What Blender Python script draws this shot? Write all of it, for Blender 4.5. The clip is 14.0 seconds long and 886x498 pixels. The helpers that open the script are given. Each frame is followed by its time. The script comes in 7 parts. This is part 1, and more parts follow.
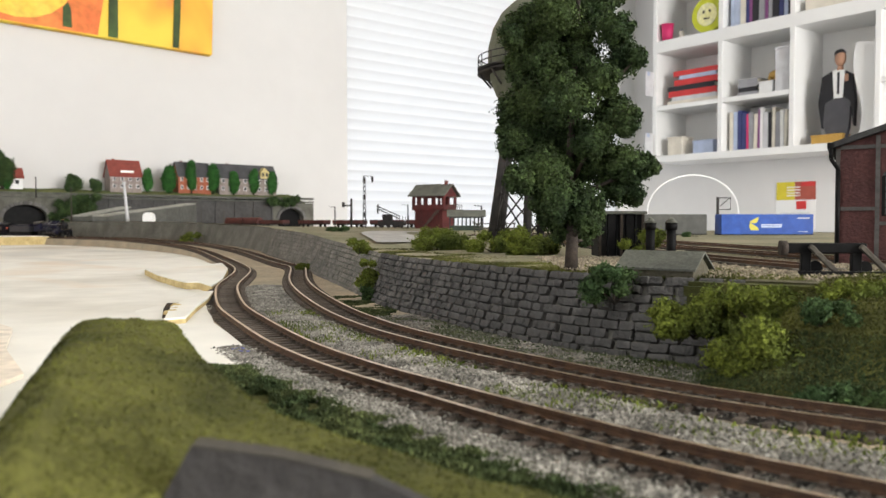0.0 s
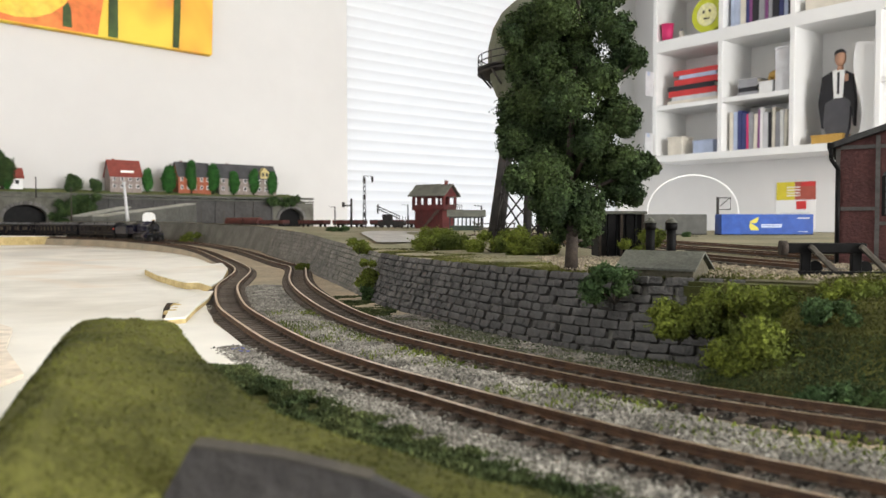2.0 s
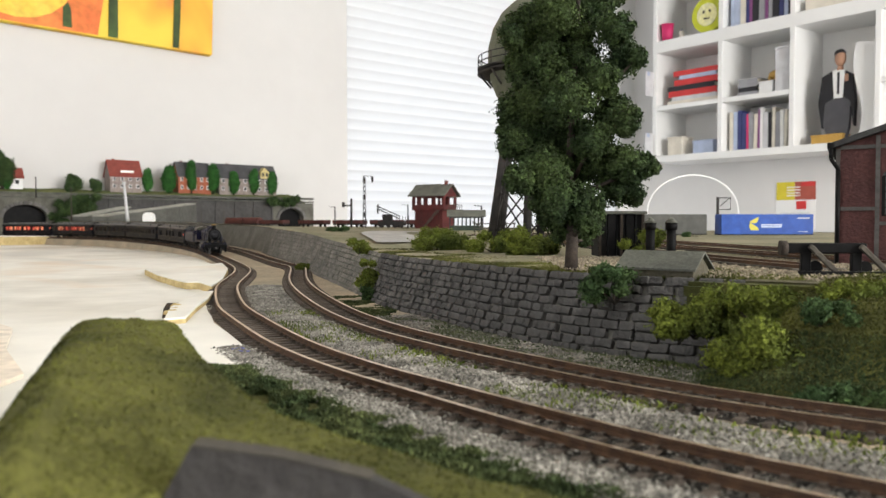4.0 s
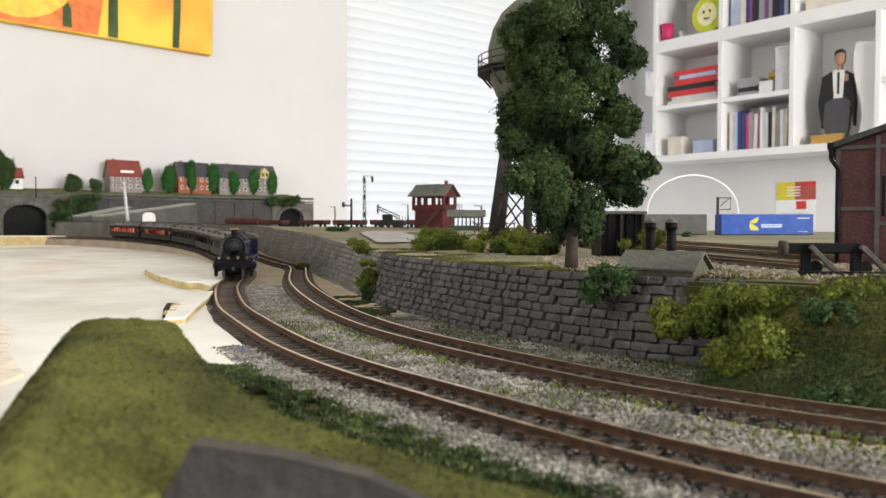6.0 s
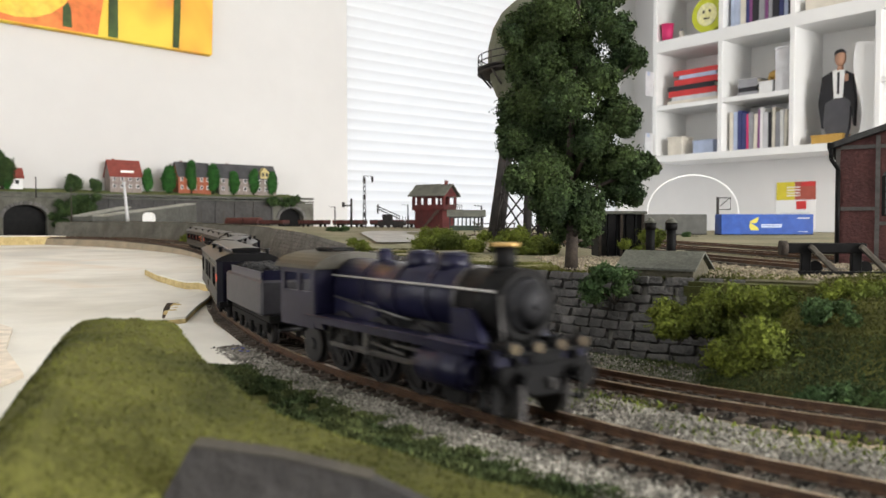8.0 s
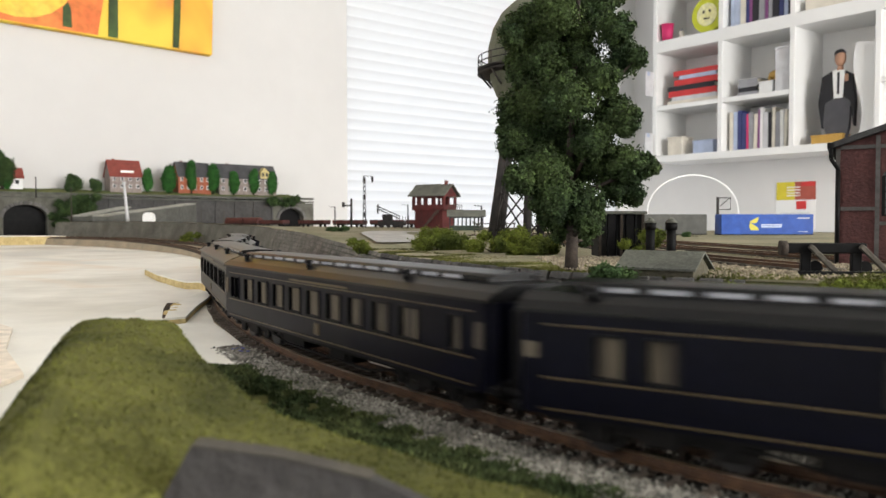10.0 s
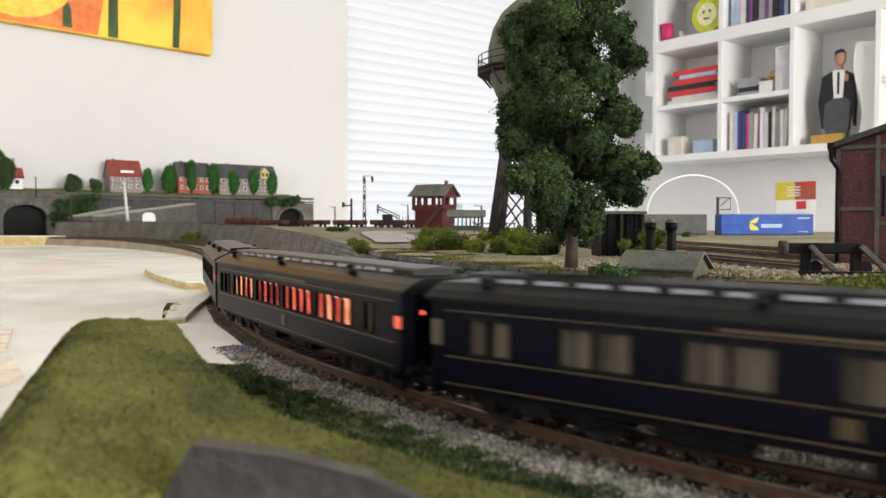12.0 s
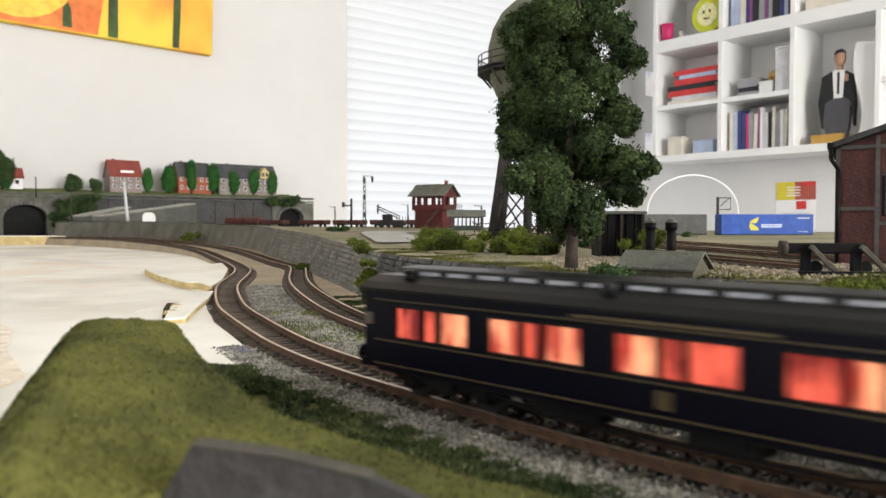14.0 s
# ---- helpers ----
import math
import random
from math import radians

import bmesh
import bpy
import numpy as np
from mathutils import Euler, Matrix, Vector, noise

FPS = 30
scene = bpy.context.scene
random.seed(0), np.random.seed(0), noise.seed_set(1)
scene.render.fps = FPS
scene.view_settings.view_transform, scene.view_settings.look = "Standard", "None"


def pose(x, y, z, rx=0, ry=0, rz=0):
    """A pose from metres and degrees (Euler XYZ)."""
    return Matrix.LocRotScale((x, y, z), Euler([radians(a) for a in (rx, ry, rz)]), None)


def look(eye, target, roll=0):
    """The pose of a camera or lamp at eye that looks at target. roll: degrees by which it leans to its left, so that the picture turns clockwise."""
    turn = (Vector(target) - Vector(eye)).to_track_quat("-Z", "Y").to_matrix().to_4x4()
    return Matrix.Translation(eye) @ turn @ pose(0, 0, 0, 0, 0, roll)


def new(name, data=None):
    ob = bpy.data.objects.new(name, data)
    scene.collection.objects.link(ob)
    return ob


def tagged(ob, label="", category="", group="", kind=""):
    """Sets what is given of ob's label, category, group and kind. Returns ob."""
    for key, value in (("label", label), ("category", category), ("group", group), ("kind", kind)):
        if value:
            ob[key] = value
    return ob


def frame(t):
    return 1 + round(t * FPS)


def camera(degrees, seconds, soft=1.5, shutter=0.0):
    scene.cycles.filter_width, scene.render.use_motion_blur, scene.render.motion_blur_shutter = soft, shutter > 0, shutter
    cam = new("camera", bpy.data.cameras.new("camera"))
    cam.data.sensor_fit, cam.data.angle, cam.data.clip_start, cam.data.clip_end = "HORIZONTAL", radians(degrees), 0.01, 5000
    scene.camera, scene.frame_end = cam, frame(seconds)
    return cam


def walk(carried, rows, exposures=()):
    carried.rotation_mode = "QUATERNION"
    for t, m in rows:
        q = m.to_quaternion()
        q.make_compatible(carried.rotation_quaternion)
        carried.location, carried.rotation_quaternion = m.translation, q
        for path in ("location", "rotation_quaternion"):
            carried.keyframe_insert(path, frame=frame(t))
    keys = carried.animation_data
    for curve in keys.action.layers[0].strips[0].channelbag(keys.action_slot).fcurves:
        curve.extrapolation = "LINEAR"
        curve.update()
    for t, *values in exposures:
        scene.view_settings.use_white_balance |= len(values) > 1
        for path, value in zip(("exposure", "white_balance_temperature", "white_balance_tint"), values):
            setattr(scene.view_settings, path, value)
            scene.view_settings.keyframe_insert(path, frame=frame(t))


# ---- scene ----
EYE = (0.0, 0.0, 0.0585)
cam = camera(58.5, 14.0, soft=1.35, shutter=0.5)
cam.data.dof.use_dof, cam.data.dof.focus_distance, cam.data.dof.aperture_fstop = True, 0.50, 28.0
VIEW = look(EYE, (0.0, 1.0, 0.0585 - 0.0336))
walk(cam, [(0.0, VIEW), (14.0, VIEW)], [(0.0, -0.07), (14.0, -0.07)])

# ---- light ----
world = bpy.data.worlds.new("sky")
scene.world = world
world.use_nodes = True
wn = world.node_tree.nodes
sky = wn.new("ShaderNodeTexSky")
sky.sky_type, sky.sun_disc = "NISHITA", False
sky.sun_elevation, sky.sun_rotation = radians(40), radians(35)
world.node_tree.links.new(sky.outputs[0], wn["Background"].inputs[0])
wn["Background"].inputs[1].default_value = 0.15

A1 = Vector((-0.627, 0.779, 0))       # along the shelf wall, away
A2 = Vector((0.779, 0.627, 0))        # along the painting wall, away
N1 = Vector((-0.779, -0.627, 0))      # shelf wall's face, into the room
N2 = Vector((0.627, -0.779, 0))       # painting wall's face, into the room
WQ = Vector((-1.037, 3.0, 0))         # a point on the painting wall
FLOOR_Z, CEIL_Z = -1.0, 1.6


def on_wall(t, out, z):
    p = WQ + A2 * t + N2 * out
    return Vector((p.x, p.y, z))


T_CORNER = 2.80
CORNER = WQ + A2 * T_CORNER


def on_shelf_wall(u, out, z):
    p = CORNER - A1 * u + N1 * out
    return Vector((p.x, p.y, z))


def area_lamp(name, place, target, sx, sy, watts, colour):
    data = bpy.data.lights.new(name, "AREA")
    data.shape, data.size, data.size_y, data.energy, data.color = "RECTANGLE", sx, sy, watts, colour
    ob = new(name, data)
    ob.matrix_world = look(place, target)
    return ob


# daylight through the blind of the window
area_lamp("window_light", on_wall(1.7, -0.17, 0.62), on_wall(1.7, 1.0, 0.62), 1.85, 1.75, 7.4, (0.95, 0.98, 1.0))
# two unseen fill lamps added on the closed walls behind the camera
area_lamp("south_fill_light", WQ + A2 * 0.7 + N2 * 6.05 + Vector((0, 0, 0.65)), WQ + A2 * 1.0 + N2 * 1.0 + Vector((0, 0, 0.5)), 2.4, 1.6, 290.0, (1.0, 0.98, 0.95))
area_lamp("west_fill_light", WQ - A2 * 3.1 + N2 * 2.6 + Vector((0, 0, 0.75)), WQ + A2 * 2.0 + N2 * 2.3 + Vector((0, 0, 0.45)), 1.8, 1.4, 26.0, (0.97, 0.98, 1.0))


# ---- materials ----
def mat(name, c1, c2=None, scale=60.0, rough=0.7, bump=0.0, metal=0.0, mix=(0.35, 0.65), fine=6.0, rand=0.0, spec=0.3,
        island=False, stretch=None, trans=0.0, vary=0.18):
    """Two-scale mottled surface: c1 and c2 mixed by broad noise, a finer noise on value and relief."""
    m = bpy.data.materials.new(name)
    m.use_nodes = True
    nt = m.node_tree
    n, l = nt.nodes, nt.links
    b = n["Principled BSDF"]
    c2 = c2 or tuple(v * 0.75 for v in c1)
    tc = n.new("ShaderNodeTexCoord")
    src = tc.outputs["Object"]
    if stretch:
        mp = n.new("ShaderNodeMapping")
        mp.inputs["Scale"].default_value = stretch
        l.new(src, mp.inputs[0])
        src = mp.outputs[0]
    big = n.new("ShaderNodeTexNoise")
    big.inputs["Scale"].default_value, big.inputs["Detail"].default_value = scale, 5
    l.new(src, big.inputs["Vector"])
    small = n.new("ShaderNodeTexNoise")
    small.inputs["Scale"].default_value, small.inputs["Detail"].default_value = scale * fine, 4
    l.new(src, small.inputs["Vector"])
    rp = n.new("ShaderNodeValToRGB")
    rp.color_ramp.elements[0].position, rp.color_ramp.elements[1].position = mix
    rp.color_ramp.elements[0].color, rp.color_ramp.elements[1].color = (*c1, 1), (*c2, 1)
    l.new(big.outputs[0], rp.inputs[0])
    hsv = n.new("ShaderNodeHueSaturation")
    mr = n.new("ShaderNodeMapRange")
    mr.inputs["From Min"].default_value, mr.inputs["From Max"].default_value = 0.3, 0.7
    mr.inputs["To Min"].default_value, mr.inputs["To Max"].default_value = 1 - vary, 1 + vary
    l.new(small.outputs[0], mr.inputs[0])
    val = mr.outputs[0]
    if rand or island:
        info = n.new("ShaderNodeNewGeometry" if island else "ShaderNodeObjectInfo")
        r2 = n.new("ShaderNodeMapRange")
        r2.inputs["To Min"].default_value, r2.inputs["To Max"].default_value = 1 - (rand or 0.3), 1 + (rand or 0.3)
        l.new(info.outputs["Random Per Island" if island else "Random"], r2.inputs[0])
        mm = n.new("ShaderNodeMath")
        mm.operation = "MULTIPLY"
        l.new(val, mm.inputs[0])
        l.new(r2.outputs[0], mm.inputs[1])
        val = mm.outputs[0]
    l.new(val, hsv.inputs["Value"])
    l.new(rp.outputs[0], hsv.inputs["Color"])
    l.new(hsv.outputs[0], b.inputs["Base Color"])
    b.inputs["Roughness"].default_value, b.inputs["Metallic"].default_value = rough, metal
    b.inputs["Specular IOR Level"].default_value = spec
    if trans:
        b.inputs["Transmission Weight"].default_value = trans
    if bump:
        bp = n.new("ShaderNodeBump")
        bp.inputs["Strength"].default_value, bp.inputs["Distance"].default_value = bump, 0.6 / (scale * fine)
        l.new(small.outputs[0], bp.inputs["Height"])
        l.new(bp.outputs[0], b.inputs["Normal"])
    return m


def glow_mat(name, c1, c2, strength, scale=90.0, stretch=None):
    m = mat(name, c1, c2, scale, 0.6, stretch=stretch, mix=(0.40, 0.60))
    n, l = m.node_tree.nodes, m.node_tree.links
    b = n["Principled BSDF"]
    l.new(b.inputs["Base Color"].links[0].from_socket, b.inputs["Emission Color"])
    b.inputs["Emission Strength"].default_value = strength
    return m


M_WALL = mat("white_wall_paint", (0.69, 0.68, 0.668), (0.66, 0.65, 0.638), 1.5, 0.85, fine=9, vary=0.012)
M_CEIL = mat("ceiling_paint", (0.82, 0.82, 0.81), (0.79, 0.79, 0.78), 1.2, 0.9, vary=0.01)
M_FLOOR = mat("grey_carpet", (0.28, 0.26, 0.24), (0.22, 0.21, 0.2), 8, 0.95, 0.3, fine=40)
M_PLASTER = mat("white_plaster", (0.80, 0.78, 0.71), (0.60, 0.57, 0.49), 4.5, 0.9, 0.12, mix=(0.50, 0.72), fine=7, vary=0.05)
_n, _l = M_PLASTER.node_tree.nodes, M_PLASTER.node_tree.links
_b = _n["Principled BSDF"]
_src = _b.inputs["Base Color"].links[0].from_socket
for _sc, _lo, _hi, _col in ((2.1, 0.54, 0.70, (0.50, 0.50, 0.46, 1)), (3.3, 0.56, 0.70, (0.72, 0.60, 0.46, 1))):
    _no, _mr, _mx = _n.new("ShaderNodeTexNoise"), _n.new("ShaderNodeMapRange"), _n.new("ShaderNodeMixRGB")
    _no.inputs["Scale"].default_value, _no.inputs["Detail"].default_value, _no.inputs["Distortion"].default_value = _sc, 7, 0.9
    _mr.inputs["From Min"].default_value, _mr.inputs["From Max"].default_value, _mr.inputs["To Max"].default_value = _lo, _hi, 0.75
    _l.new(_n["Texture Coordinate"].outputs["Object"], _no.inputs["Vector"])
    _l.new(_no.outputs[0], _mr.inputs[0])
    _l.new(_mr.outputs[0], _mx.inputs[0])
    _l.new(_src, _mx.inputs[1])
    _mx.inputs[2].default_value = _col
    _src = _mx.outputs[0]
_l.new(_src, _b.inputs["Base Color"])
M_PLY = mat("bare_plywood", (0.62, 0.45, 0.28), (0.52, 0.36, 0.21), 10, 0.75, 0.3, stretch=(1, 6, 6), fine=8)
M_FOAM = mat("yellow_foam_board", (0.62, 0.50, 0.25), (0.48, 0.36, 0.16), 60, 0.9, 0.8)
M_BED = mat("sandy_track_bed", (0.31, 0.27, 0.20), (0.42, 0.34, 0.24), 22, 0.95, 0.7, fine=12)
M_BALLAST = mat("grey_ballast_stone", (0.285, 0.27, 0.235), (0.145, 0.136, 0.118), 60, 0.9, 0.4, island=True, rand=0.55)
M_RAIL = mat("rusty_rail", (0.095, 0.050, 0.026), (0.050, 0.026, 0.016), 220, 0.65, 0.4, spec=0.3)
# Colour brightened to paint in the highlight line along the worn head.
M_RAILTOP = mat("worn_head_highlight", (0.60, 0.50, 0.38), (0.42, 0.30, 0.18), 160, 0.36, 0.1, metal=0.8)
M_SLEEPER = mat("dark_sleeper", (0.115, 0.095, 0.078), (0.075, 0.06, 0.048), 200, 0.8, 0.5, rand=0.3)
M_STONE = mat("grey_stone_block", (0.108, 0.103, 0.098), (0.060, 0.058, 0.056), 70, 0.85, 1.0, rand=0.16, fine=9)
M_MORTAR = mat("dark_mortar", (0.075, 0.07, 0.068), (0.05, 0.047, 0.045), 150, 0.95, 0.5)
M_FARWALL = mat("grey_retaining_wall", (0.16, 0.155, 0.135), (0.095, 0.095, 0.078), 25, 0.9, 0.7, fine=10)
M_EARTH = mat("yard_earth", (0.28, 0.245, 0.165), (0.175, 0.17, 0.10), 14, 0.95, 0.8, fine=30)
M_GRASSG = mat("grass_ground", (0.038, 0.041, 0.009), (0.112, 0.112, 0.025), 24, 0.95, 0.9, fine=22)
M_TURF = mat("green_turf_fibre", (0.037, 0.042, 0.009), (0.122, 0.126, 0.027), 24, 0.95, 0.0, mix=(0.36, 0.60), island=True, rand=0.35)
M_TURF_D = mat("dark_green_turf", (0.032, 0.052, 0.018), (0.095, 0.115, 0.040), 60, 0.95, 0.0, island=True, rand=0.4)
M_LEAF = mat("dark_tree_foliage", (0.017, 0.034, 0.011), (0.050, 0.076, 0.020), 40, 0.9, 0.0, island=True, rand=0.5)
M_BUSH = mat("yellow_green_foliage", (0.145, 0.175, 0.022), (0.055, 0.075, 0.013), 45, 0.9, 0.0, island=True, rand=0.4)
M_BUSH_D = mat("deep_green_foliage", (0.030, 0.062, 0.020), (0.058, 0.095, 0.028), 60, 0.9, 0.0, island=True, rand=0.4)
M_BARK = mat("dark_bark", (0.055, 0.042, 0.032), (0.03, 0.024, 0.02), 150, 0.9, 0.8)
M_BLACK = mat("soot_black", (0.004, 0.004, 0.0045), (0.008, 0.0075, 0.0075), 80, 0.55, spec=0.12)
M_BLUE = mat("dark_blue_paint", (0.0022, 0.0024, 0.0070), (0.0017, 0.0018, 0.0052), 60, 0.38, spec=0.09)
M_LOCO = mat("violet_blue_paint", (0.0095, 0.0095, 0.030), (0.0065, 0.0065, 0.020), 60, 0.36, spec=0.26)
M_ROOF = mat("dark_coach_roof", (0.005, 0.005, 0.0055), (0.003, 0.003, 0.0035), 60, 0.34, spec=0.16)
M_GOLD = mat("gold_line", (0.085, 0.06, 0.026), (0.06, 0.042, 0.018), 100, 0.4)
M_WHITE = mat("white_lacquer", (0.82, 0.82, 0.81), (0.79, 0.79, 0.78), 2, 0.4, fine=8, vary=0.012)


# ---- building helpers ----
def part(name, bm, material, parent=None, label="", at=None):
    me = bpy.data.meshes.new(name)
    if bm.faces:
        bmesh.ops.recalc_face_normals(bm, faces=bm.faces)
    bm.to_mesh(me)
    bm.free()
    for m in (material if isinstance(material, (list, tuple)) else [material]):
        me.materials.append(m)
    ob = new(name, me)
    if parent:
        ob.parent = parent
    if at is not None:
        ob.matrix_basis = at
    if label:
        ob["label"] = label
    return ob


def empty(name, m, label, category, group="", kind=""):
    ob = new(name)
    ob.empty_display_size = 0.01
    ob.matrix_basis = m
    return tagged(ob, label, category, group, kind)


def add_box(bm, c, s, m=None, bevel=0.0, mi=0):
    """A box with centre c and size s, turned by m; optional small bevel."""
    mm = (m or Matrix()) @ Matrix.Translation(c) @ Matrix.Diagonal((*s, 1))
    v = bmesh.ops.create_cube(bm, size=1, matrix=mm)["verts"]
    fs = {f for x in v for f in x.link_faces}
    for f in fs:
        f.material_index = mi
    if bevel:
        es = list({e for x in v for e in x.link_edges})
        r = bmesh.ops.bevel(bm, geom=es, offset=bevel, segments=1, affect="EDGES")
        for f in r["faces"]:
            f.material_index = mi
    return v


def add_cyl(bm, p0, p1, r0, r1=None, seg=12, mi=0, caps=True):
    p0, p1 = Vector(p0), Vector(p1)
    d = p1 - p0
    q = d.to_track_quat("Z", "Y").to_matrix().to_4x4()
    v = bmesh.ops.create_cone(bm, cap_ends=caps, segments=seg, radius1=r0, radius2=r0 if r1 is None else r1, depth=d.length,
                              matrix=Matrix.Translation((p0 + p1) / 2) @ q)["verts"]
    for f in {f for x in v for f in x.link_faces}:
        f.material_index = mi
        f.smooth = len(f.verts) == 4
    return v


def add_ball(bm, c, r, sub=2, s=(1, 1, 1), mi=0):
    v = bmesh.ops.create_icosphere(bm, subdivisions=sub, radius=r, matrix=Matrix.Translation(c) @ Matrix.Diagonal((*s, 1)))["verts"]
    for f in {f for x in v for f in x.link_faces}:
        f.material_index, f.smooth = mi, True
    return v


def add_prism(bm, outline, a, b, axis="y", mi=0):
    """An outline of (u, v) points drawn out along one axis from a to b."""
    def p(u, v, w):
        return {"x": (w, u, v), "y": (u, w, v), "z": (u, v, w)}[axis]
    lo = [bm.verts.new(p(u, v, a)) for u, v in outline]
    hi = [bm.verts.new(p(u, v, b)) for u, v in outline]
    n = len(outline)
    fs = [bm.faces.new(lo), bm.faces.new(hi[::-1])]
    fs += [bm.faces.new((lo[i], lo[(i + 1) % n], hi[(i + 1) % n], hi[i])) for i in range(n)]
    for f in fs:
        f.material_index = mi
    return fs


def box_part(name, c, s, material, parent=None, label="", m=None, bevel=0.0):
    bm = bmesh.new()
    add_box(bm, c, s, m, bevel)
    return part(name, bm, material, parent, label)


def cyl_part(name, p0, p1, r0, material, parent=None, r1=None, seg=12, label=""):
    bm = bmesh.new()
    add_cyl(bm, p0, p1, r0, r1, seg)
    return part(name, bm, material, parent, label)


def spline(points, step=0.004):
    """Evenly stepped Catmull-Rom curve through plan points."""
    pts = [Vector((*p, 0)) for p in points]
    pts = [2 * pts[0] - pts[1]] + pts + [2 * pts[-1] - pts[-2]]
    fine = []
    for i in range(1, len(pts) - 2):
        p0, p1, p2, p3 = pts[i - 1:i + 3]
        k = 24
        for j in range(k):
            t = j / k
            fine.append(0.5 * ((2 * p1) + (p2 - p0) * t + (2 * p0 - 5 * p1 + 4 * p2 - p3) * t * t + (3 * p1 - p0 - 3 * p2 + p3) * t ** 3))
    fine.append(pts[-2])
    out, need = [fine[0]], step
    for a, b in zip(fine, fine[1:]):
        seg, pos = (b - a).length, 0.0
        while seg - pos >= need:
            pos += need
            out.append(a.lerp(b, pos / seg))
            need = step
        need -= seg - pos
    for _ in range(20):
        out = [out[0]] + [(out[i - 1] + out[i] * 2 + out[i + 1]) / 4 for i in range(1, len(out) - 1)] + [out[-1]]
    return out


def tangents(c):
    return [(c[min(i + 1, len(c) - 1)] - c[max(i - 1, 0)]).normalized() for i in range(len(c))]


def rise(p):
    """The line climbs gently towards the tunnel."""
    if p.x < -1.1:
        return 0.014
    t = min(max((p.y - 0.95) / 1.05, 0), 1)
    return 0.014 * t * t * (3 - 2 * t)


def sweep(bm, c, profile, mi_of=None, closed=True, z0=0.0):
    """Profile points (offset to the right of travel, height) swept along the plan curve c."""
    rings = []
    for p, t in zip(c, tangents(c)):
        r = Vector((t.y, -t.x, 0))
        rings.append([bm.verts.new(p + r * u + Vector((0, 0, v + z0 + rise(p)))) for u, v in profile])
    n = len(profile)
    for a, b in zip(rings, rings[1:]):
        for i in range(n if closed else n - 1):
            f = bm.faces.new((a[i], a[(i + 1) % n], b[(i + 1) % n], b[i]))
            f.material_index = mi_of(i) if mi_of else 0
    if closed:
        bm.faces.new(rings[0])
        bm.faces.new(rings[-1][::-1])


def yard_z(x, y):
    return 0.036 + 0.004 * min(max((y - 0.45) / 0.75, 0), 1) + 0.004 * min(max((y - 1.2) / 0.7, 0), 1)


# ---- the two tracks ----
NEAR = spline([(-2.55, -0.25), (-2.55, 0.6), (-2.45, 1.1), (-2.3, 1.45), (-2.05, 1.8), (-1.8, 2.05), (-1.55, 2.2), (-1.35, 2.24), (-1.17, 2.19), (-1.003, 2.09), (-0.828, 1.945),
               (-0.678, 1.77), (-0.539, 1.585), (-0.424, 1.387), (-0.325, 1.16), (-0.2305, 0.908), (-0.1849, 0.6815), (-0.164, 0.5987),
               (-0.1377, 0.512), (-0.1205, 0.4665), (-0.0831, 0.381), (-0.0604, 0.335), (-0.0309, 0.287), (-0.0092, 0.2587),
               (0.0237, 0.2157), (0.0474, 0.1874), (0.0741, 0.1607), (0.105, 0.136), (0.15, 0.112), (0.22, 0.090), (0.35, 0.072),
               (0.7, 0.06), (2.4, 0.06)])
_t = tangents(NEAR)
_off = [(p - Vector((t.y, -t.x, 0)) * 0.060) for p, t in zip(NEAR, _t)]
FAR = spline([(p.x, p.y) for p in _off if p.y > 1.02 and p.x > -2.5][::30] + [
    (-0.174, 0.943), (-0.1408, 0.766), (-0.118, 0.663), (-0.0898, 0.562), (-0.0607, 0.4726), (-0.0338, 0.408), (-0.0145, 0.3724),
    (0.0112, 0.3316), (0.0311, 0.3037), (0.0484, 0.28), (0.0639, 0.2619), (0.09, 0.2354), (0.1197, 0.2121), (0.165, 0.185),
    (0.24, 0.160), (0.36, 0.142), (0.7, 0.13), (1.5, 0.13)])
RAIL_PROFILE = [(-0.0013, 0.0), (0.0013, 0.0), (0.0013, 0.0004), (0.0004, 0.0007), (0.0004, 0.0017), (0.00078, 0.0019), (0.00078, 0.0026),
                (-0.00078, 0.0026), (-0.00078, 0.0019), (-0.0004, 0.0017), (-0.0004, 0.0007), (-0.0013, 0.0004)]
RAIL_Z = 0.0034


def sleeper_mesh():
    bm = bmesh.new()
    add_box(bm, (0, 0, 0.0), (0.030, 0.0031, 0.0024), bevel=0.0004)
    for x in (-1, 1):
        for o in (-0.0022, 0.0022):
            add_box(bm, (x * 0.00825 + o, 0, 0.0016), (0.0016, 0.0016, 0.0011))
    me = bpy.data.meshes.new("sleeper")
    bm.to_mesh(me)
    bm.free()
    me.materials.append(M_SLEEPER)
    return me


SLEEPER = sleeper_mesh()


def railway_track(c, label):
    tr = empty("railway_track", Matrix(), label, "track", "model railway tracks")
    for side in (-0.00825, 0.00825):
        bm = bmesh.new()
        sweep(bm, c, [(u + side, v + RAIL_Z) for u, v in RAIL_PROFILE], lambda i: 1 if i == 6 else 0)
        part("rail", bm, [M_RAIL, M_RAILTOP], tr)
    return tr


near_track = railway_track(NEAR, "curved model railway track with rusty rails and dark sleepers")
far_track = railway_track(FAR, "parallel inner model railway track with rusty rails along the stone wall")


def motions_of(c):
    cum = [0.0]
    for a, b in zip(c, c[1:]):
        cum.append(cum[-1] + (b - a).length)
    return cum


NEAR_S = motions_of(NEAR)
S0 = NEAR_S[min(range(len(NEAR)), key=lambda i: (NEAR[i] - Vector((-0.246, 0.967, 0))).length)]


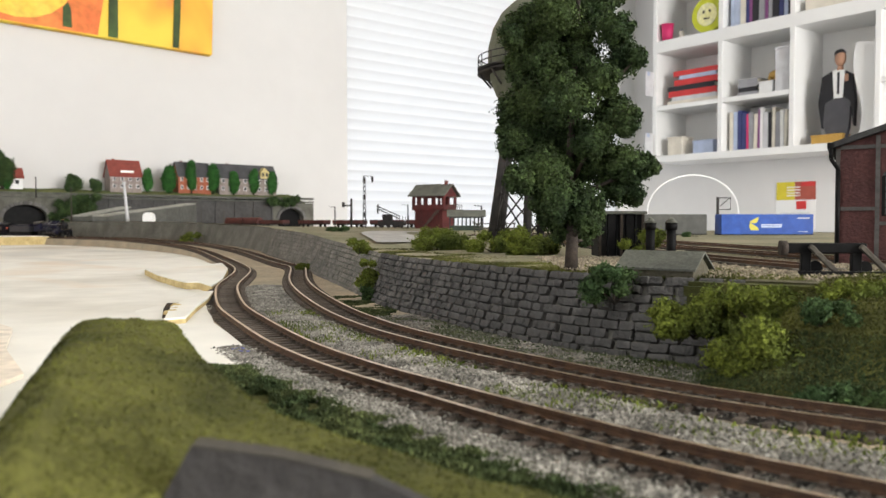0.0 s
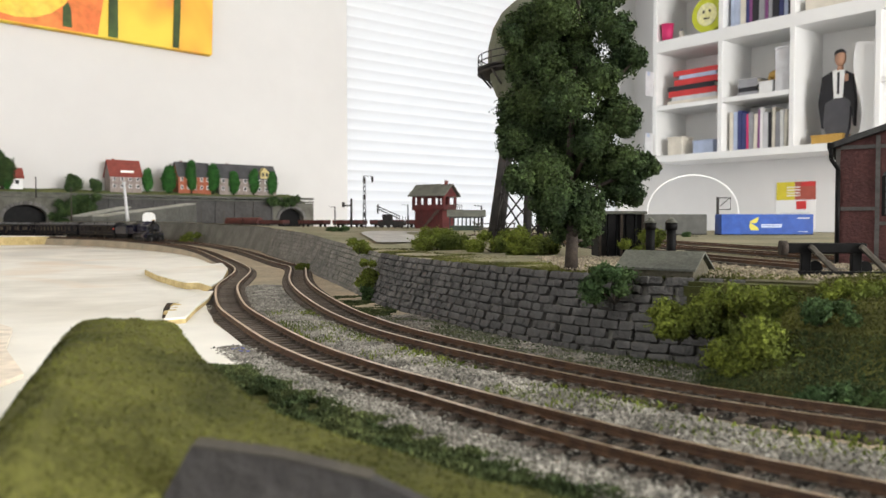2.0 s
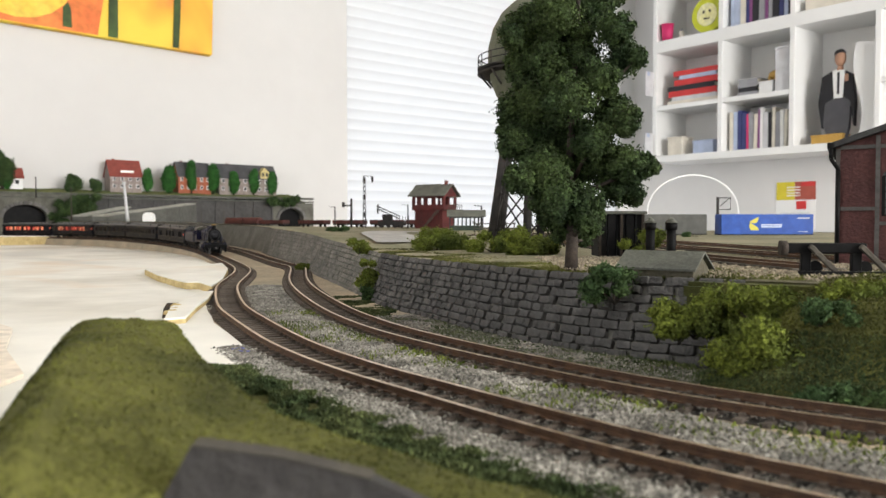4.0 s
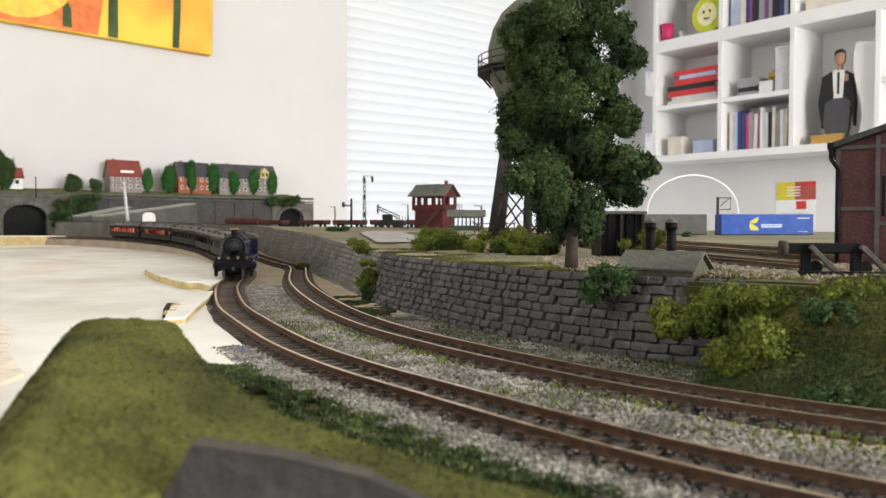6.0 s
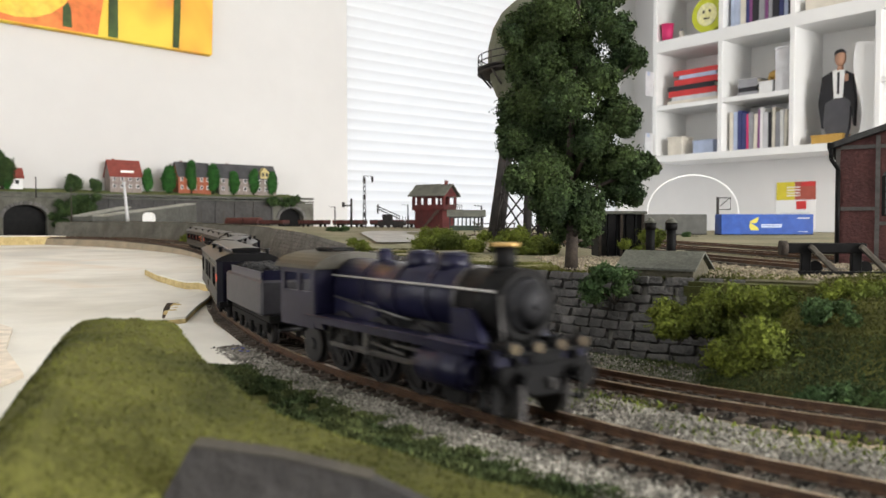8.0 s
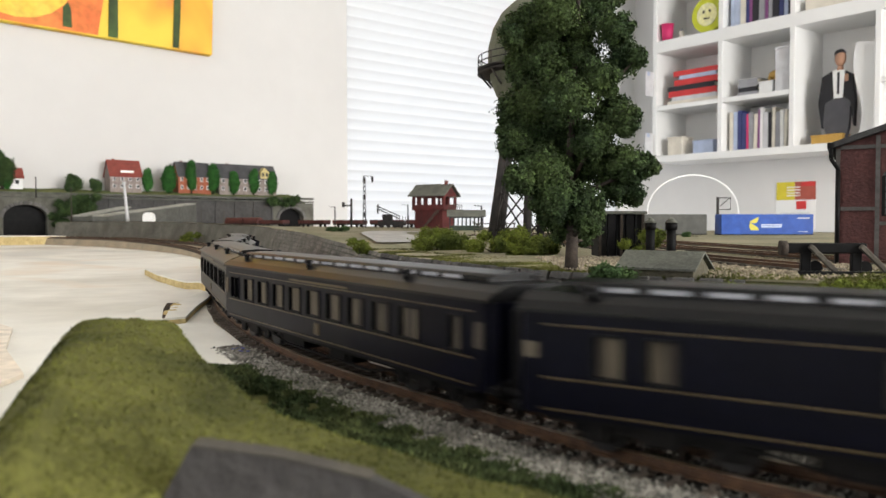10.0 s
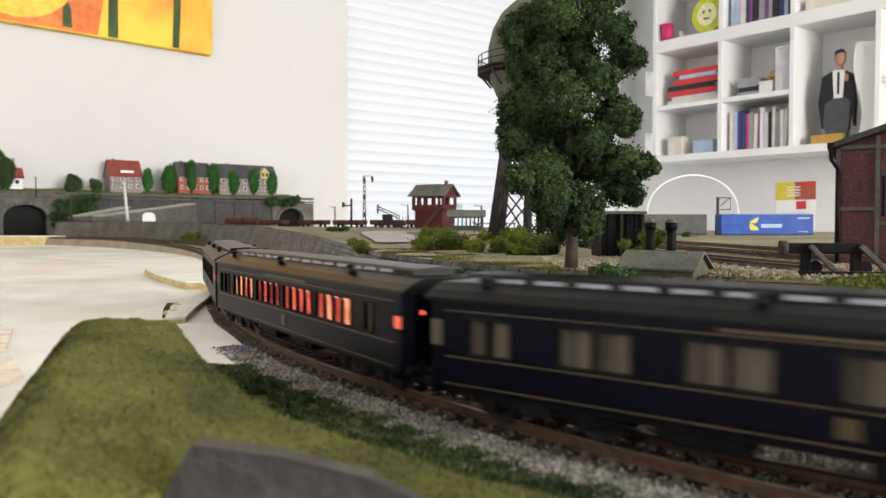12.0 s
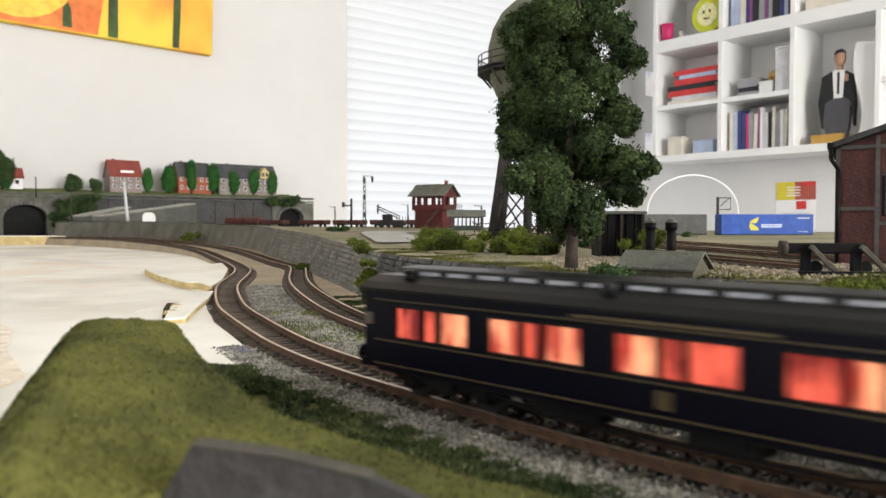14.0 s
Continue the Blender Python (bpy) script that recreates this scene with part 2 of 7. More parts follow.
def along(s):
    """The plan point of the near track at distance s past its reference point."""
    s += S0
    i = int(np.searchsorted(NEAR_S, s))
    i = min(max(i, 1), len(NEAR) - 1)
    a, b = NEAR_S[i - 1], NEAR_S[i]
    q = NEAR[i - 1].lerp(NEAR[i], (s - a) / (b - a))
    return Vector((q.x, q.y, rise(q)))


def on_rails(front, back):
    """The pose, on the rail heads, of a vehicle whose bogies stand at these distances: its +x points ahead."""
    a, b = along(front), along(back)
    d = a - b
    return Matrix.Translation(((a + b) / 2) + Vector((0, 0, RAIL_Z + 0.0026))) @ Matrix.Rotation(math.atan2(d.y, d.x), 4, "Z") @ Matrix.Rotation(-math.atan2(d.z, math.hypot(d.x, d.y)), 4, "Y")


# the distance of the engine's buffers past the reference point, by time
NOSE_T = [0.0, 0.5, 1.0, 1.5, 2.0, 2.5, 3.0, 5.3, 6.5, 7.0, 7.5, 8.0, 8.2, 9.2, 10.3, 10.5, 11.0, 11.5, 12.0, 12.5, 13.0, 13.5, 14.0]
NOSE_S = [-1.36, -1.225, -1.085, -0.945, -0.81, -0.68, -0.545, 0.037, 0.395, 0.553, 0.699, 0.815, 0.861, 1.096, 1.3490, 1.3895, 1.487, 1.584, 1.682, 1.7825, 1.8805, 1.981, 2.082]
# ---- room ----
ANG2 = math.atan2(A2.y, A2.x)
ANG1 = math.atan2(A1.y, A1.x)
ZM, ZH = (FLOOR_Z + CEIL_Z) / 2, CEIL_Z - FLOOR_Z
WIN0, WIN1, WINB, WINT = 0.79, 2.66, -0.25, 1.5


def wall_slab(name, c, s, ang, material, label, category="wall"):
    bm = bmesh.new()
    add_box(bm, (0, 0, 0), s)
    ob = part(name, bm, material)
    ob.matrix_basis = Matrix.Translation(c) @ Matrix.Rotation(ang, 4, "Z")
    return tagged(ob, label, category, kind="structure")


wall_slab("wall_north", on_wall((WIN0 - 3.2) / 2, -0.1, ZM), (WIN0 + 3.2, 0.2, ZH), ANG2, M_WALL, "plain white painted wall with a yellow painting")
wall_slab("wall_north_pier", on_wall((WIN1 + 2.9) / 2, -0.1, ZM), (2.9 - WIN1, 0.2, ZH), ANG2, M_WALL, "narrow white wall beside the window")
wall_slab("wall_north_sill", on_wall((WIN0 + WIN1) / 2, -0.1, (FLOOR_Z + WINB) / 2), (WIN1 - WIN0, 0.2, WINB - FLOOR_Z), ANG2, M_WALL, "white wall below the window")
wall_slab("wall_north_lintel", on_wall((WIN0 + WIN1) / 2, -0.1, (CEIL_Z + WINT) / 2), (WIN1 - WIN0, 0.2, CEIL_Z - WINT), ANG2, M_WALL, "white wall above the window")
wall_slab("wall_east", on_shelf_wall(3.1, -0.1, ZM), (6.6, 0.2, ZH), ANG1, M_WALL, "plain white wall behind the shelves")
wall_slab("wall_south", WQ + A2 * -0.2 + N2 * 6.2 + Vector((0, 0, ZM)), (6.6, 0.2, ZH), ANG2, M_WALL, "plain white wall of the room")
wall_slab("wall_west", WQ - A2 * 3.3 + N2 * 3.0 + Vector((0, 0, ZM)), (6.6, 0.2, ZH), ANG1, M_WALL, "plain white wall of the room")
wall_slab("floor", WQ + N2 * 3 + Vector((0, 0, FLOOR_Z - 0.05)), (9, 9, 0.1), ANG2, M_FLOOR, "grey carpeted room floor", "floor")
wall_slab("ceiling", WQ + N2 * 3 + Vector((0, 0, CEIL_Z + 0.05)), (9, 9, 0.1), ANG2, M_CEIL, "plain white ceiling", "ceiling")

# the blind: thin translucent slats, nearly closed
M_SLAT = bpy.data.materials.new("white_translucent_slat")
M_SLAT.use_nodes = True
_n, _l = M_SLAT.node_tree.nodes, M_SLAT.node_tree.links
_tr = _n.new("ShaderNodeBsdfTranslucent")
_tr.inputs[0].default_value = (0.92, 0.93, 0.95, 1)
_mx = _n.new("ShaderNodeMixShader")
_mx.inputs[0].default_value = 0.5
_n["Principled BSDF"].inputs["Base Color"].default_value = (0.85, 0.85, 0.86, 1)
_l.new(_n["Principled BSDF"].outputs[0], _mx.inputs[1])
_l.new(_tr.outputs[0], _mx.inputs[2])
_l.new(_mx.outputs[0], _n["Material Output"].inputs[0])

blind = empty("venetian_blind", Matrix.Translation(on_wall((WIN0 + WIN1) / 2, -0.02, WINT)) @ Matrix.Rotation(ANG2, 4, "Z"),
              "closed white venetian blind glowing with daylight", "blind")
bm = bmesh.new()
n = 5
prev = None
for i in range(n + 1):
    a = (i / n - 0.5)
    y, z = 0.004 * (1 - 4 * a * a), 0.05 * a
    c, s = math.cos(radians(26)), math.sin(radians(26))
    row = [bm.verts.new((x, y * c - z * s, y * s + z * c)) for x in (-(WIN1 - WIN0) / 2 + 0.004, (WIN1 - WIN0) / 2 - 0.004)]
    if prev:
        f = bm.faces.new((*prev, *row[::-1]))
        f.smooth = True
    prev = row
slat_ob = part("slat", bm, M_SLAT, blind)
slat_ob.matrix_basis = Matrix.Translation((0, 0, -0.06))
for k in range(1, 38):
    o = new("slat", slat_ob.data)
    o.parent = blind
    o.matrix_basis = Matrix.Translation((0, random.uniform(-0.001, 0.001), -0.06 - 0.045 * k)) @ Matrix.Rotation(radians(random.uniform(-0.4, 0.4)), 4, "X")
box_part("head_rail", (0, 0, -0.015), (WIN1 - WIN0 - 0.01, 0.05, 0.03), M_WHITE, blind)

# ---- painting ----
M_CANVAS = bpy.data.materials.new("yellow_orange_canvas")
M_CANVAS.use_nodes = True
_n, _l = M_CANVAS.node_tree.nodes, M_CANVAS.node_tree.links
_tc, _mp = _n.new("ShaderNodeTexCoord"), _n.new("ShaderNodeMapping")
_no, _rp = _n.new("ShaderNodeTexNoise"), _n.new("ShaderNodeValToRGB")
_mp.inputs["Scale"].default_value = (2.6, 1, 1.6)
_no.inputs["Scale"].default_value, _no.inputs["Detail"].default_value, _no.inputs["Distortion"].default_value = 1.6, 2.0, 0.8
_l.new(_tc.outputs["Object"], _mp.inputs[0])
_l.new(_mp.outputs[0], _no.inputs["Vector"])
_l.new(_no.outputs[0], _rp.inputs[0])
_rp.color_ramp.elements[0].position, _rp.color_ramp.elements[0].color = 0.30, (0.80, 0.22, 0.05, 1)
_rp.color_ramp.elements[1].position, _rp.color_ramp.elements[1].color = 0.62, (0.86, 0.62, 0.06, 1)
_e = _rp.color_ramp.elements.new(0.43)
_e.color = (0.84, 0.42, 0.04, 1)
_l.new(_rp.outputs[0], _n["Principled BSDF"].inputs["Base Color"])
_n["Principled BSDF"].inputs["Roughness"].default_value = 0.6
M_ORANGE = mat("orange_oil_paint", (0.80, 0.24, 0.06), (0.72, 0.17, 0.05), 6, 0.6)
M_YELLOW = mat("yellow_oil_paint", (0.85, 0.60, 0.10), (0.82, 0.50, 0.05), 6, 0.6)
M_DKGREEN = mat("dark_green_paint", (0.035, 0.05, 0.02), (0.07, 0.12, 0.03), 9, 0.6)
painting = empty("painting", Matrix.Translation(on_wall(-0.53, 0.002, 1.07)) @ Matrix.Rotation(ANG2, 4, "Z") @ Matrix.Rotation(radians(1.5), 4, "Y"),
                 "abstract orange and yellow canvas painting with dark stems", "painting")
box_part("canvas", (0, -0.018, 0), (1.40, 0.034, 0.70), M_CANVAS, painting, bevel=0.003)


def blot(name, pts, material, y):
    bm = bmesh.new()
    add_prism(bm, pts, y, y - 0.0015, "y")
    return part(name, bm, material, painting)


blot("paint_field", [(-0.69, -0.345), (0.28, -0.345), (0.30, -0.2), (0.22, -0.1), (0.24, 0.1), (0.1, 0.2), (-0.69, 0.3)], M_ORANGE, -0.0352)
blot("paint_round", [(0.02 + 0.17 * math.cos(a) * 1.1, -0.16 + 0.17 * math.sin(a)) for a in [k * math.pi / 10 for k in range(20)]], M_YELLOW, -0.0370)
blot("stem", [(0.165, -0.335), (0.195, -0.335), (0.19, -0.27), (0.18, -0.25), (0.165, -0.27)], M_DKGREEN, -0.0388)
blot("stem", [(0.315, -0.345), (0.348, -0.345), (0.345, -0.2), (0.35, 0.3), (0.31, 0.3), (0.315, -0.1)], M_DKGREEN, -0.0388)
blot("stem", [(0.545, -0.345), (0.568, -0.345), (0.572, -0.2), (0.565, 0.3), (0.54, 0.3), (0.548, -0.1)], M_DKGREEN, -0.0388)

# ---- shelves ----
def shelf_pose(u, out, z):
    """On the shelf wall: x runs away from the corner, y out of the wall is negative, z up."""
    return Matrix.Translation(on_shelf_wall(u, out, z)) @ Matrix.Rotation(math.atan2(-A1.y, -A1.x), 4, "Z")


shelf = empty("bookshelf", shelf_pose(0, 0, 0), "white wall-mounted cube bookshelf filled with books and ornaments", "bookshelf")
U = [0.348, 0.742, 1.115, 1.495, 1.88]
SO = 0.28
for u in U:
    box_part("upright", (u, -SO / 2 - 0.001, 0.99), (0.026, SO - 0.004, 1.18), M_WHITE, shelf, bevel=0.002)
for name, u0, u1, z, th in [("thick_board", 0.345, 1.9, 1.0, 0.062), ("bottom_board", 0.345, 1.9, 0.399, 0.036), ("top_board", 0.345, 1.9, 1.59, 0.02)]:
    box_part(name, ((u0 + u1) / 2, -SO / 2, z), (u1 - u0, SO, th), M_WHITE, shelf, bevel=0.002)
for a, b, z in [(0, 1, 0.673), (1, 2, 0.671), (3, 4, 0.671), (0, 1, 1.3), (1, 2, 1.3), (2, 3, 1.3)]:
    box_part("shelf_board", ((U[a] + U[b]) / 2, -SO / 2 - 0.002, z), (U[b] - U[a] - 0.027, SO - 0.008, 0.024), M_WHITE, shelf, bevel=0.002)
box_part("back_panel", ((U[0] + U[-1]) / 2, -0.006, 0.99), (U[-1] - U[0], 0.008, 1.2), M_WHITE, shelf)
cab = empty("desk_cabinet", shelf_pose(1.3, 0.3, -1.0), "white cabinet carrying the desk top", "cabinet")
box_part("body", (0, 0, 0.427), (2.3, 0.5, 0.854), M_WHITE, cab)
box_part("desk_top", (0, -0.02, 0.87), (2.6, 0.60, 0.03), M_WHITE, cab)


def plain(name, c1, rough=0.5, k=0.85):
    return mat(name, c1, tuple(v * k for v in c1), 20, rough, vary=0.03)


M_RED, M_NAVY, M_CREAM = plain("red_cover", (0.62, 0.05, 0.05)), plain("navy_cover", (0.05, 0.06, 0.18)), plain("cream_paper", (0.75, 0.70, 0.60))
M_GREY, M_DARK, M_LBLUE = plain("grey_cover", (0.32, 0.32, 0.34)), plain("black_cover", (0.03, 0.03, 0.035)), plain("pale_blue_cover", (0.45, 0.52, 0.68))
M_PINK, M_OCHRE, M_LIME = plain("magenta_plastic", (0.65, 0.04, 0.16)), plain("ochre_carving", (0.55, 0.33, 0.08)), plain("lime_plastic", (0.62, 0.66, 0.05))
M_PURPLE, M_PGREY = plain("purple_cover", (0.24, 0.08, 0.22)), plain("pale_grey", (0.62, 0.62, 0.64))


def book(u, z, w, h, d, material, flat=False, out=0.24, tilt=0):
    b = empty("book", shelf_pose(u, out - d / 2, z) @ Matrix.Rotation(radians(tilt), 4, "Y"),
              "hardback book lying flat in a pile" if flat else "upright book standing in a row", "book", "books on the shelf")
    cover = bmesh.new()
    block = bmesh.new()
    if flat:
        add_box(cover, (0, 0, 0.0015), (w, d, 0.003))
        add_box(cover, (0, 0, h - 0.0015), (w, d, 0.003))
        add_box(cover, (0, -d / 2 + 0.0015, h / 2), (w, 0.003, h - 0.006))
        add_box(block, (0, 0.001, h / 2), (w - 0.008, d - 0.008, h - 0.0064))
    else:
        add_box(cover, (-w / 2 + 0.001, 0, h / 2), (0.002, d, h))
        add_box(cover, (w / 2 - 0.001, 0, h / 2), (0.002, d, h))
        add_box(cover, (0, -d / 2 + 0.001, h / 2), (w - 0.004, 0.002, h))
        add_box(block, (0, 0.002, h / 2 - 0.002), (w - 0.0044, d - 0.006, h - 0.006))
    part("cover", cover, material, b)
    part("pages", block, M_CREAM, b)
    return b


rb = random.Random(5)
SPINES = [M_CREAM, M_PGREY, M_GREY, M_NAVY, M_DARK, M_PURPLE, M_WHITE, M_LBLUE, M_PINK, M_PGREY, M_CREAM, M_GREY, M_PGREY, M_DARK, M_CREAM, M_WHITE]
u = 0.775
while u < 1.06:
    w = rb.uniform(0.011, 0.024)
    book(u + w / 2, 0.4172, w, rb.uniform(0.17, 0.2), 0.15, rb.choice(SPINES), tilt=rb.uniform(-1.0, 1.0) if u > 0.8 else 0)
    u += w + 0.0022
u = 0.775
while u < 1.08:
    w = rb.uniform(0.012, 0.032)
    book(u + w / 2, 1.0312, w, rb.uniform(0.2, 0.25), 0.16, rb.choice([M_RED, M_NAVY, M_DARK, M_GREY, M_LBLUE, M_CREAM, M_PURPLE]))
    u += w + 0.0022
zz = 0.6852
for w, h, m, off in [(0.30, 0.022, M_CREAM, 0), (0.27, 0.02, M_PGREY, 0.01), (0.29, 0.03, M_RED, 0.0), (0.28, 0.026, M_DARK, -0.01),
                     (0.26, 0.03, M_RED, 0.02), (0.22, 0.02, M_LBLUE, 0.03), (0.27, 0.026, M_RED, 0.02)]:
    book(0.555 + off, zz, w, h, 0.19, m, True)
    zz += h + 0.0006
zz = 0.6834
for w, h, m in [(0.11, 0.02, M_GREY), (0.10, 0.022, M_DARK), (0.11, 0.02, M_GREY), (0.10, 0.022, M_GREY)]:
    book(0.87, zz, w, h, 0.14, m, True)
    zz += h + 0.0006


def shelf_thing(name, u, out, z, label, category):
    return empty(name, shelf_pose(u, out, z), label, category)


def card_box(name, u, z, w, h, d, material, label, out=0.2):
    e = shelf_thing(name, u, out, z, label, "box")
    box_part("carton", (0, 0, h / 2), (w, d, h), material, e, bevel=0.002)
    box_part("lid", (0, 0, h + 0.004), (w + 0.006, d + 0.006, 0.008), material, e, bevel=0.001)


card_box("white_box", 0.97, 0.6834, 0.07, 0.05, 0.1, M_WHITE, "small white carton on the shelf")
card_box("storage_box", 1.06, 0.6834, 0.075, 0.20, 0.12, M_PGREY, "tall pale grey file box on the shelf")
card_box("pale_blue_box", 0.63, 0.4172, 0.12, 0.06, 0.1, M_LBLUE, "pale blue plastic box on the shelf")
card_box("parcel", 0.46, 0.4172, 0.09, 0.09, 0.1, M_CREAM, "cream paper parcel on the shelf")
card_box("ochre_box", 1.26, 0.4172, 0.14, 0.035, 0.08, M_OCHRE, "flat ochre box on the shelf")
card_box("long_box", 1.33, 1.0312, 0.34, 0.05, 0.1, M_CREAM, "flat cream box on the shelf")

cup = shelf_thing("plastic_cup", 0.40, 0.24, 1.0312, "magenta plastic cup on the shelf", "cup")
cyl_part("cup_body", (0, 0, 0), (0, 0, 0.085), 0.026, M_PINK, cup, 0.033, 20)
cyl_part("rim", (0, 0, 0.085), (0, 0, 0.091), 0.035, M_PINK, cup, 0.035, 20)
jar = shelf_thing("ornament_jar", 0.46, 0.2, 1.0312, "small cream jar with a stopper", "jar")
cyl_part("jar_body", (0, 0, 0), (0, 0, 0.05), 0.015, M_CREAM, jar, 0.012)
cyl_part("stopper", (0, 0, 0.05), (0, 0, 0.062), 0.008, M_GREY, jar, 0.007)

clock = shelf_thing("wall_clock", 0.645, 0.225, 1.125, "round lime-yellow clock leaning in the shelf", "clock")
bm = bmesh.new()
add_cyl(bm, (0, 0, 0), (0, -0.022, 0), 0.093, 0.09, 40)
part("case", bm, M_LIME, clock)
bm = bmesh.new()
add_cyl(bm, (0, -0.0222, 0), (0, -0.0262, 0), 0.058, 0.058, 40)
part("dial", bm, mat("pale_dial", (0.80, 0.78, 0.50), (0.78, 0.74, 0.35), 12, 0.5), clock)
for x, z in ((-0.018, 0.015), (0.018, 0.015)):
    box_part("dial_mark", (x, -0.0275, z), (0.01, 0.002, 0.014), M_DARK, clock)
box_part("dial_mark", (0, -0.0275, -0.02), (0.034, 0.002, 0.007), M_DARK, clock)

horse = shelf_thing("carved_figurine", 1.0, 0.2, 0.6834, "small ochre carved animal ornament", "figurine")
bm = bmesh.new()
add_ball(bm, (0, 0, 0.09), 0.03, 2, (1.5, 0.7, 0.8))
add_cyl(bm, (0.03, 0, 0.1), (0.05, 0, 0.17), 0.012, 0.009)
add_ball(bm, (0.06, 0, 0.175), 0.014, 2, (1.7, 0.8, 0.8))
for x in (-0.03, 0.03):
    for y in (-0.012, 0.012):
        add_cyl(bm, (x, y, 0), (x, y, 0.08), 0.007, 0.009, 8)
part("carving", bm, M_OCHRE, horse)

# the stand-up suit figure: one plain shape
M_SUIT, M_SKIN, M_TROUSER = plain("black_card", (0.022, 0.022, 0.026), 0.5), plain("tan_card", (0.48, 0.27, 0.18), 0.5), plain("charcoal_card", (0.085, 0.085, 0.095), 0.5)
bm = bmesh.new()
add_prism(bm, [(-0.02, 0), (0.055, 0), (0.075, 0.09), (0.085, 0.2), (0.02, 0.24), (-0.055, 0.2), (-0.06, 0.09)], -0.014, 0.014, "y", 2)
add_prism(bm, [(-0.065, 0.08), (-0.05, 0.2), (0.03, 0.24), (0.085, 0.2), (0.1, 0.08), (0.105, 0.2), (0.09, 0.33), (0.045, 0.355), (-0.015, 0.355), (-0.065, 0.33), (-0.085, 0.2)], -0.018, 0.018, "y", 0)
add_prism(bm, [(0.0, 0.22), (0.045, 0.22), (0.055, 0.355), (-0.01, 0.355)], -0.0205, -0.0182, "y", 3)
add_prism(bm, [(0.016, 0.24), (0.027, 0.24), (0.029, 0.345), (0.017, 0.345)], -0.0225, -0.0207, "y", 0)
add_box(bm, (0.064, -0.02, 0.315), (0.02, 0.003, 0.035), mi=1)
add_cyl(bm, (0.022, 0, 0.35), (0.022, 0, 0.375), 0.016, 0.016, 14, 1)
add_ball(bm, (0.022, 0, 0.415), 0.034, 3, (0.85, 0.7, 1.2), 1)
add_ball(bm, (0.018, 0.004, 0.437), 0.032, 3, (0.92, 0.75, 0.75), 0)
add_box(bm, (0.02, 0, 0.003), (0.09, 0.07, 0.006), mi=0)
fig = part("display_figure", bm, [M_SUIT, M_SKIN, M_TROUSER, M_WHITE])
tagged(fig, "dark-suited stand-up display figure on the shelf", "figurine")
fig.matrix_basis = shelf_pose(1.282, 0.2, 0.4172) @ Matrix.Diagonal((0.86, 0.86, 0.93, 1))
pap = shelf_thing("paper_roll", 1.445, 0.18, 0.4172, "large curled sheet of white paper on the shelf", "paper")
bm = bmesh.new()
prof = [(-0.05 + 0.02 * math.sin(k * 0.5), 0.44 * k / 12) for k in range(13)]
add_prism(bm, prof + [(0.03, 0.43), (0.035, 0.0)], -0.06, -0.05, "y")
part("sheet", bm, M_WHITE, pap)
bm = bmesh.new()
add_cyl(bm, (-0.005, 0.02, 0.0), (-0.005, 0.02, 0.42), 0.03, 0.03, 20)
part("roll", bm, M_WHITE, pap)

for z in (0.47, 0.80):
    note = shelf_thing("note_cards", 0.338, 0.30, z - 0.055, "white cards hanging on the end of the shelf", "note")
    box_part("card", (0.0, 0.01, 0.06), (0.003, 0.11, 0.13), M_PGREY, note)
    box_part("clip", (0.0, -0.02, 0.115), (0.006, 0.02, 0.022), M_LBLUE, note)
stick = empty("cover_poster", shelf_pose(1.0, 0.001, 0.165), "yellow and red printed magazine cover pinned on the wall", "poster")
box_part("sheet", (0.0, -0.0015, -0.02), (0.205, 0.002, 0.24), M_WHITE, stick)
box_part("yellow_panel", (-0.052, -0.0035, 0.052), (0.095, 0.002, 0.09), plain("yellow_print", (0.72, 0.60, 0.05)), stick)
box_part("red_panel", (0.05, -0.0035, 0.052), (0.105, 0.002, 0.09), plain("brick_red_print", (0.42, 0.10, 0.07)), stick)
box_part("red_panel", (0.065, -0.0055, 0.085), (0.07, 0.002, 0.022), M_RED, stick)
box_part("red_panel", (0.03, -0.0035, -0.02), (0.05, 0.002, 0.04), M_RED, stick)
for k in range(4):
    box_part("print_bar", (-0.01, -0.0055, 0.07 - 0.014 * k), (0.07, 0.0015, 0.005), M_WHITE, stick)
    box_part("print_bar", (0.0, -0.0035, -0.06 - 0.016 * k), (0.15, 0.0015, 0.005), M_PGREY, stick)
# ---- layout ground ----
rg = random.Random(11)
WALLC = spline([(-1.13, 2.28), (-0.943, 2.17), (-0.756, 2.015), (-0.60, 1.832), (-0.457, 1.643), (-0.345, 1.45), (-0.300, 1.325), (-0.203, 1.077),
                (-0.137, 0.852), (-0.0945, 0.717), (-0.063, 0.61), (-0.0395, 0.535), (-0.0232, 0.500), (-0.0014, 0.454), (0.0189, 0.410), (0.0435, 0.370),
                (0.0655, 0.3426), (0.087, 0.326), (0.110, 0.312), (0.135, 0.297)])
WT = tangents(WALLC)


def wall_top(y):
    return 0.0345 + 0.0155 * min(max((y - 0.62) / 0.8, 0), 1) + 0.011 * min(max((y - 1.4) / 0.6, 0), 1)


def nearest(c, x, y, stepping=4):
    i = min(range(0, len(c), stepping), key=lambda k: (c[k].x - x) ** 2 + (c[k].y - y) ** 2)
    return i


def side_of(c, ts, x, y):
    """Signed offset to the right of travel along c."""
    i = nearest(c, x, y)
    return (x - c[i].x) * ts[i].y - (y - c[i].y) * ts[i].x


def mesh_from(name, verts, faces, material, smooth=False):
    me = bpy.data.meshes.new(name)
    me.from_pydata(verts, [], faces)
    for m in (material if isinstance(material, (list, tuple)) else [material]):
        me.materials.append(m)
    if smooth:
        me.polygons.foreach_set("use_smooth", [True] * len(me.polygons))
    return new(name, me)


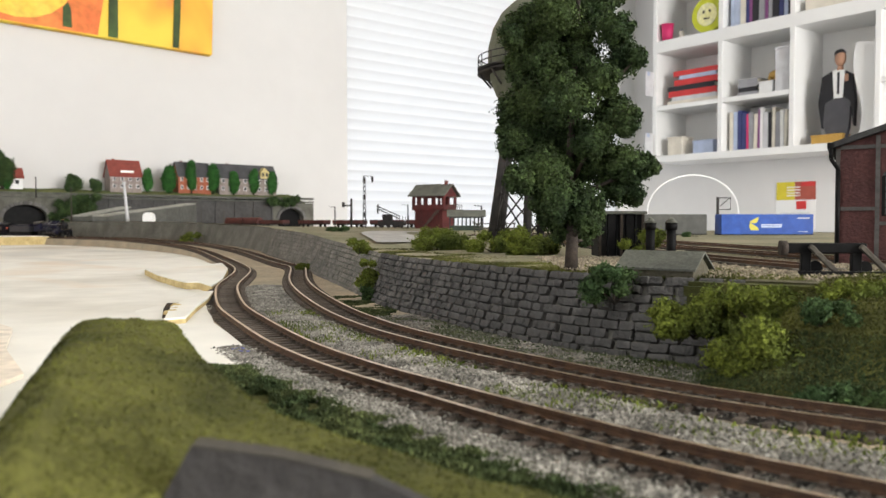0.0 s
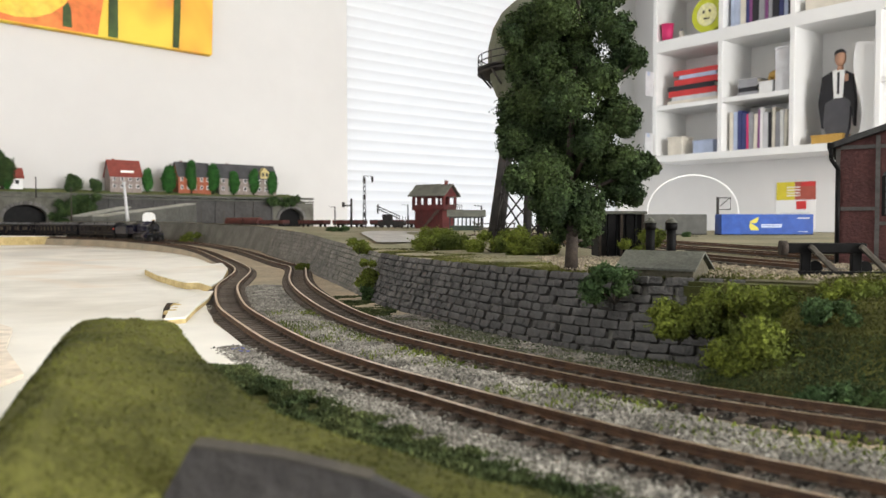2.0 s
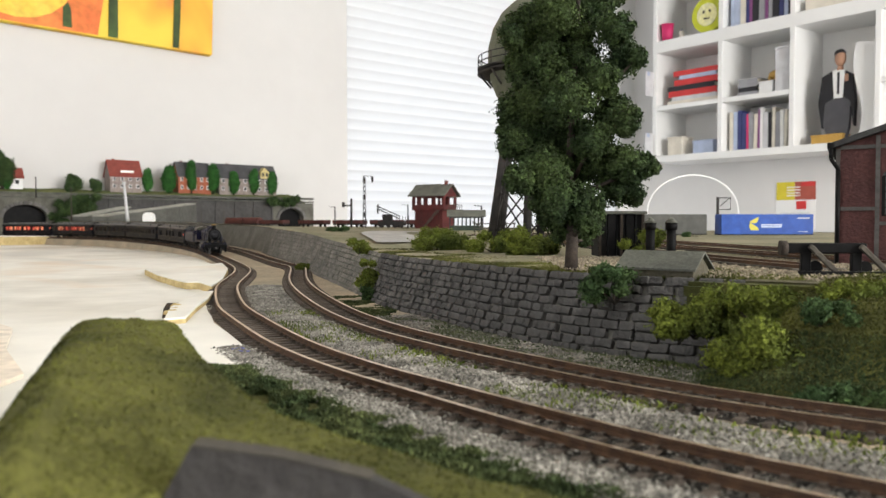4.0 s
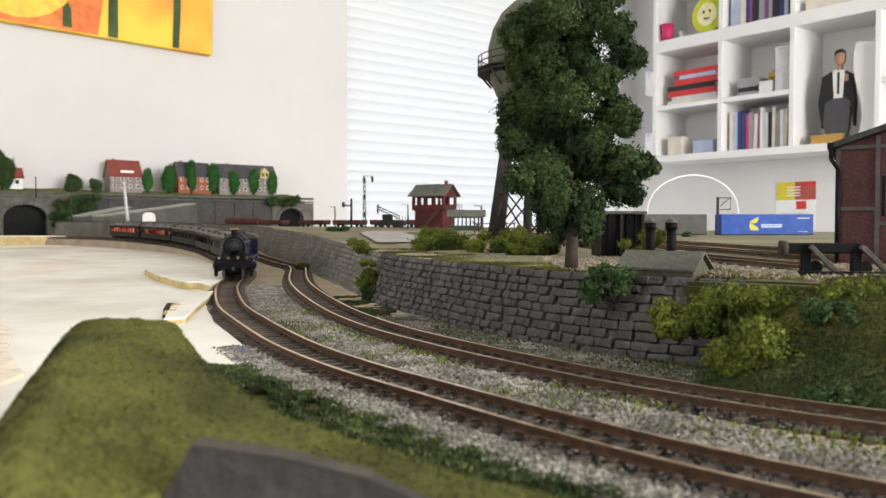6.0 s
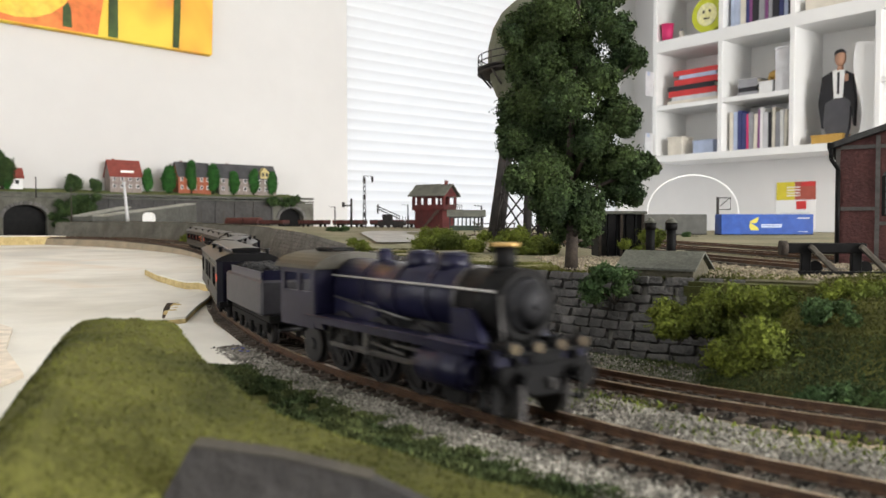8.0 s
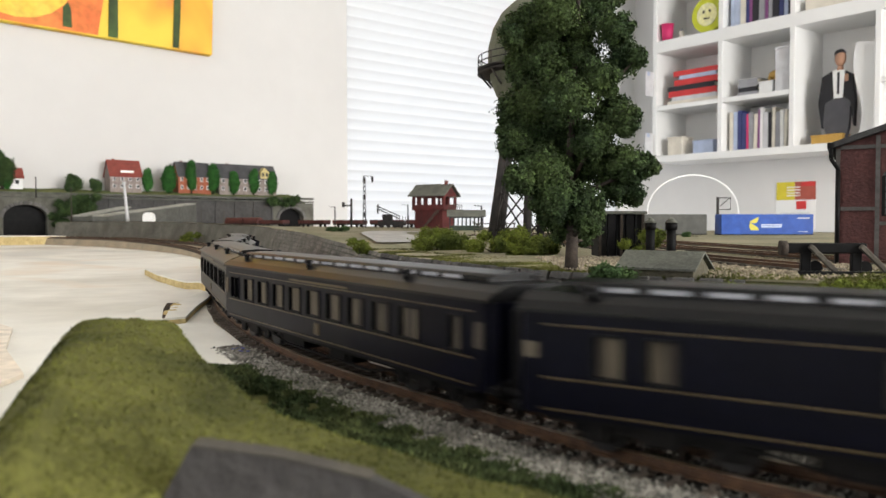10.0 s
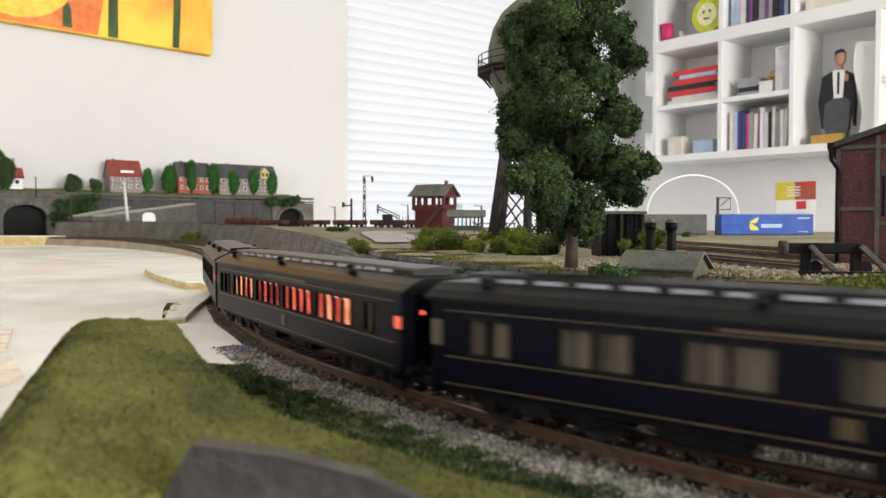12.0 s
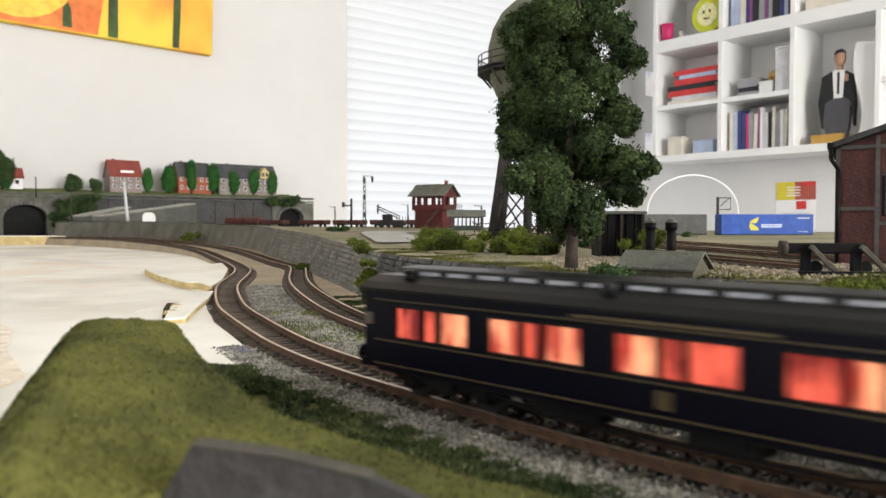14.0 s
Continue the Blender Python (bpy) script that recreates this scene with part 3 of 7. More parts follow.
bm = bmesh.new()
add_prism(bm, [(-2.7, -0.3), (1.9, -0.3), (1.9, 0.9), (0.6, 1.45), (0.2, 2.3), (-0.245, 3.60), (-2.72, 1.60)], -0.041, -0.001, "z")
tagged(part("baseboard", bm, M_PLASTER), "white plastered layout baseboard", "baseboard", kind="structure")
for x, y in ((-2.5, -0.1), (1.7, 0.0), (-2.4, 1.6), (-0.2, 3.2)):
    tagged(box_part("trestle_leg", (x, y, -0.52), (0.07, 0.07, 0.957), M_PLY), "wooden leg under the layout", "leg", "legs under the layout")

# sandy bed below both tracks
bm = bmesh.new()
sweep(bm, [p for p in NEAR if p.x < 1.6][::3], [(0.022, -0.016), (0.0155, 0.0012), (-0.0755, 0.0016), (-0.115, 0.0016), (-0.115, -0.016)])
tagged(part("track_bed", bm, M_BED), "sandy grey trackbed under the rails", "trackbed", kind="structure")
# near-black strip along each track, filling the gaps between the sleepers
M_DARKSTRIP = mat("dark_track_strip", (0.024, 0.021, 0.018), (0.04, 0.034, 0.028), 90, 0.95, 0.4)
for c in (NEAR, FAR):
    bm = bmesh.new()
    sweep(bm, [p for p in c if p.x < 1.4][::3], [(0.0140, 0.0002), (0.0132, 0.0019), (-0.0132, 0.0019), (-0.0140, 0.0002)])
    tagged(part("track_underlay", bm, M_DARKSTRIP), "dark strip between the sleepers", "trackbed", kind="structure")
bm = bmesh.new()
sweep(bm, [p for p in NEAR if p.y < 0.40 and -0.3 < p.x < 1.2][::3], [(0.0135, 0.0010), (0.03, 0.0016), (0.06, 0.0012), (0.09, -0.0006), (0.0135, -0.0006)])
tagged(part("trackside_ground", bm, M_GRASSG), "mossy dark earth beside the track", "ground", kind="structure")


def yard_sheet():
    """One sheet from the wall's coping back over the yard."""
    pts = [(i, p) for i, p in enumerate(WALLC)][::3]
    offs = [0.0, 0.012, 0.03, 0.06, 0.1, 0.16, 0.25, 0.4, 0.65, 1.0, 1.5]
    verts, faces = [], []
    pp = [Vector((p.x, p.y, 0)) for i, p in pts if p.y < 2.45]
    pp += [Vector((0.17, 0.275, 0)), Vector((0.22, 0.25, 0)), Vector((0.32, 0.225, 0)), Vector((0.5, 0.21, 0)), Vector((0.8, 0.2, 0)), Vector((1.5, 0.2, 0))]
    away = [Vector((0.35, 0.94, 0)).normalized() if p.y < 1.6 else Vector((0.75, 0.66, 0)) for p in pp]
    for k, (p, a) in enumerate(zip(pp, away)):
        t = pp[min(k + 1, len(pp) - 1)] - pp[max(k - 1, 0)]
        nrm = Vector((-t.y, t.x, 0)).normalized()
        for o in offs:
            d = (nrm * (1 - min(o / 0.3, 1)) + a * min(o / 0.3, 1)).normalized()
            q = p + nrm * 0.018 + d * o
            over = 0.03 - (q - WQ).dot(N2)
            if over > 0:
                q = q + N2 * over
            q.y = min(q.y, max(2.9 - 3.6 * max(q.x, 0), 1.36))
            z = wall_top(p.y) * max(0, 1 - o / 0.25) + yard_z(q.x, q.y) * min(1, o / 0.25)
            if 0 < o < 0.5:
                z += 0.0016 * noise.noise(q * 40)
            verts.append((q.x, q.y, z))
    m = len(offs)
    for k in range(len(pp) - 1):
        for j in range(m - 1):
            faces.append((k * m + j, (k + 1) * m + j, (k + 1) * m + j + 1, k * m + j + 1))
    return mesh_from("yard_ground", verts, faces, M_EARTH, True)


tagged(yard_sheet(), "sandy brown model rail yard ground", "ground", kind="structure")

# ---- retaining wall, with single stones ----
bm = bmesh.new()
rings = []
for p, t in list(zip(WALLC, WT))[::3]:
    r = Vector((t.y, -t.x, 0))
    h = wall_top(p.y)
    rings.append([bm.verts.new(p + r * u + Vector((0, 0, z))) for u, z in ((0.0, -0.0006), (-0.018, h - 0.0015), (-0.026, h - 0.0015), (-0.026, -0.0006))])
for a, b in zip(rings, rings[1:]):
    for i in range(3):
        bm.faces.new((a[i], a[i + 1], b[i + 1], b[i]))
stone_wall = part("stone_wall", bm, M_FARWALL)
tagged(stone_wall, "dark grey rough stone retaining wall beside the tracks", "wall", kind="structure")
WS = [0.0]
for a, b in zip(WALLC, WALLC[1:]):
    WS.append(WS[-1] + (b - a).length)


def stone_mesh(k, ln, h):
    r = random.Random(40 + k)
    bm = bmesh.new()
    add_box(bm, (0, 0, 0), (ln, 0.0042, h))
    bmesh.ops.bevel(bm, geom=bm.edges[:], offset=0.0005, segments=1, affect="EDGES")
    for v in bm.verts:
        v.co += Vector((r.uniform(-1, 1) * 0.00035, r.uniform(-1, 1) * 0.00045, r.uniform(-1, 1) * 0.0003))
    me = bpy.data.meshes.new("stone")
    bm.to_mesh(me)
    bm.free()
    me.materials.append(M_STONE)
    return me


COURSES = 9
CH = 0.0345 / COURSES
LENS = [0.0040, 0.0050, 0.0060, 0.0068, 0.0080]
STONES = [[stone_mesh(10 * i + j, ln - 0.0002, CH - 0.0001) for j in range(3)] for i, ln in enumerate(LENS)]
stone_rows = []
for k in range(COURSES):
    s = WS[nearest(WALLC, -0.062, 0.61)] + rg.uniform(0, 0.006)
    while s < WS[-1] - 0.028:
        i = rg.randrange(5)
        s += LENS[i]
        q = int(np.searchsorted(WS, s - LENS[i] / 2))
        p, t = WALLC[q], WT[q]
        f = (k + 0.5) / COURSES
        c = p + Vector((t.y, -t.x, 0)) * (-0.018 * f + 0.0003 + rg.uniform(-0.0004, 0.0004)) + Vector((0, 0, 0.0345 * f))
        lean = Matrix.Rotation(math.atan2(t.y, t.x), 4, "Z") @ Matrix.Rotation(-math.atan2(0.018, 0.0345), 4, "X")
        stone_rows.append((Matrix.Translation(c) @ lean @ Matrix.Rotation(rg.uniform(-0.03, 0.03), 4, "Y"), STONES[i][rg.randrange(3)], c.y))

# the smooth old wall further back: courses of thin slabs
bm = bmesh.new()
for k in range(9):
    s = WS[nearest(WALLC, -0.30, 1.30)]
    while s < WS[nearest(WALLC, -0.062, 0.61)] - 0.004:
        ln = rg.uniform(0.008, 0.017)
        s += ln
        q = int(np.searchsorted(WS, s - ln / 2))
        p, t = WALLC[q], WT[q]
        h = wall_top(p.y)
        f = (k + 0.5) / 9
        c = p + Vector((t.y, -t.x, 0)) * (-0.018 * f + 0.0003 + rg.uniform(-0.0003, 0.0003)) + Vector((0, 0, h * f))
        m = Matrix.Translation(c) @ Matrix.Rotation(math.atan2(t.y, t.x), 4, "Z") @ Matrix.Rotation(-math.atan2(0.018, h), 4, "X")
        add_box(bm, (0, 0, 0), (ln - 0.0006, 0.002, h / 9 - 0.0006), m)
ob = part("wall_slabs", bm, mat("grey_slab", (0.20, 0.19, 0.165), (0.13, 0.125, 0.11), 40, 0.9, 0.8, island=True, rand=0.15), stone_wall)
ob["kind"] = "stuff"

# ---- foliage ----
def leaf_cloud(name, blobs, per_area, size, material, seed, parent=None, core=0.8, rough=0.30, label="", clumps=0):
    """Many small leaves on lumpy shells round the given blobs (centre, radius, squash), over darker cores."""
    r = np.random.RandomState(seed)
    V, F = [], []
    bm = bmesh.new()
    base = 0
    for c, rad, sq in list(blobs):
        for k in range(clumps):
            d = r.normal(size=3)
            d /= np.linalg.norm(d)
            q = r.uniform(0.30, 0.46)
            blobs = blobs + [(tuple(np.array(c) + d * np.array(sq) * rad * (1.02 - q * 0.35)), rad * q, (1, 1, 0.9))]
    for c, rad, sq in blobs:
        n = max(30, int(per_area * 12.6 * rad * rad * (sq[0] + sq[1] + sq[2]) / 3))
        d = r.normal(size=(n, 3))
        d /= np.linalg.norm(d, axis=1)[:, None]
        lump = 1 + rough * (np.sin(d[:, 0] * 7 + c[0] * 900) * np.sin(d[:, 1] * 8 + c[2] * 700) * np.cos(d[:, 2] * 6.5 + c[1] * 800)) * 1.4
        rr = rad * lump * (1 - 0.38 * r.rand(n) ** 2)
        p = d * rr[:, None] * np.array(sq) + np.array(c)
        face = d + r.normal(size=(n, 3)) * 0.55
        a = np.cross(face, r.normal(size=(n, 3)))
        a /= np.linalg.norm(a, axis=1)[:, None]
        b = np.cross(face, a)
        b /= np.linalg.norm(b, axis=1)[:, None]
        s = size * r.uniform(0.5, 1.25, n)[:, None]
        quad = np.stack([p - a * s * 0.5, p + b * s * 0.32, p + a * s * 0.5, p - b * s * 0.32 + np.cross(a, b) * s * 0.2], axis=1).reshape(-1, 3)
        V.append(quad)
        F.append(np.arange(n * 4).reshape(-1, 4) + base)
        base += n * 4
        if core:
            add_ball(bm, c, rad * core, 2, sq)
    cv = [tuple(v.co) for v in bm.verts]
    bm.verts.index_update()
    cf = [tuple(v.index + base for v in f.verts) for f in bm.faces]
    bm.free()
    me = bpy.data.meshes.new(name)
    me.from_pydata(np.concatenate(V).tolist() + cv, [], np.concatenate(F).tolist() + cf)
    me.materials.append(material)
    ob = new(name, me)
    if parent:
        ob.parent = parent
    if label:
        ob["label"] = label
    return ob


def bush(x, y, z, w, d, h, material, label, seed, n=9, size=0.0013, area=2.6e6):
    e = empty("bush", Matrix.Translation((x, y, z)), label, "bush", "bushes on the layout")
    r = random.Random(seed)
    blobs = []
    for k in range(n):
        a, q = r.uniform(0, 6.28), r.uniform(0, 1) ** 0.5
        bx, by = math.cos(a) * q * w * 0.38, math.sin(a) * q * d * 0.38
        rad = r.uniform(0.16, 0.27) * min(w, h * 1.6, max(d, h))
        blobs.append(((bx, by, min(r.uniform(0.08, 0.70) * h, h - rad * 0.7)), rad, (1.05, 1.0, 0.85)))
    leaf_cloud("foliage", blobs, area * 0.8, size * 1.15, material, seed, e, 0.66, 0.5, clumps=6)
    bm = bmesh.new()
    for k in range(4):
        a = k * 1.6
        add_cyl(bm, (0, 0, -0.002), (math.cos(a) * w * 0.25, math.sin(a) * d * 0.2, h * 0.3), 0.0005, 0.0003, 5)
    part("twig_frame", bm, M_BARK, e)
    return e


def fibres(name, place, n, length, material, seed, label, category, width=0.0005, lean=0.7):
    """Short grass fibres standing on a surface: place(r) gives a point and its normal."""
    r = random.Random(seed)
    V, F = [], []
    for k in range(n):
        got = place(r)
        if got is None:
            continue
        p, nrm = got
        d = (nrm + Vector((r.uniform(-lean, lean), r.uniform(-lean, lean), r.uniform(-0.2, 0.3)))).normalized()
        s = Vector((r.uniform(-1, 1), r.uniform(-1, 1), 0)).normalized() * width
        b = len(V)
        q = p + d * length * r.uniform(0.5, 1.2)
        V += [tuple(p - s), tuple(p + s), tuple(q)]
        F.append((b, b + 1, b + 2))
    return tagged(mesh_from(name, V, F, material), label, category, kind="stuff")


# ---- grass bank in the foreground ----
def smooth(a, b, x):
    t = min(max((x - a) / (b - a), 0), 1)
    return t * t * (3 - 2 * t)


BACK_X = [-0.16, -0.12, -0.09, -0.075, -0.058, -0.04, -0.02, 0.0, 0.03, 0.065, 0.12]
BACK_Y = [0.225, 0.235, 0.235, 0.222, 0.192, 0.166, 0.154, 0.145, 0.132, 0.118, 0.10]


def bank_z(x, y):
    xl = x - max(0.22 - y, 0) * 0.36
    if xl < -0.098:
        top = 0.0325 * smooth(-0.130, -0.098, xl)
    else:
        top = 0.0325 - max(0, x + 0.078) * 0.235 * (1 - 0.15 * smooth(-0.04, 0.02, x))
    yb = float(np.interp(x, BACK_X, BACK_Y))
    z = max(top, 0) * (1 - smooth(yb - 0.004, yb + 0.032, y)) * (0.80 + 0.20 * smooth(0.06, 0.2, y))
    if y < 0.113 and x > -0.0405:
        z *= 0.25
    if y < 0.10:
        z *= 0.35 + 0.65 * smooth(0.02, 0.10, y)
    return z + 0.0016 * noise.noise(Vector((x, y, 0)) * 55) + 0.0007 * noise.noise(Vector((x, y, 3)) * 160) - 0.0018


verts, faces = [], []
NX, NY = 150, 125
X0, X1, Y0, Y1 = -0.17, 0.13, 0.02, 0.27
for i in range(NX + 1):
    for j in range(NY + 1):
        x, y = X0 + (X1 - X0) * i / NX, Y0 + (Y1 - Y0) * j / NY
        verts.append((x, y, bank_z(x, y)))
for i in range(NX):
    for j in range(NY):
        a = i * (NY + 1) + j
        faces.append((a, a + NY + 1, a + NY + 2, a + 1))
tagged(mesh_from("grass_bank", verts, faces, M_GRASSG, True), "mossy green grass bank beside the track", "bank", kind="structure")


def bank_spot(r):
    x, y = r.uniform(-0.14, 0.06), r.uniform(0.05, 0.245)
    z = bank_z(x, y)
    if z < 0.003 or (y < 0.118 and x > -0.042):
        return None
    g = Vector((bank_z(x - 0.002, y) - bank_z(x + 0.002, y), bank_z(x, y - 0.002) - bank_z(x, y + 0.002), 0.004)).normalized()
    return Vector((x, y, z - 0.0002)), g


fibres("bank_turf", bank_spot, 70000, 0.0008, M_TURF, 3, "short olive green turf fibres on the bank", "grass", 0.00045, 1.2)
# grey card edging, a slab with sloping top
card = empty("edging_board", Matrix.Translation((0, 0, -0.0011)), "dark grey board edging in front of the bank", "board")
bm = bmesh.new()
add_prism(bm, [(-0.0365, 0.0272), (-0.0245, 0.0257), (-0.0102, 0.0223), (-0.0030, 0.0190), (0.012, 0.0125), (0.03, 0.004), (0.03, -0.0006), (-0.052, -0.0006), (-0.045, 0.012)], 0.1135, 0.1165, "y")
part("panel", bm, mat("dark_grey_card", (0.052, 0.048, 0.047), (0.038, 0.036, 0.036), 40, 0.8, 0.5), card)
bm = bmesh.new()
add_prism(bm, [(-0.0366, 0.0273), (-0.0245, 0.0258), (-0.0102, 0.0224), (-0.0102, 0.0228), (-0.0245, 0.0262), (-0.036, 0.0277)], 0.1130, 0.1168, "y")
part("edge_strip", bm, mat("worn_card_edge", (0.075, 0.068, 0.055), (0.05, 0.045, 0.04), 120, 0.9), card)

# ---- grassy slope at the end of the wall ----
SLOPE_C = [p for p in FAR if 0.045 < p.x < 1.1]
ST = tangents(SLOPE_C)
PROFILE = [(-0.014, 0.0008), (-0.020, 0.004), (-0.030, 0.010), (-0.042, 0.018), (-0.054, 0.026), (-0.066, 0.0325), (-0.080, 0.0352), (-0.105, 0.0362), (-0.180, 0.0356)]


def slope_at(k, f):
    """Point of the slope at curve index k and profile position f."""
    p, t = SLOPE_C[k], ST[k]
    j = min(int(f), len(PROFILE) - 2)
    u = PROFILE[j][0] + (PROFILE[j + 1][0] - PROFILE[j][0]) * (f - j)
    z = PROFILE[j][1] + (PROFILE[j + 1][1] - PROFILE[j][1]) * (f - j)
    rise = smooth(0.052, 0.088, p.x)
    q = p + Vector((t.y, -t.x, 0)) * (u * (1.35 - 0.35 * rise))
    lift = 0.0018 * noise.noise(q * 60) * min(f, 1)
    return Vector((q.x, q.y, max(z * rise, 0) + lift - 0.002 * (1 - rise)))


verts, faces = [], []
ks = list(range(0, len(SLOPE_C), 1))
fs = [i * 0.25 for i in range(33)]
for k in ks:
    for f in fs:
        verts.append(tuple(slope_at(k, min(f, 7.99))))
m = len(fs)
for a in range(len(ks) - 1):
    for b in range(m - 1):
        faces.append((a * m + b, (a + 1) * m + b, (a + 1) * m + b + 1, a * m + b + 1))
tagged(mesh_from("grass_slope", verts, faces, M_GRASSG, True), "grassy embankment slope below the yard", "bank", kind="structure")


bm = bmesh.new()
add_prism(bm, [(0.100, 0.330), (0.116, 0.317), (0.138, 0.303), (0.190, 0.282), (0.300, 0.262), (0.300, 0.330), (0.120, 0.362)], -0.0006, 0.0338, "z")
bmesh.ops.bevel(bm, geom=bm.edges[:], offset=0.002, segments=2, affect="EDGES")
tagged(part("earth_mound", bm, M_GRASSG), "grassy earth below the edge of the yard", "bank", kind="structure")


def slope_spot(lo, hi):
    def spot(r):
        kk = r.uniform(0, min(len(SLOPE_C), 110) - 2)
        k = int(kk)
        f = r.uniform(lo, hi)
        p = slope_at(k, f).lerp(slope_at(k + 1, f), kk - k)
        return (p, Vector((-0.2, -0.6, 0.8))) if p.z > 0.0 else None
    return spot


fibres("slope_turf", slope_spot(2.6, 7.9), 46000, 0.0013, M_TURF, 8, "olive green turf on the slope", "grass", 0.0004, 0.9)
fibres("slope_undergrowth", slope_spot(0.3, 3.4), 46000, 0.0017, M_TURF_D, 9, "dark green undergrowth at the foot of the slope", "grass", 0.00045, 1.1)


def beside_track(lo, hi, i0, i1, base, c, ts, bare=-0.08, lumps=0.0):
    def spot(r):
        f = r.uniform(i0, i1)
        k = int(f)
        o = r.uniform(lo, hi)
        p, t = c[k].lerp(c[k + 1], f - k), ts[k]
        q = p + Vector((t.y, -t.x, 0)) * o
        if noise.noise(q * 30) + 0.35 * noise.noise(q * 90) < bare:
            return None
        heap = lumps * max(0.0, 0.5 + noise.noise(q * 150) + 0.5 * noise.noise(q * 60)) * math.sin(math.pi * (o - lo) / (hi - lo)) ** 0.5
        return Vector((q.x, q.y, base + heap * r.random())), Vector((0, 0, 1))
    return spot


kn = nearest(NEAR, -0.05, 0.32, 1)
kn2 = nearest(NEAR, 0.03, 0.21, 1)
fibres("trackside_turf", beside_track(0.0235, 0.060, kn - 2, kn2 + 12, 0.0012, NEAR, _t, -0.34, 0.0034), 100000, 0.0016, M_TURF_D, 4, "dark green turf beside the track", "grass", 0.0005, 1.2)
FT = tangents(FAR)
kf, kf2 = nearest(FAR, -0.10, 0.60, 1), nearest(FAR, 0.2, 0.175, 1)
fibres("wall_foot_weeds", beside_track(-0.060, -0.017, kf, kf2, 0.0016, FAR, FT), 40000, 0.0014, M_TURF_D, 6, "dark weeds at the foot of the stone wall", "weeds", 0.0004, 1.0)
fibres("verge_weeds", beside_track(0.014, 0.042, nearest(FAR, -0.07, 0.5, 1), kf2 + 20, 0.0030, FAR, FT), 5200, 0.0020, M_BUSH, 7, "sparse yellow-green weeds between the tracks", "weeds", 0.0005, 1.0)


def yard_edge(r):
    k = int(r.uniform(nearest(WALLC, -0.08, 0.68), len(WALLC) - 2))
    p, t = WALLC[k], WT[k]
    o = 0.017 + 0.06 * r.random() ** 1.6
    q = p + Vector((-t.y, t.x, 0)) * o
    if noise.noise(q * 25) < -0.15:
        return None
    return Vector((q.x, q.y, wall_top(p.y) - 0.0004)), Vector((0, 0, 1))


fibres("yard_edge_grass", yard_edge, 34000, 0.0016, M_TURF, 12, "short grass along the top of the wall", "grass", 0.0004, 1.0)


def yard_right(r):
    x, y = r.uniform(0.07, 0.30), r.uniform(0.27, 0.42)
    if side_of(WALLC, WT, x, y) > -0.02 or noise.noise(Vector((x, y, 0)) * 22) < -0.05 + (y - 0.33) * 3:
        return None
    return Vector((x, y, 0.0352)), Vector((0, 0, 1))


fibres("yard_grass", yard_right, 26000, 0.0015, M_TURF, 13, "dry olive grass on the yard", "grass", 0.0004, 1.0)
# bushes
bush(0.1060, 0.268, 0.004, 0.034, 0.022, 0.026, M_BUSH, "bright yellow-green bush on the slope", 21, 15)
bush(0.0960, 0.300, 0.016, 0.036, 0.020, 0.023, M_BUSH, "yellow-green bush hanging over the wall end", 23, 14)
bush(0.1180, 0.292, 0.020, 0.032, 0.020, 0.018, M_BUSH, "yellow-green bush at the top of the slope", 22, 12)
bush(0.1340, 0.268, 0.020, 0.026, 0.016, 0.013, M_BUSH_D, "dark green scrub under the slope's edge", 36, 8)
bush(0.1240, 0.240, 0.001, 0.050, 0.016, 0.011, M_BUSH_D, "low dark green scrub at the foot of the slope", 39, 12)
bush(0.1560, 0.228, 0.001, 0.046, 0.016, 0.012, M_BUSH_D, "low dark green scrub at the foot of the slope", 40, 12)
bush(0.1520, 0.283, 0.030, 0.050, 0.020, 0.009, M_BUSH, "low tuft of yellow-green grass on the slope's edge", 41, 12)
bush(0.0735, 0.338, 0.0255, 0.028, 0.018, 0.017, M_BUSH_D, "dark green bush growing out of the wall top", 24, 9)
bush(-0.0560, 0.585, 0.008, 0.018, 0.012, 0.030, M_BUSH, "yellow-green creeper hanging down the wall", 25, 7)
bush(-0.056, 0.572, 0.002, 0.014, 0.01, 0.012, M_BUSH_D, "green weed at the foot of the wall", 26, 5)
bush(-0.005, 0.66, 0.036, 0.065, 0.03, 0.020, M_BUSH, "yellow-green hedge along the yard", 27, 11)
bush(0.04, 0.61, 0.036, 0.05, 0.03, 0.018, M_BUSH, "yellow-green hedge along the yard", 28, 10)
bush(0.066, 0.56, 0.036, 0.05, 0.03, 0.020, M_BUSH, "yellow-green hedge along the yard", 29, 10)
bush(-0.165, 1.25, 0.041, 0.045, 0.03, 0.012, M_BUSH_D, "low green bush on the yard", 30, 7)
bush(-0.07, 0.66, 0.034, 0.022, 0.02, 0.012, M_BUSH, "small yellow-green bush on the wall top", 31, 5)
bush(0.125, 0.50, 0.036, 0.03, 0.02, 0.022, M_BUSH, "yellow-green bush between the yard huts", 32, 7)
bush(0.33, 1.05, 0.0385, 0.035, 0.02, 0.008, M_BUSH_D, "low weed clump by the containers", 33, 5)

bush(-0.165, 0.93, 0.0, 0.026, 0.02, 0.012, M_BUSH, "yellow-green weeds at the foot of the old wall", 37, 6, 0.0018, 1.4e6)
bush(-0.555, 1.745, 0.012, 0.05, 0.03, 0.036, M_BUSH, "yellow-green creeper on the old wall", 38, 6, 0.003, 5e5)

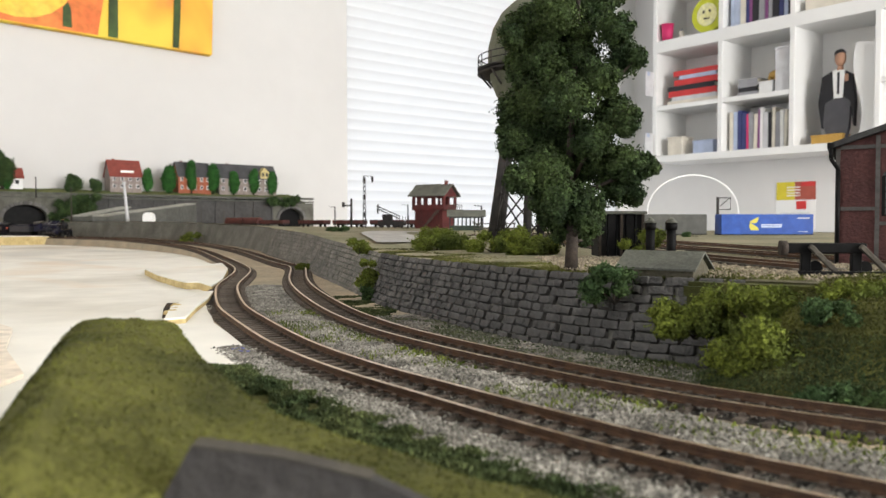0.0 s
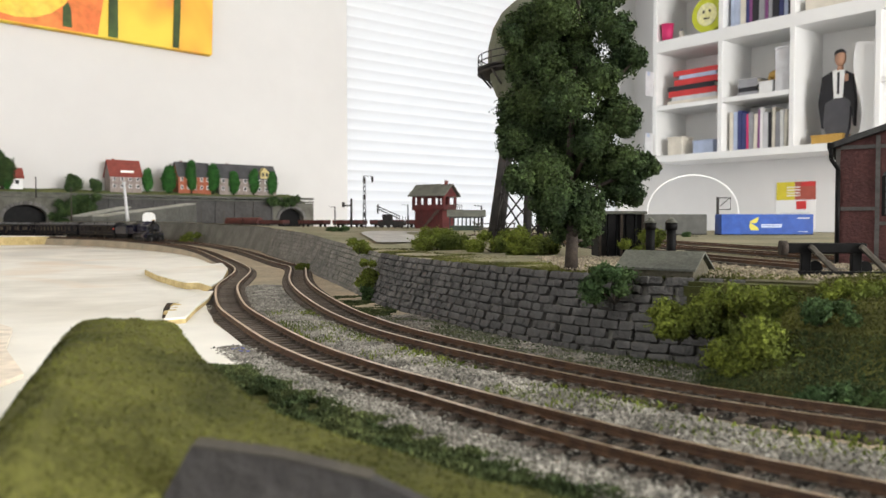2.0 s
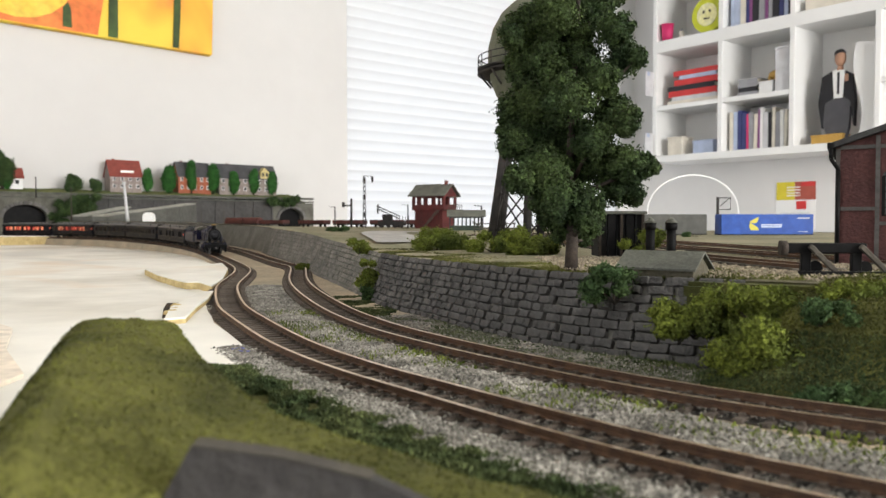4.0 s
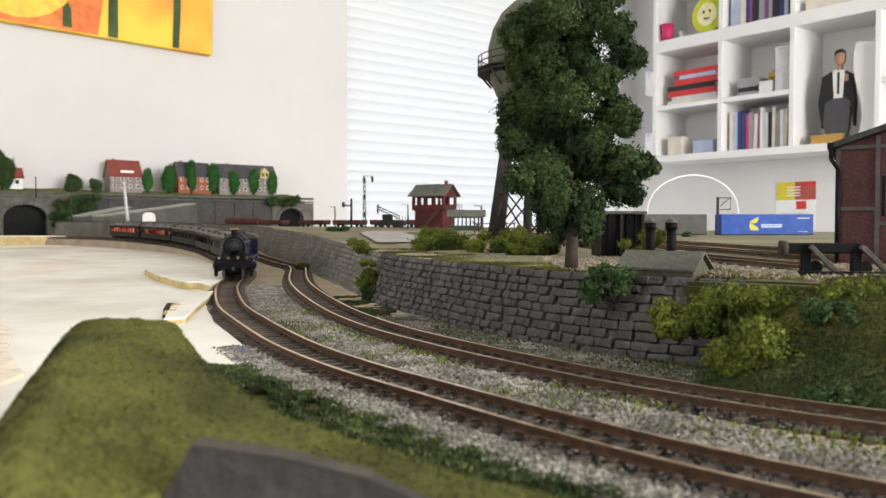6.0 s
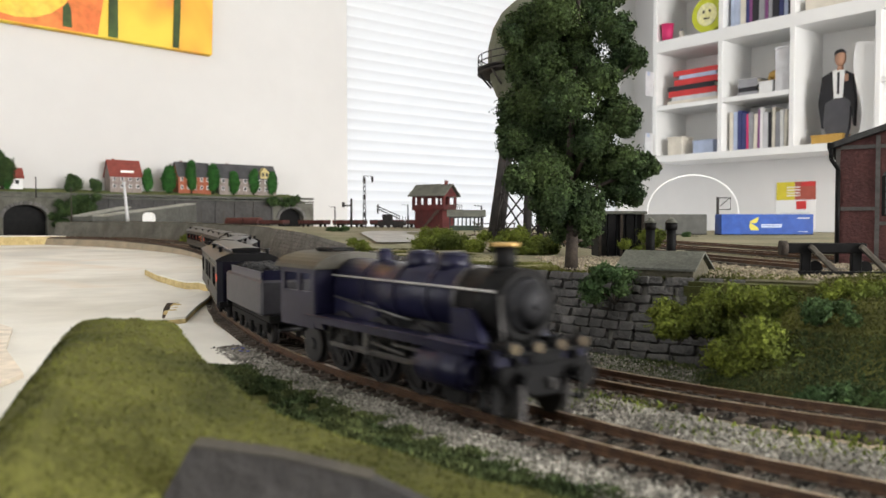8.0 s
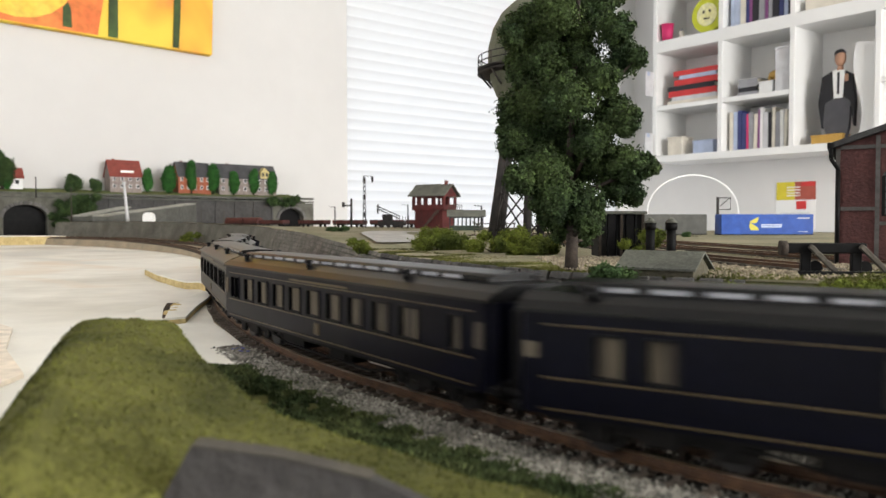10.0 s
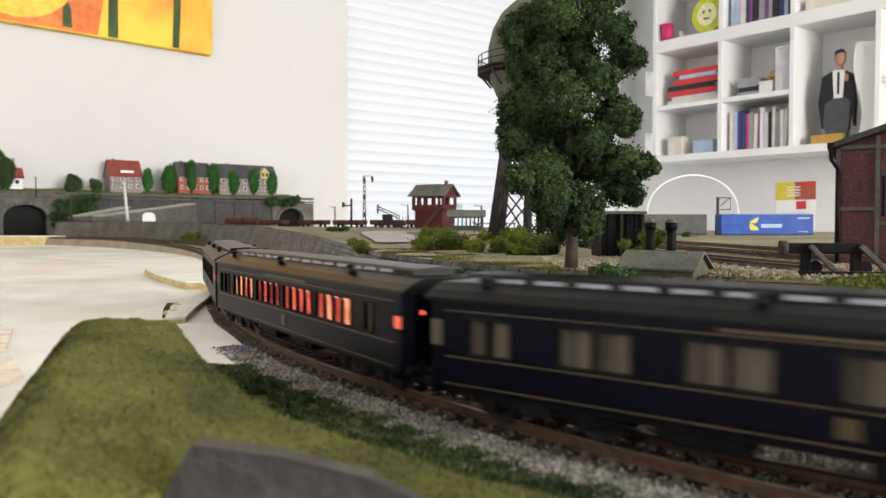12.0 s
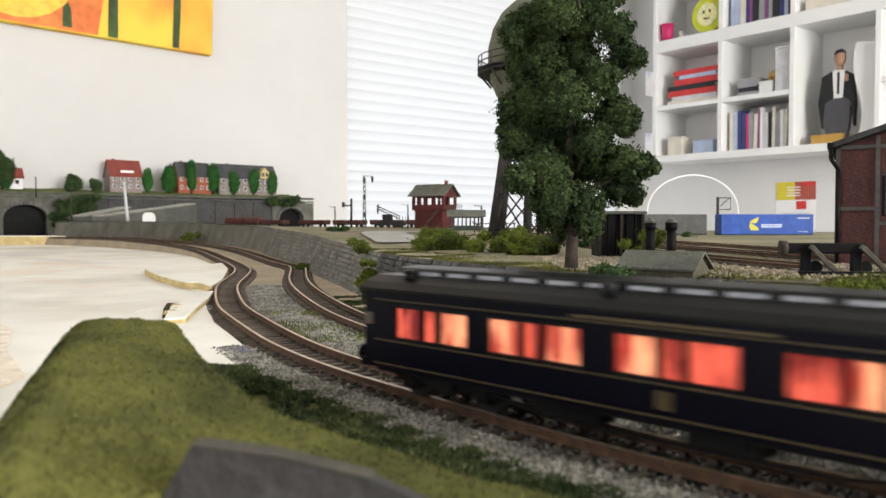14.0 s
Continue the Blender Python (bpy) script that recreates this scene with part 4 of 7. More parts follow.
# ---- the tall tree ----
tree = empty("tree", Matrix.Translation((0.0635, 0.392, 0.034)), "tall dark green model tree with clumpy foliage", "tree")
bm = bmesh.new()
TP = [(0, 0, -0.001), (0.0005, 0, 0.02), (-0.001, 0.001, 0.05), (0.001, 0, 0.09), (0.003, 0, 0.135)]
for k in range(4):
    add_cyl(bm, TP[k], TP[k + 1], 0.0034 - 0.0006 * k, 0.0034 - 0.0006 * (k + 1), 9)
part("trunk", bm, M_BARK, tree)
rt = random.Random(77)
CL = [(930, 60, 48), (905, 70, 26), (985, 30, 45), (1040, 20, 45), (1085, 60, 36), (1105, 105, 36), (960, 110, 48), (1020, 95, 50), (1060, 140, 40), (920, 120, 32),
      (945, 180, 52), (905, 195, 34), (1000, 175, 52), (1075, 205, 42), (1105, 215, 32), (940, 245, 50), (910, 255, 34), (995, 240, 52), (1050, 250, 40), (965, 300, 50),
      (925, 320, 34), (1015, 300, 50), (1060, 290, 38), (1110, 290, 38), (1140, 295, 26), (985, 350, 48), (1030, 360, 44), (1090, 335, 38), (1118, 340, 26), (1000, 400, 34),
      (1040, 395, 30), (975, 385, 30), (1015, -20, 60), (1070, -30, 50), (1000, -90, 50), (1050, -110, 45), (1125, 105, 20), (890, 235, 14), (1155, 295, 11), (1035, 425, 14)]
blobs = []
for x, y, r in CL:
    d = rt.uniform(-0.018, 0.018)
    k = (0.392 + d) / 1400
    blobs.append((((x - 784) * k - 0.0635, d, 0.0585 + (394 - y) * k - 0.034), r * k * 0.86, (1, 1, 0.95)))
leaf_cloud("crown", blobs, 1.7e6, 0.0017, M_LEAF, 78, tree, 0.72, 0.30, clumps=9)
for c, r, s in blobs[::3]:
    z = min(max(c[2] * 0.72, 0.015), 0.12)
    cyl_part("limb", (0.001, 0, z), c, 0.0013, M_BARK, tree, 0.0005, 6)
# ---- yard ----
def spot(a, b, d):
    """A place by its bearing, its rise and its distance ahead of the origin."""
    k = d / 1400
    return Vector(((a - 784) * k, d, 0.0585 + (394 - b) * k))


def add_lathe(bm, profile, seg=24, c=(0, 0, 0), mi=0):
    rings = [[bm.verts.new((c[0] + r * math.cos(2 * math.pi * i / seg), c[1] + r * math.sin(2 * math.pi * i / seg), c[2] + z)) for i in range(seg)] for r, z in profile]
    for a, b in zip(rings, rings[1:]):
        for i in range(seg):
            f = bm.faces.new((a[i], a[(i + 1) % seg], b[(i + 1) % seg], b[i]))
            f.smooth, f.material_index = True, mi
    for ring in (rings[0], rings[-1]):
        f = bm.faces.new(ring)
        f.material_index = mi


M_TANK = mat("olive_grey_iron", (0.125, 0.13, 0.09), (0.085, 0.09, 0.062), 40, 0.7, 0.3, fine=10)
M_IRON = mat("dark_rusty_iron", (0.034, 0.029, 0.027), (0.020, 0.018, 0.017), 90, 0.7, 0.4)
M_BRICKRED = mat("dull_red_brick", (0.20, 0.062, 0.048), (0.14, 0.045, 0.038), 70, 0.85, 0.6, fine=10)
M_WINE = mat("dark_wine_brick", (0.085, 0.034, 0.031), (0.062, 0.026, 0.025), 60, 0.85, 0.7, fine=10)
M_SLATE = mat("grey_roof_slate", (0.125, 0.128, 0.105), (0.080, 0.082, 0.070), 60, 0.8, 0.6, fine=10)
M_TIMBER = mat("grey_brown_timber", (0.085, 0.075, 0.06), (0.05, 0.043, 0.036), 90, 0.85, 0.6)
M_CBLUE = mat("blue_container_paint", (0.025, 0.085, 0.36), (0.02, 0.065, 0.28), 15, 0.5)
M_CGREY = mat("grey_container_paint", (0.10, 0.10, 0.09), (0.075, 0.075, 0.07), 15, 0.6)
M_WAGON = mat("brown_wagon_paint", (0.115, 0.038, 0.032), (0.075, 0.028, 0.025), 50, 0.7)

tower = empty("water_tower", Matrix.Translation((0.1095, 0.95, 0.0385)), "tall olive grey spherical water tower on iron legs", "water tower")
bm = bmesh.new()
add_lathe(bm, [(0.0005, 0.288), (0.012, 0.287), (0.026, 0.281), (0.040, 0.268), (0.050, 0.250), (0.0555, 0.228), (0.056, 0.210), (0.053, 0.190), (0.046, 0.172), (0.036, 0.158), (0.028, 0.152), (0.0005, 0.150)], 40)
tank = part("tank", bm, M_TANK, tower)
bm = bmesh.new()
add_lathe(bm, [(0.006, 0.286), (0.006, 0.296), (0.011, 0.297), (0.001, 0.304)], 16)
part("roof_cap", bm, M_TANK, tank)
bm = bmesh.new()
for z in (0.196, 0.2005):
    add_lathe(bm, [(0.052, z), (0.0685, z), (0.0685, z + 0.0018), (0.052, z + 0.0018)], 40)
part("gallery", bm, M_IRON, tower)
bm = bmesh.new()
for z in (0.209, 0.2165):
    for k in range(40):
        a0, a1 = k * math.pi / 20, (k + 1) * math.pi / 20
        add_cyl(bm, (0.0675 * math.cos(a0), 0.0675 * math.sin(a0), z), (0.0675 * math.cos(a1), 0.0675 * math.sin(a1), z), 0.0007, 0.0007, 5)
part("guard_rail", bm, M_IRON, tower)
for k in range(20):
    a = k * math.pi / 10
    cyl_part("baluster", (0.0675 * math.cos(a), 0.0675 * math.sin(a), 0.20), (0.0675 * math.cos(a), 0.0675 * math.sin(a), 0.2168), 0.0006, M_IRON, tower, seg=5)
    if k % 2 == 0:
        cyl_part("bracket", (0.052 * math.cos(a), 0.052 * math.sin(a), 0.18), (0.067 * math.cos(a), 0.067 * math.sin(a), 0.197), 0.0013, M_IRON, tower, seg=5)
legs = []
for k in range(6):
    a = k * math.pi / 3 + 0.26
    lo, hi = (0.054 * math.cos(a), 0.054 * math.sin(a), 0), (0.031 * math.cos(a), 0.031 * math.sin(a), 0.165)
    legs.append((Vector(lo), Vector(hi)))
    bm = bmesh.new()
    add_cyl(bm, lo, hi, 0.0055, 0.0036, 6)
    part("leg", bm, M_IRON, tower)
for k in range(6):
    a, b = legs[k], legs[(k + 1) % 6]
    for f0, f1 in ((0.02, 0.36), (0.36, 0.68), (0.68, 0.98)):
        for p, q in ((a[0].lerp(a[1], f0), b[0].lerp(b[1], f1)), (b[0].lerp(b[1], f0), a[0].lerp(a[1], f1))):
            cyl_part("brace", p, q, 0.0011, M_IRON, tower, seg=5)

# engine shed: gable end with iron framing, arched windows and a drainpipe
shed = empty("engine_shed", Matrix.Translation((0.2165, 0.4375, 0.0355)) @ Matrix.Rotation(radians(-29), 4, "Z"), "dark wine-red brick engine shed with grey framing", "shed")
SW, SD = 0.16, 0.17
bm = bmesh.new()
gab = [(0, 0), (SW, 0), (SW, 0.0640), (SW / 2, 0.0910), (0, 0.0640)]


def gable_with_windows(bm, wins):
    """The gable face built round arched openings."""
    cols = sorted(wins)
    edge = 0.0
    for x0, x1, z0, z1 in cols + [(SW, SW, 0, 0)]:
        xs = [edge + (x0 - edge) * k / 4 for k in range(5)]
        top = [(x, 0.064 + 0.027 * (1 - abs(x - SW / 2) / (SW / 2))) for x in xs]
        if x0 > edge:
            add_prism(bm, [(edge, 0), (x0, 0)] + top[::-1], 0, 0.004, "y")
        if x1 > x0:
            add_prism(bm, [(x0, 0), (x1, 0), (x1, z0), (x0, z0)], 0, 0.004, "y")
            arc = [(x0 + (x1 - x0) * (0.5 - 0.5 * math.cos(math.pi * k / 8)), z1 + 0.006 * math.sin(math.pi * k / 8)) for k in range(9)]
            tp = [(x, 0.064 + 0.027 * (1 - abs(x - SW / 2) / (SW / 2))) for x in [p[0] for p in arc]]
            add_prism(bm, arc + tp[::-1], 0, 0.004, "y")
        edge = x1


WINS = [(0.0225, 0.046, 0.0265, 0.0475), (0.066, 0.094, 0.0, 0.045), (0.114, 0.1375, 0.0265, 0.0475)]
gable_with_windows(bm, WINS)
part("gable_wall", bm, M_WINE, shed)
bm = bmesh.new()
add_box(bm, (0.002, SD / 2, 0.032), (0.004, SD - 0.008, 0.064))
part("side_wall", bm, M_WINE, shed)
bm = bmesh.new()
add_box(bm, (SW - 0.002, SD / 2, 0.032), (0.004, SD - 0.008, 0.064))
part("side_wall", bm, M_WINE, shed)
bm = bmesh.new()
add_prism(bm, gab, SD - 0.004, SD, "y")
part("rear_wall", bm, M_WINE, shed)
for s in (0, 1):
    bm = bmesh.new()
    x0, x1 = (-0.004, SW / 2) if s == 0 else (SW + 0.004, SW / 2)
    add_prism(bm, [(x0, 0.0630), (x1, 0.0915), (x1, 0.0945), (x0, 0.0660)], -0.005, SD + 0.005, "y")
    part("roof", bm, mat("black_roof_felt", (0.05, 0.05, 0.05), (0.035, 0.035, 0.036), 50, 0.85, 0.5), shed)
M_FRM = mat("grey_iron_framing", (0.085, 0.08, 0.075), (0.06, 0.057, 0.055), 90, 0.7)
for x in (0.0012, 0.0205, 0.0480, 0.064, 0.096, 0.112, 0.1395, SW - 0.0012):
    h = 0.064 + 0.027 * (1 - abs(x - SW / 2) / (SW / 2)) - 0.001
    box_part("post", (x, -0.0006, h / 2), (0.0022, 0.0012, h), M_FRM, shed)
for x0, x1, z in ((0.0024, 0.0193, 0.0305), (0.0024, 0.0193, 0.0640), (0.0217, 0.0628, 0.0640), (0.0972, 0.1575, 0.0640), (0.0217, 0.0468, 0.0225)):
    box_part("rail_beam", ((x0 + x1) / 2, -0.0006, z), (x1 - x0, 0.0011, 0.0020), M_FRM, shed)
for x0, x1, z0, z1 in WINS:
    bm = bmesh.new()
    xc = (x0 + x1) / 2
    for x in (x0 + 0.0008, x1 - 0.0008):
        add_box(bm, (x, 0.0015, (z0 + z1) / 2), (0.0016, 0.003, z1 - z0))
    for k in range(1, 4):
        add_box(bm, (x0 + (x1 - x0) * k / 4, 0.0018, (z0 + z1) / 2 + 0.002), (0.0007, 0.0014, z1 - z0 + 0.006))
    for k in range(6):
        add_box(bm, (xc, 0.0018, z0 + 0.0004 + (z1 - z0) * k / 5), (x1 - x0, 0.0014, 0.0007))
    fr = part("window", bm, M_BLACK, shed, "black many-paned iron window")
    bm = bmesh.new()
    add_box(bm, (xc, 0.0030, (z0 + z1) / 2 + 0.002), (x1 - x0, 0.0004, z1 - z0 + 0.008))
    part("pane", bm, mat("dim_window_glass", (0.10, 0.11, 0.12), (0.06, 0.065, 0.07), 30, 0.08, spec=0.8), fr)
bm = bmesh.new()
for p, q in (((-0.0022, -0.004, 0.064), (-0.0022, -0.004, 0.058)), ((-0.0022, -0.004, 0.058), (0.0015, -0.0028, 0.052)), ((0.0015, -0.0028, 0.052), (0.0015, -0.0028, 0.0))):
    add_cyl(bm, p, q, 0.0011, 0.0011, 8)
add_box(bm, (-0.0022, -0.004, 0.0652), (0.0038, 0.003, 0.003), bevel=0.0005)
part("drainpipe", bm, M_BLACK, shed, "black drainpipe")
# low hut
hut = empty("lamp_hut", Matrix.Translation((0.0985, 0.352, 0.0335)) @ Matrix.Rotation(radians(-40), 4, "Z") @ Matrix.Diagonal((0.96, 0.96, 0.96, 1)), "small low hut with a grey slate roof", "hut")
bm = bmesh.new()
add_prism(bm, [(-0.0085, -0.002), (0.0085, -0.002), (0.0085, 0.0055), (0, 0.0112), (-0.0085, 0.0055)], -0.0175, 0.0175, "x")
part("wall", bm, mat("olive_plaster", (0.105, 0.095, 0.065), (0.08, 0.072, 0.05), 90, 0.9, 0.5), hut)
for s in (-1, 1):
    bm = bmesh.new()
    add_prism(bm, [(s * 0.0110, 0.0044), (0, 0.0120), (0, 0.0130), (s * 0.0110, 0.0054)], -0.0195, 0.0195, "x")
    part("roof", bm, M_SLATE, hut)
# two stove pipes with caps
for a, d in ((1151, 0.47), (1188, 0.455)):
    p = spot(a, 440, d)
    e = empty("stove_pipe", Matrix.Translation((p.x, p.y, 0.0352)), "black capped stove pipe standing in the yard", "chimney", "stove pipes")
    cyl_part("pipe", (0, 0, 0), (0, 0, 0.0200), 0.0027, M_BLACK, e, seg=12)
    cyl_part("collar", (0, 0, 0.0190), (0, 0, 0.0230), 0.0034, M_BLACK, e, 0.0036, seg=12)
    cyl_part("cap", (0, 0, 0.0230), (0, 0, 0.0262), 0.0042, M_SLATE, e, 0.0006, seg=12)
# dark timber store behind the tree
store = empty("timber_store", Matrix.Translation((0.1165, 0.53, 0.0362)), "black timber store shed with a flat roof", "shed")
for k in range(5):
    box_part("board", (-0.012 + 0.006 * k, 0, 0.0138), (0.0056, 0.024, 0.0276), M_BLACK, store, bevel=0.0004)
box_part("roof", (0, 0, 0.0287), (0.033, 0.030, 0.0020), M_SLATE, store, bevel=0.0004)
for x in (-0.014, 0.0, 0.014):
    box_part("post", (x, -0.0135, 0.0138), (0.0016, 0.0016, 0.0276), M_BARK, store)
# buffer stop
stop = empty("buffer_stop", Matrix.Translation((0.1685, 0.348, 0.0352)) @ Matrix.Rotation(radians(-8), 4, "Z"), "weathered timber buffer stop at the end of a siding", "buffer stop")
for x in (-0.0085, 0.0125):
    box_part("post", (x, 0, 0.0062), (0.0042, 0.0032, 0.0124), M_BLACK, stop, bevel=0.0004)
    bm = bmesh.new()
    add_box(bm, (0, 0, 0), (0.0190, 0.0024, 0.0022), Matrix.Translation((x + 0.0075, -0.003, 0.0063)) @ Matrix.Rotation(radians(46), 4, "Y"), 0.0003)
    part("strut", bm, M_TIMBER, stop)
    bm = bmesh.new()
    add_cyl(bm, (x + 0.006, 0.006, 0.003), (x + 0.006, 0.009, 0.003), 0.0032, 0.003, 12)
    part("wheel_block", bm, M_BLACK, stop)
box_part("cross_beam", (0.0, 0.0, 0.0120), (0.033, 0.0036, 0.0046), M_BLACK, stop, bevel=0.0005)
bm = bmesh.new()
add_cyl(bm, (-0.0165, -0.0006, 0.0120), (-0.0195, -0.0006, 0.0120), 0.0032, 0.0034, 14)
part("buffer_pad", bm, M_BARK, stop)
box_part("base_rail", (0.006, -0.003, 0.0010), (0.036, 0.003, 0.002), M_BLACK, stop)

# yard tracks
bm = bmesh.new()
add_box(bm, (0, 0, 0), (0.0032, 0.029, 0.0012), bevel=0.0002)
YARD_SLEEPER = bpy.data.meshes.new("sleeper")
bm.to_mesh(YARD_SLEEPER)
bm.free()
YARD_SLEEPER.materials.append(M_TIMBER)


def yard_track(pts):
    c = spline(pts, 0.008)
    tr = empty("yard_track", Matrix(), "old siding track half sunk in sandy yard ground", "track", "yard tracks")
    for side in (-0.00825, 0.00825):
        bm = bmesh.new()
        rings = []
        for p, t in zip(c, tangents(c)):
            r = Vector((t.y, -t.x, 0))
            z = yard_z(p.x, p.y) + 0.0004
            rings.append([bm.verts.new(p + r * (u + side) + Vector((0, 0, z + v))) for u, v in ((-0.0007, 0), (-0.0006, 0.0020), (0.0006, 0.0020), (0.0007, 0))])
        for a, b in zip(rings, rings[1:]):
            for i in range(3):
                bm.faces.new((a[i], a[i + 1], b[i + 1], b[i])).material_index = 1 if i == 1 else 0
        part("rail", bm, [M_RAIL, M_RAILTOP], tr)
    for p, t in zip(c, tangents(c)):
        o = new("sleeper", YARD_SLEEPER)
        o.parent = tr
        o.matrix_basis = Matrix.Translation((p.x, p.y, yard_z(p.x, p.y) + 0.0002)) @ Matrix.Rotation(math.atan2(t.y, t.x), 4, "Z")


for o in (0.0, 0.05, 0.10):
    yard_track([(0.178 + o * 1.3, 0.375 + o * 0.9), (0.166 + o * 1.2, 0.44 + o), (0.150 + o, 0.55 + o), (0.128 + o, 0.70 + o), (0.095 + o, 0.9 + o), (0.05 + o, 1.15 + o)])

# containers on flat wagons
def container(name, x, y, ln, material, label, logo):
    e = empty(name, Matrix.Translation((x, y, yard_z(x, y) - 0.0025)), label, "container", "containers on wagons")
    bm = bmesh.new()
    h = 0.0298
    add_box(bm, (0, 0, 0.0035 + h / 2), (ln, 0.028, h), bevel=0.0005)
    n = int(ln / 0.0032)
    part("box", bm, material, e)
    for k in range(n):
        box_part("rib", (-ln / 2 + ln * (k + 0.5) / n, -0.0141, 0.0035 + h / 2), (0.0014, 0.0004, h - 0.004), material, e)
    box_part("flat_deck", (0, 0, 0.0022), (ln + 0.002, 0.026, 0.0024), M_BLACK, e)
    if logo:
        bm = bmesh.new()
        for p in ([(-0.034, 0.004), (-0.024, 0.010), (-0.021, 0.010), (-0.024, 0.002), (-0.030, 0.001)], [(-0.034, 0.003), (-0.030, 0.0), (-0.022, -0.005), (-0.021, -0.009), (-0.032, -0.009), (-0.0355, -0.004)]):
            add_prism(bm, [(u + 0.008, v + 0.0035 + h / 2) for u, v in p], -0.0149, -0.0144, "y")
        part("emblem", bm, plain("yellow_emblem", (0.55, 0.50, 0.08)), e, "yellow curved emblem")
        for z, w in ((0.0175, 0.031), (0.0145, 0.030)):
            box_part("lettering_bar", (0.006, -0.01465, z), (w, 0.0005, 0.0022), M_LBLUE, e)
        box_part("lettering_bar", (0.053, -0.01465, 0.0275), (0.018, 0.0005, 0.0014), M_PGREY, e)
        box_part("lettering_bar", (0.053, -0.01465, 0.0075), (0.014, 0.0005, 0.0010), M_LBLUE, e)


container("blue_container", 0.4820, 1.19, 0.1370, M_CBLUE, "blue shipping container with a yellow emblem on a wagon", True)
container("grey_container", 0.343, 1.20, 0.105, M_CGREY, "grey shipping container on a flat wagon", False)
mast = empty("catenary_mast", Matrix.Translation((0.43, 1.24, 0.0385)), "dark overhead line mast with a bracket arm", "mast", "line masts")
box_part("post", (0, 0, 0.030), (0.0036, 0.003, 0.060), M_IRON, mast)
cyl_part("arm", (0, 0, 0.058), (0.020, 0, 0.059), 0.0006, M_IRON, mast, seg=6)
cyl_part("stay", (0, 0, 0.042), (0.018, 0, 0.058), 0.0006, M_IRON, mast, seg=6)
cyl_part("stay", (0, 0, 0.040), (0.020, 0, 0.0405), 0.0006, M_IRON, mast, seg=6)
cyl_part("dropper", (0.020, 0, 0.0405), (0.020, 0, 0.059), 0.0005, M_IRON, mast, seg=6)
# white arched lamp behind the yard, on the desk
arc = empty("arched_lamp", Matrix.Translation((0.615, 1.95, -0.115)), "thin white arched lamp behind the yard", "lamp")
bm = bmesh.new()
pts = [Vector((0.112 * math.cos(a), 0, 0.20 + 0.09 * math.sin(a))) for a in [math.pi * k / 24 for k in range(25)]]
pts = [Vector((0.112, 0, 0.0))] + pts + [Vector((-0.112, 0, 0.0))]
rings = []
for k, q in enumerate(pts):
    t = (pts[min(k + 1, len(pts) - 1)] - pts[max(k - 1, 0)]).normalized()
    nn = Vector((t.z, 0, -t.x))
    rings.append([bm.verts.new(q + (nn * math.cos(a) + Vector((0, 1, 0)) * math.sin(a)) * 0.0017) for a in [2 * math.pi * j / 8 for j in range(8)]])
for a, b in zip(rings, rings[1:]):
    for j in range(8):
        bm.faces.new((a[j], a[(j + 1) % 8], b[(j + 1) % 8], b[j])).smooth = True
part("arch", bm, M_WHITE, arc)
box_part("foot", (0, 0, -0.004), (0.26, 0.08, 0.008), M_WHITE, arc)
tagged(box_part("lamp_table", (0.72, 2.05, -0.56), (0.5, 0.4, 0.87), M_WHITE), "plain white side table behind the layout", "table")
# signal box
sb = empty("signal_box", Matrix.Translation((-0.021, 1.92, 0.0440)) @ Matrix.Rotation(radians(-32), 4, "Z"), "red wooden signal box with a grey gabled roof", "signal box")
M_SBRED = mat("red_brown_boards", (0.090, 0.018, 0.017), (0.060, 0.014, 0.014), 60, 0.8, 0.4)
box_part("base_storey", (0, 0, 0.022), (0.078, 0.052, 0.044), M_SBRED, sb)
bm = bmesh.new()
W2, D2 = 0.090, 0.060
for s in (-1, 1):
    y = s * (D2 / 2 - 0.0015)
    add_box(bm, (0, y, 0.051), (W2, 0.003, 0.012))
    add_box(bm, (0, y, 0.0775), (W2, 0.003, 0.007))
    for x in (-0.042, -0.023, -0.004, 0.018, 0.042):
        add_box(bm, (x, y, 0.0655), (0.006, 0.003, 0.017))
    x = s * (W2 / 2 - 0.0015)
    add_box(bm, (x, 0, 0.051), (0.003, D2 - 0.006, 0.012))
    add_box(bm, (x, 0, 0.0775), (0.003, D2 - 0.006, 0.007))
    for yy in (-0.0235, -0.005, 0.0235):
        add_box(bm, (x, yy, 0.0655), (0.003, 0.007, 0.017))
part("upper_storey", bm, M_SBRED, sb)
box_part("upper_floor", (0, 0, 0.0445), (W2, D2, 0.0015), M_SBRED, sb)
for s in (-1, 1):
    bm = bmesh.new()
    add_prism(bm, [(-D2 / 2 + 0.001, 0.081), (D2 / 2 - 0.001, 0.081), (0, 0.104)], s * (W2 / 2 - 0.0015) - 0.001, s * (W2 / 2 - 0.0015) + 0.001, "x")
    part("gable", bm, M_SBRED, sb)
for s in (-1, 1):
    bm = bmesh.new()
    add_prism(bm, [(s * (D2 / 2 + 0.007), 0.0765), (0, 0.1045), (0, 0.1070), (s * (D2 / 2 + 0.007), 0.0790)], -W2 / 2 - 0.008, W2 / 2 + 0.008, "x")
    part("roof", bm, M_SLATE, sb)
box_part("chimney", (0.034, 0, 0.108), (0.006, 0.006, 0.014), M_BRICKRED, sb)
bm = bmesh.new()
add_box(bm, (W2 / 2 + 0.008, 0, 0.0445), (0.014, D2, 0.0014))
for k in range(7):
    add_box(bm, (W2 / 2 + 0.0145, -D2 / 2 + D2 * k / 6, 0.0505), (0.0010, 0.0010, 0.012))
add_box(bm, (W2 / 2 + 0.0145, 0, 0.0565), (0.0012, D2, 0.0012))
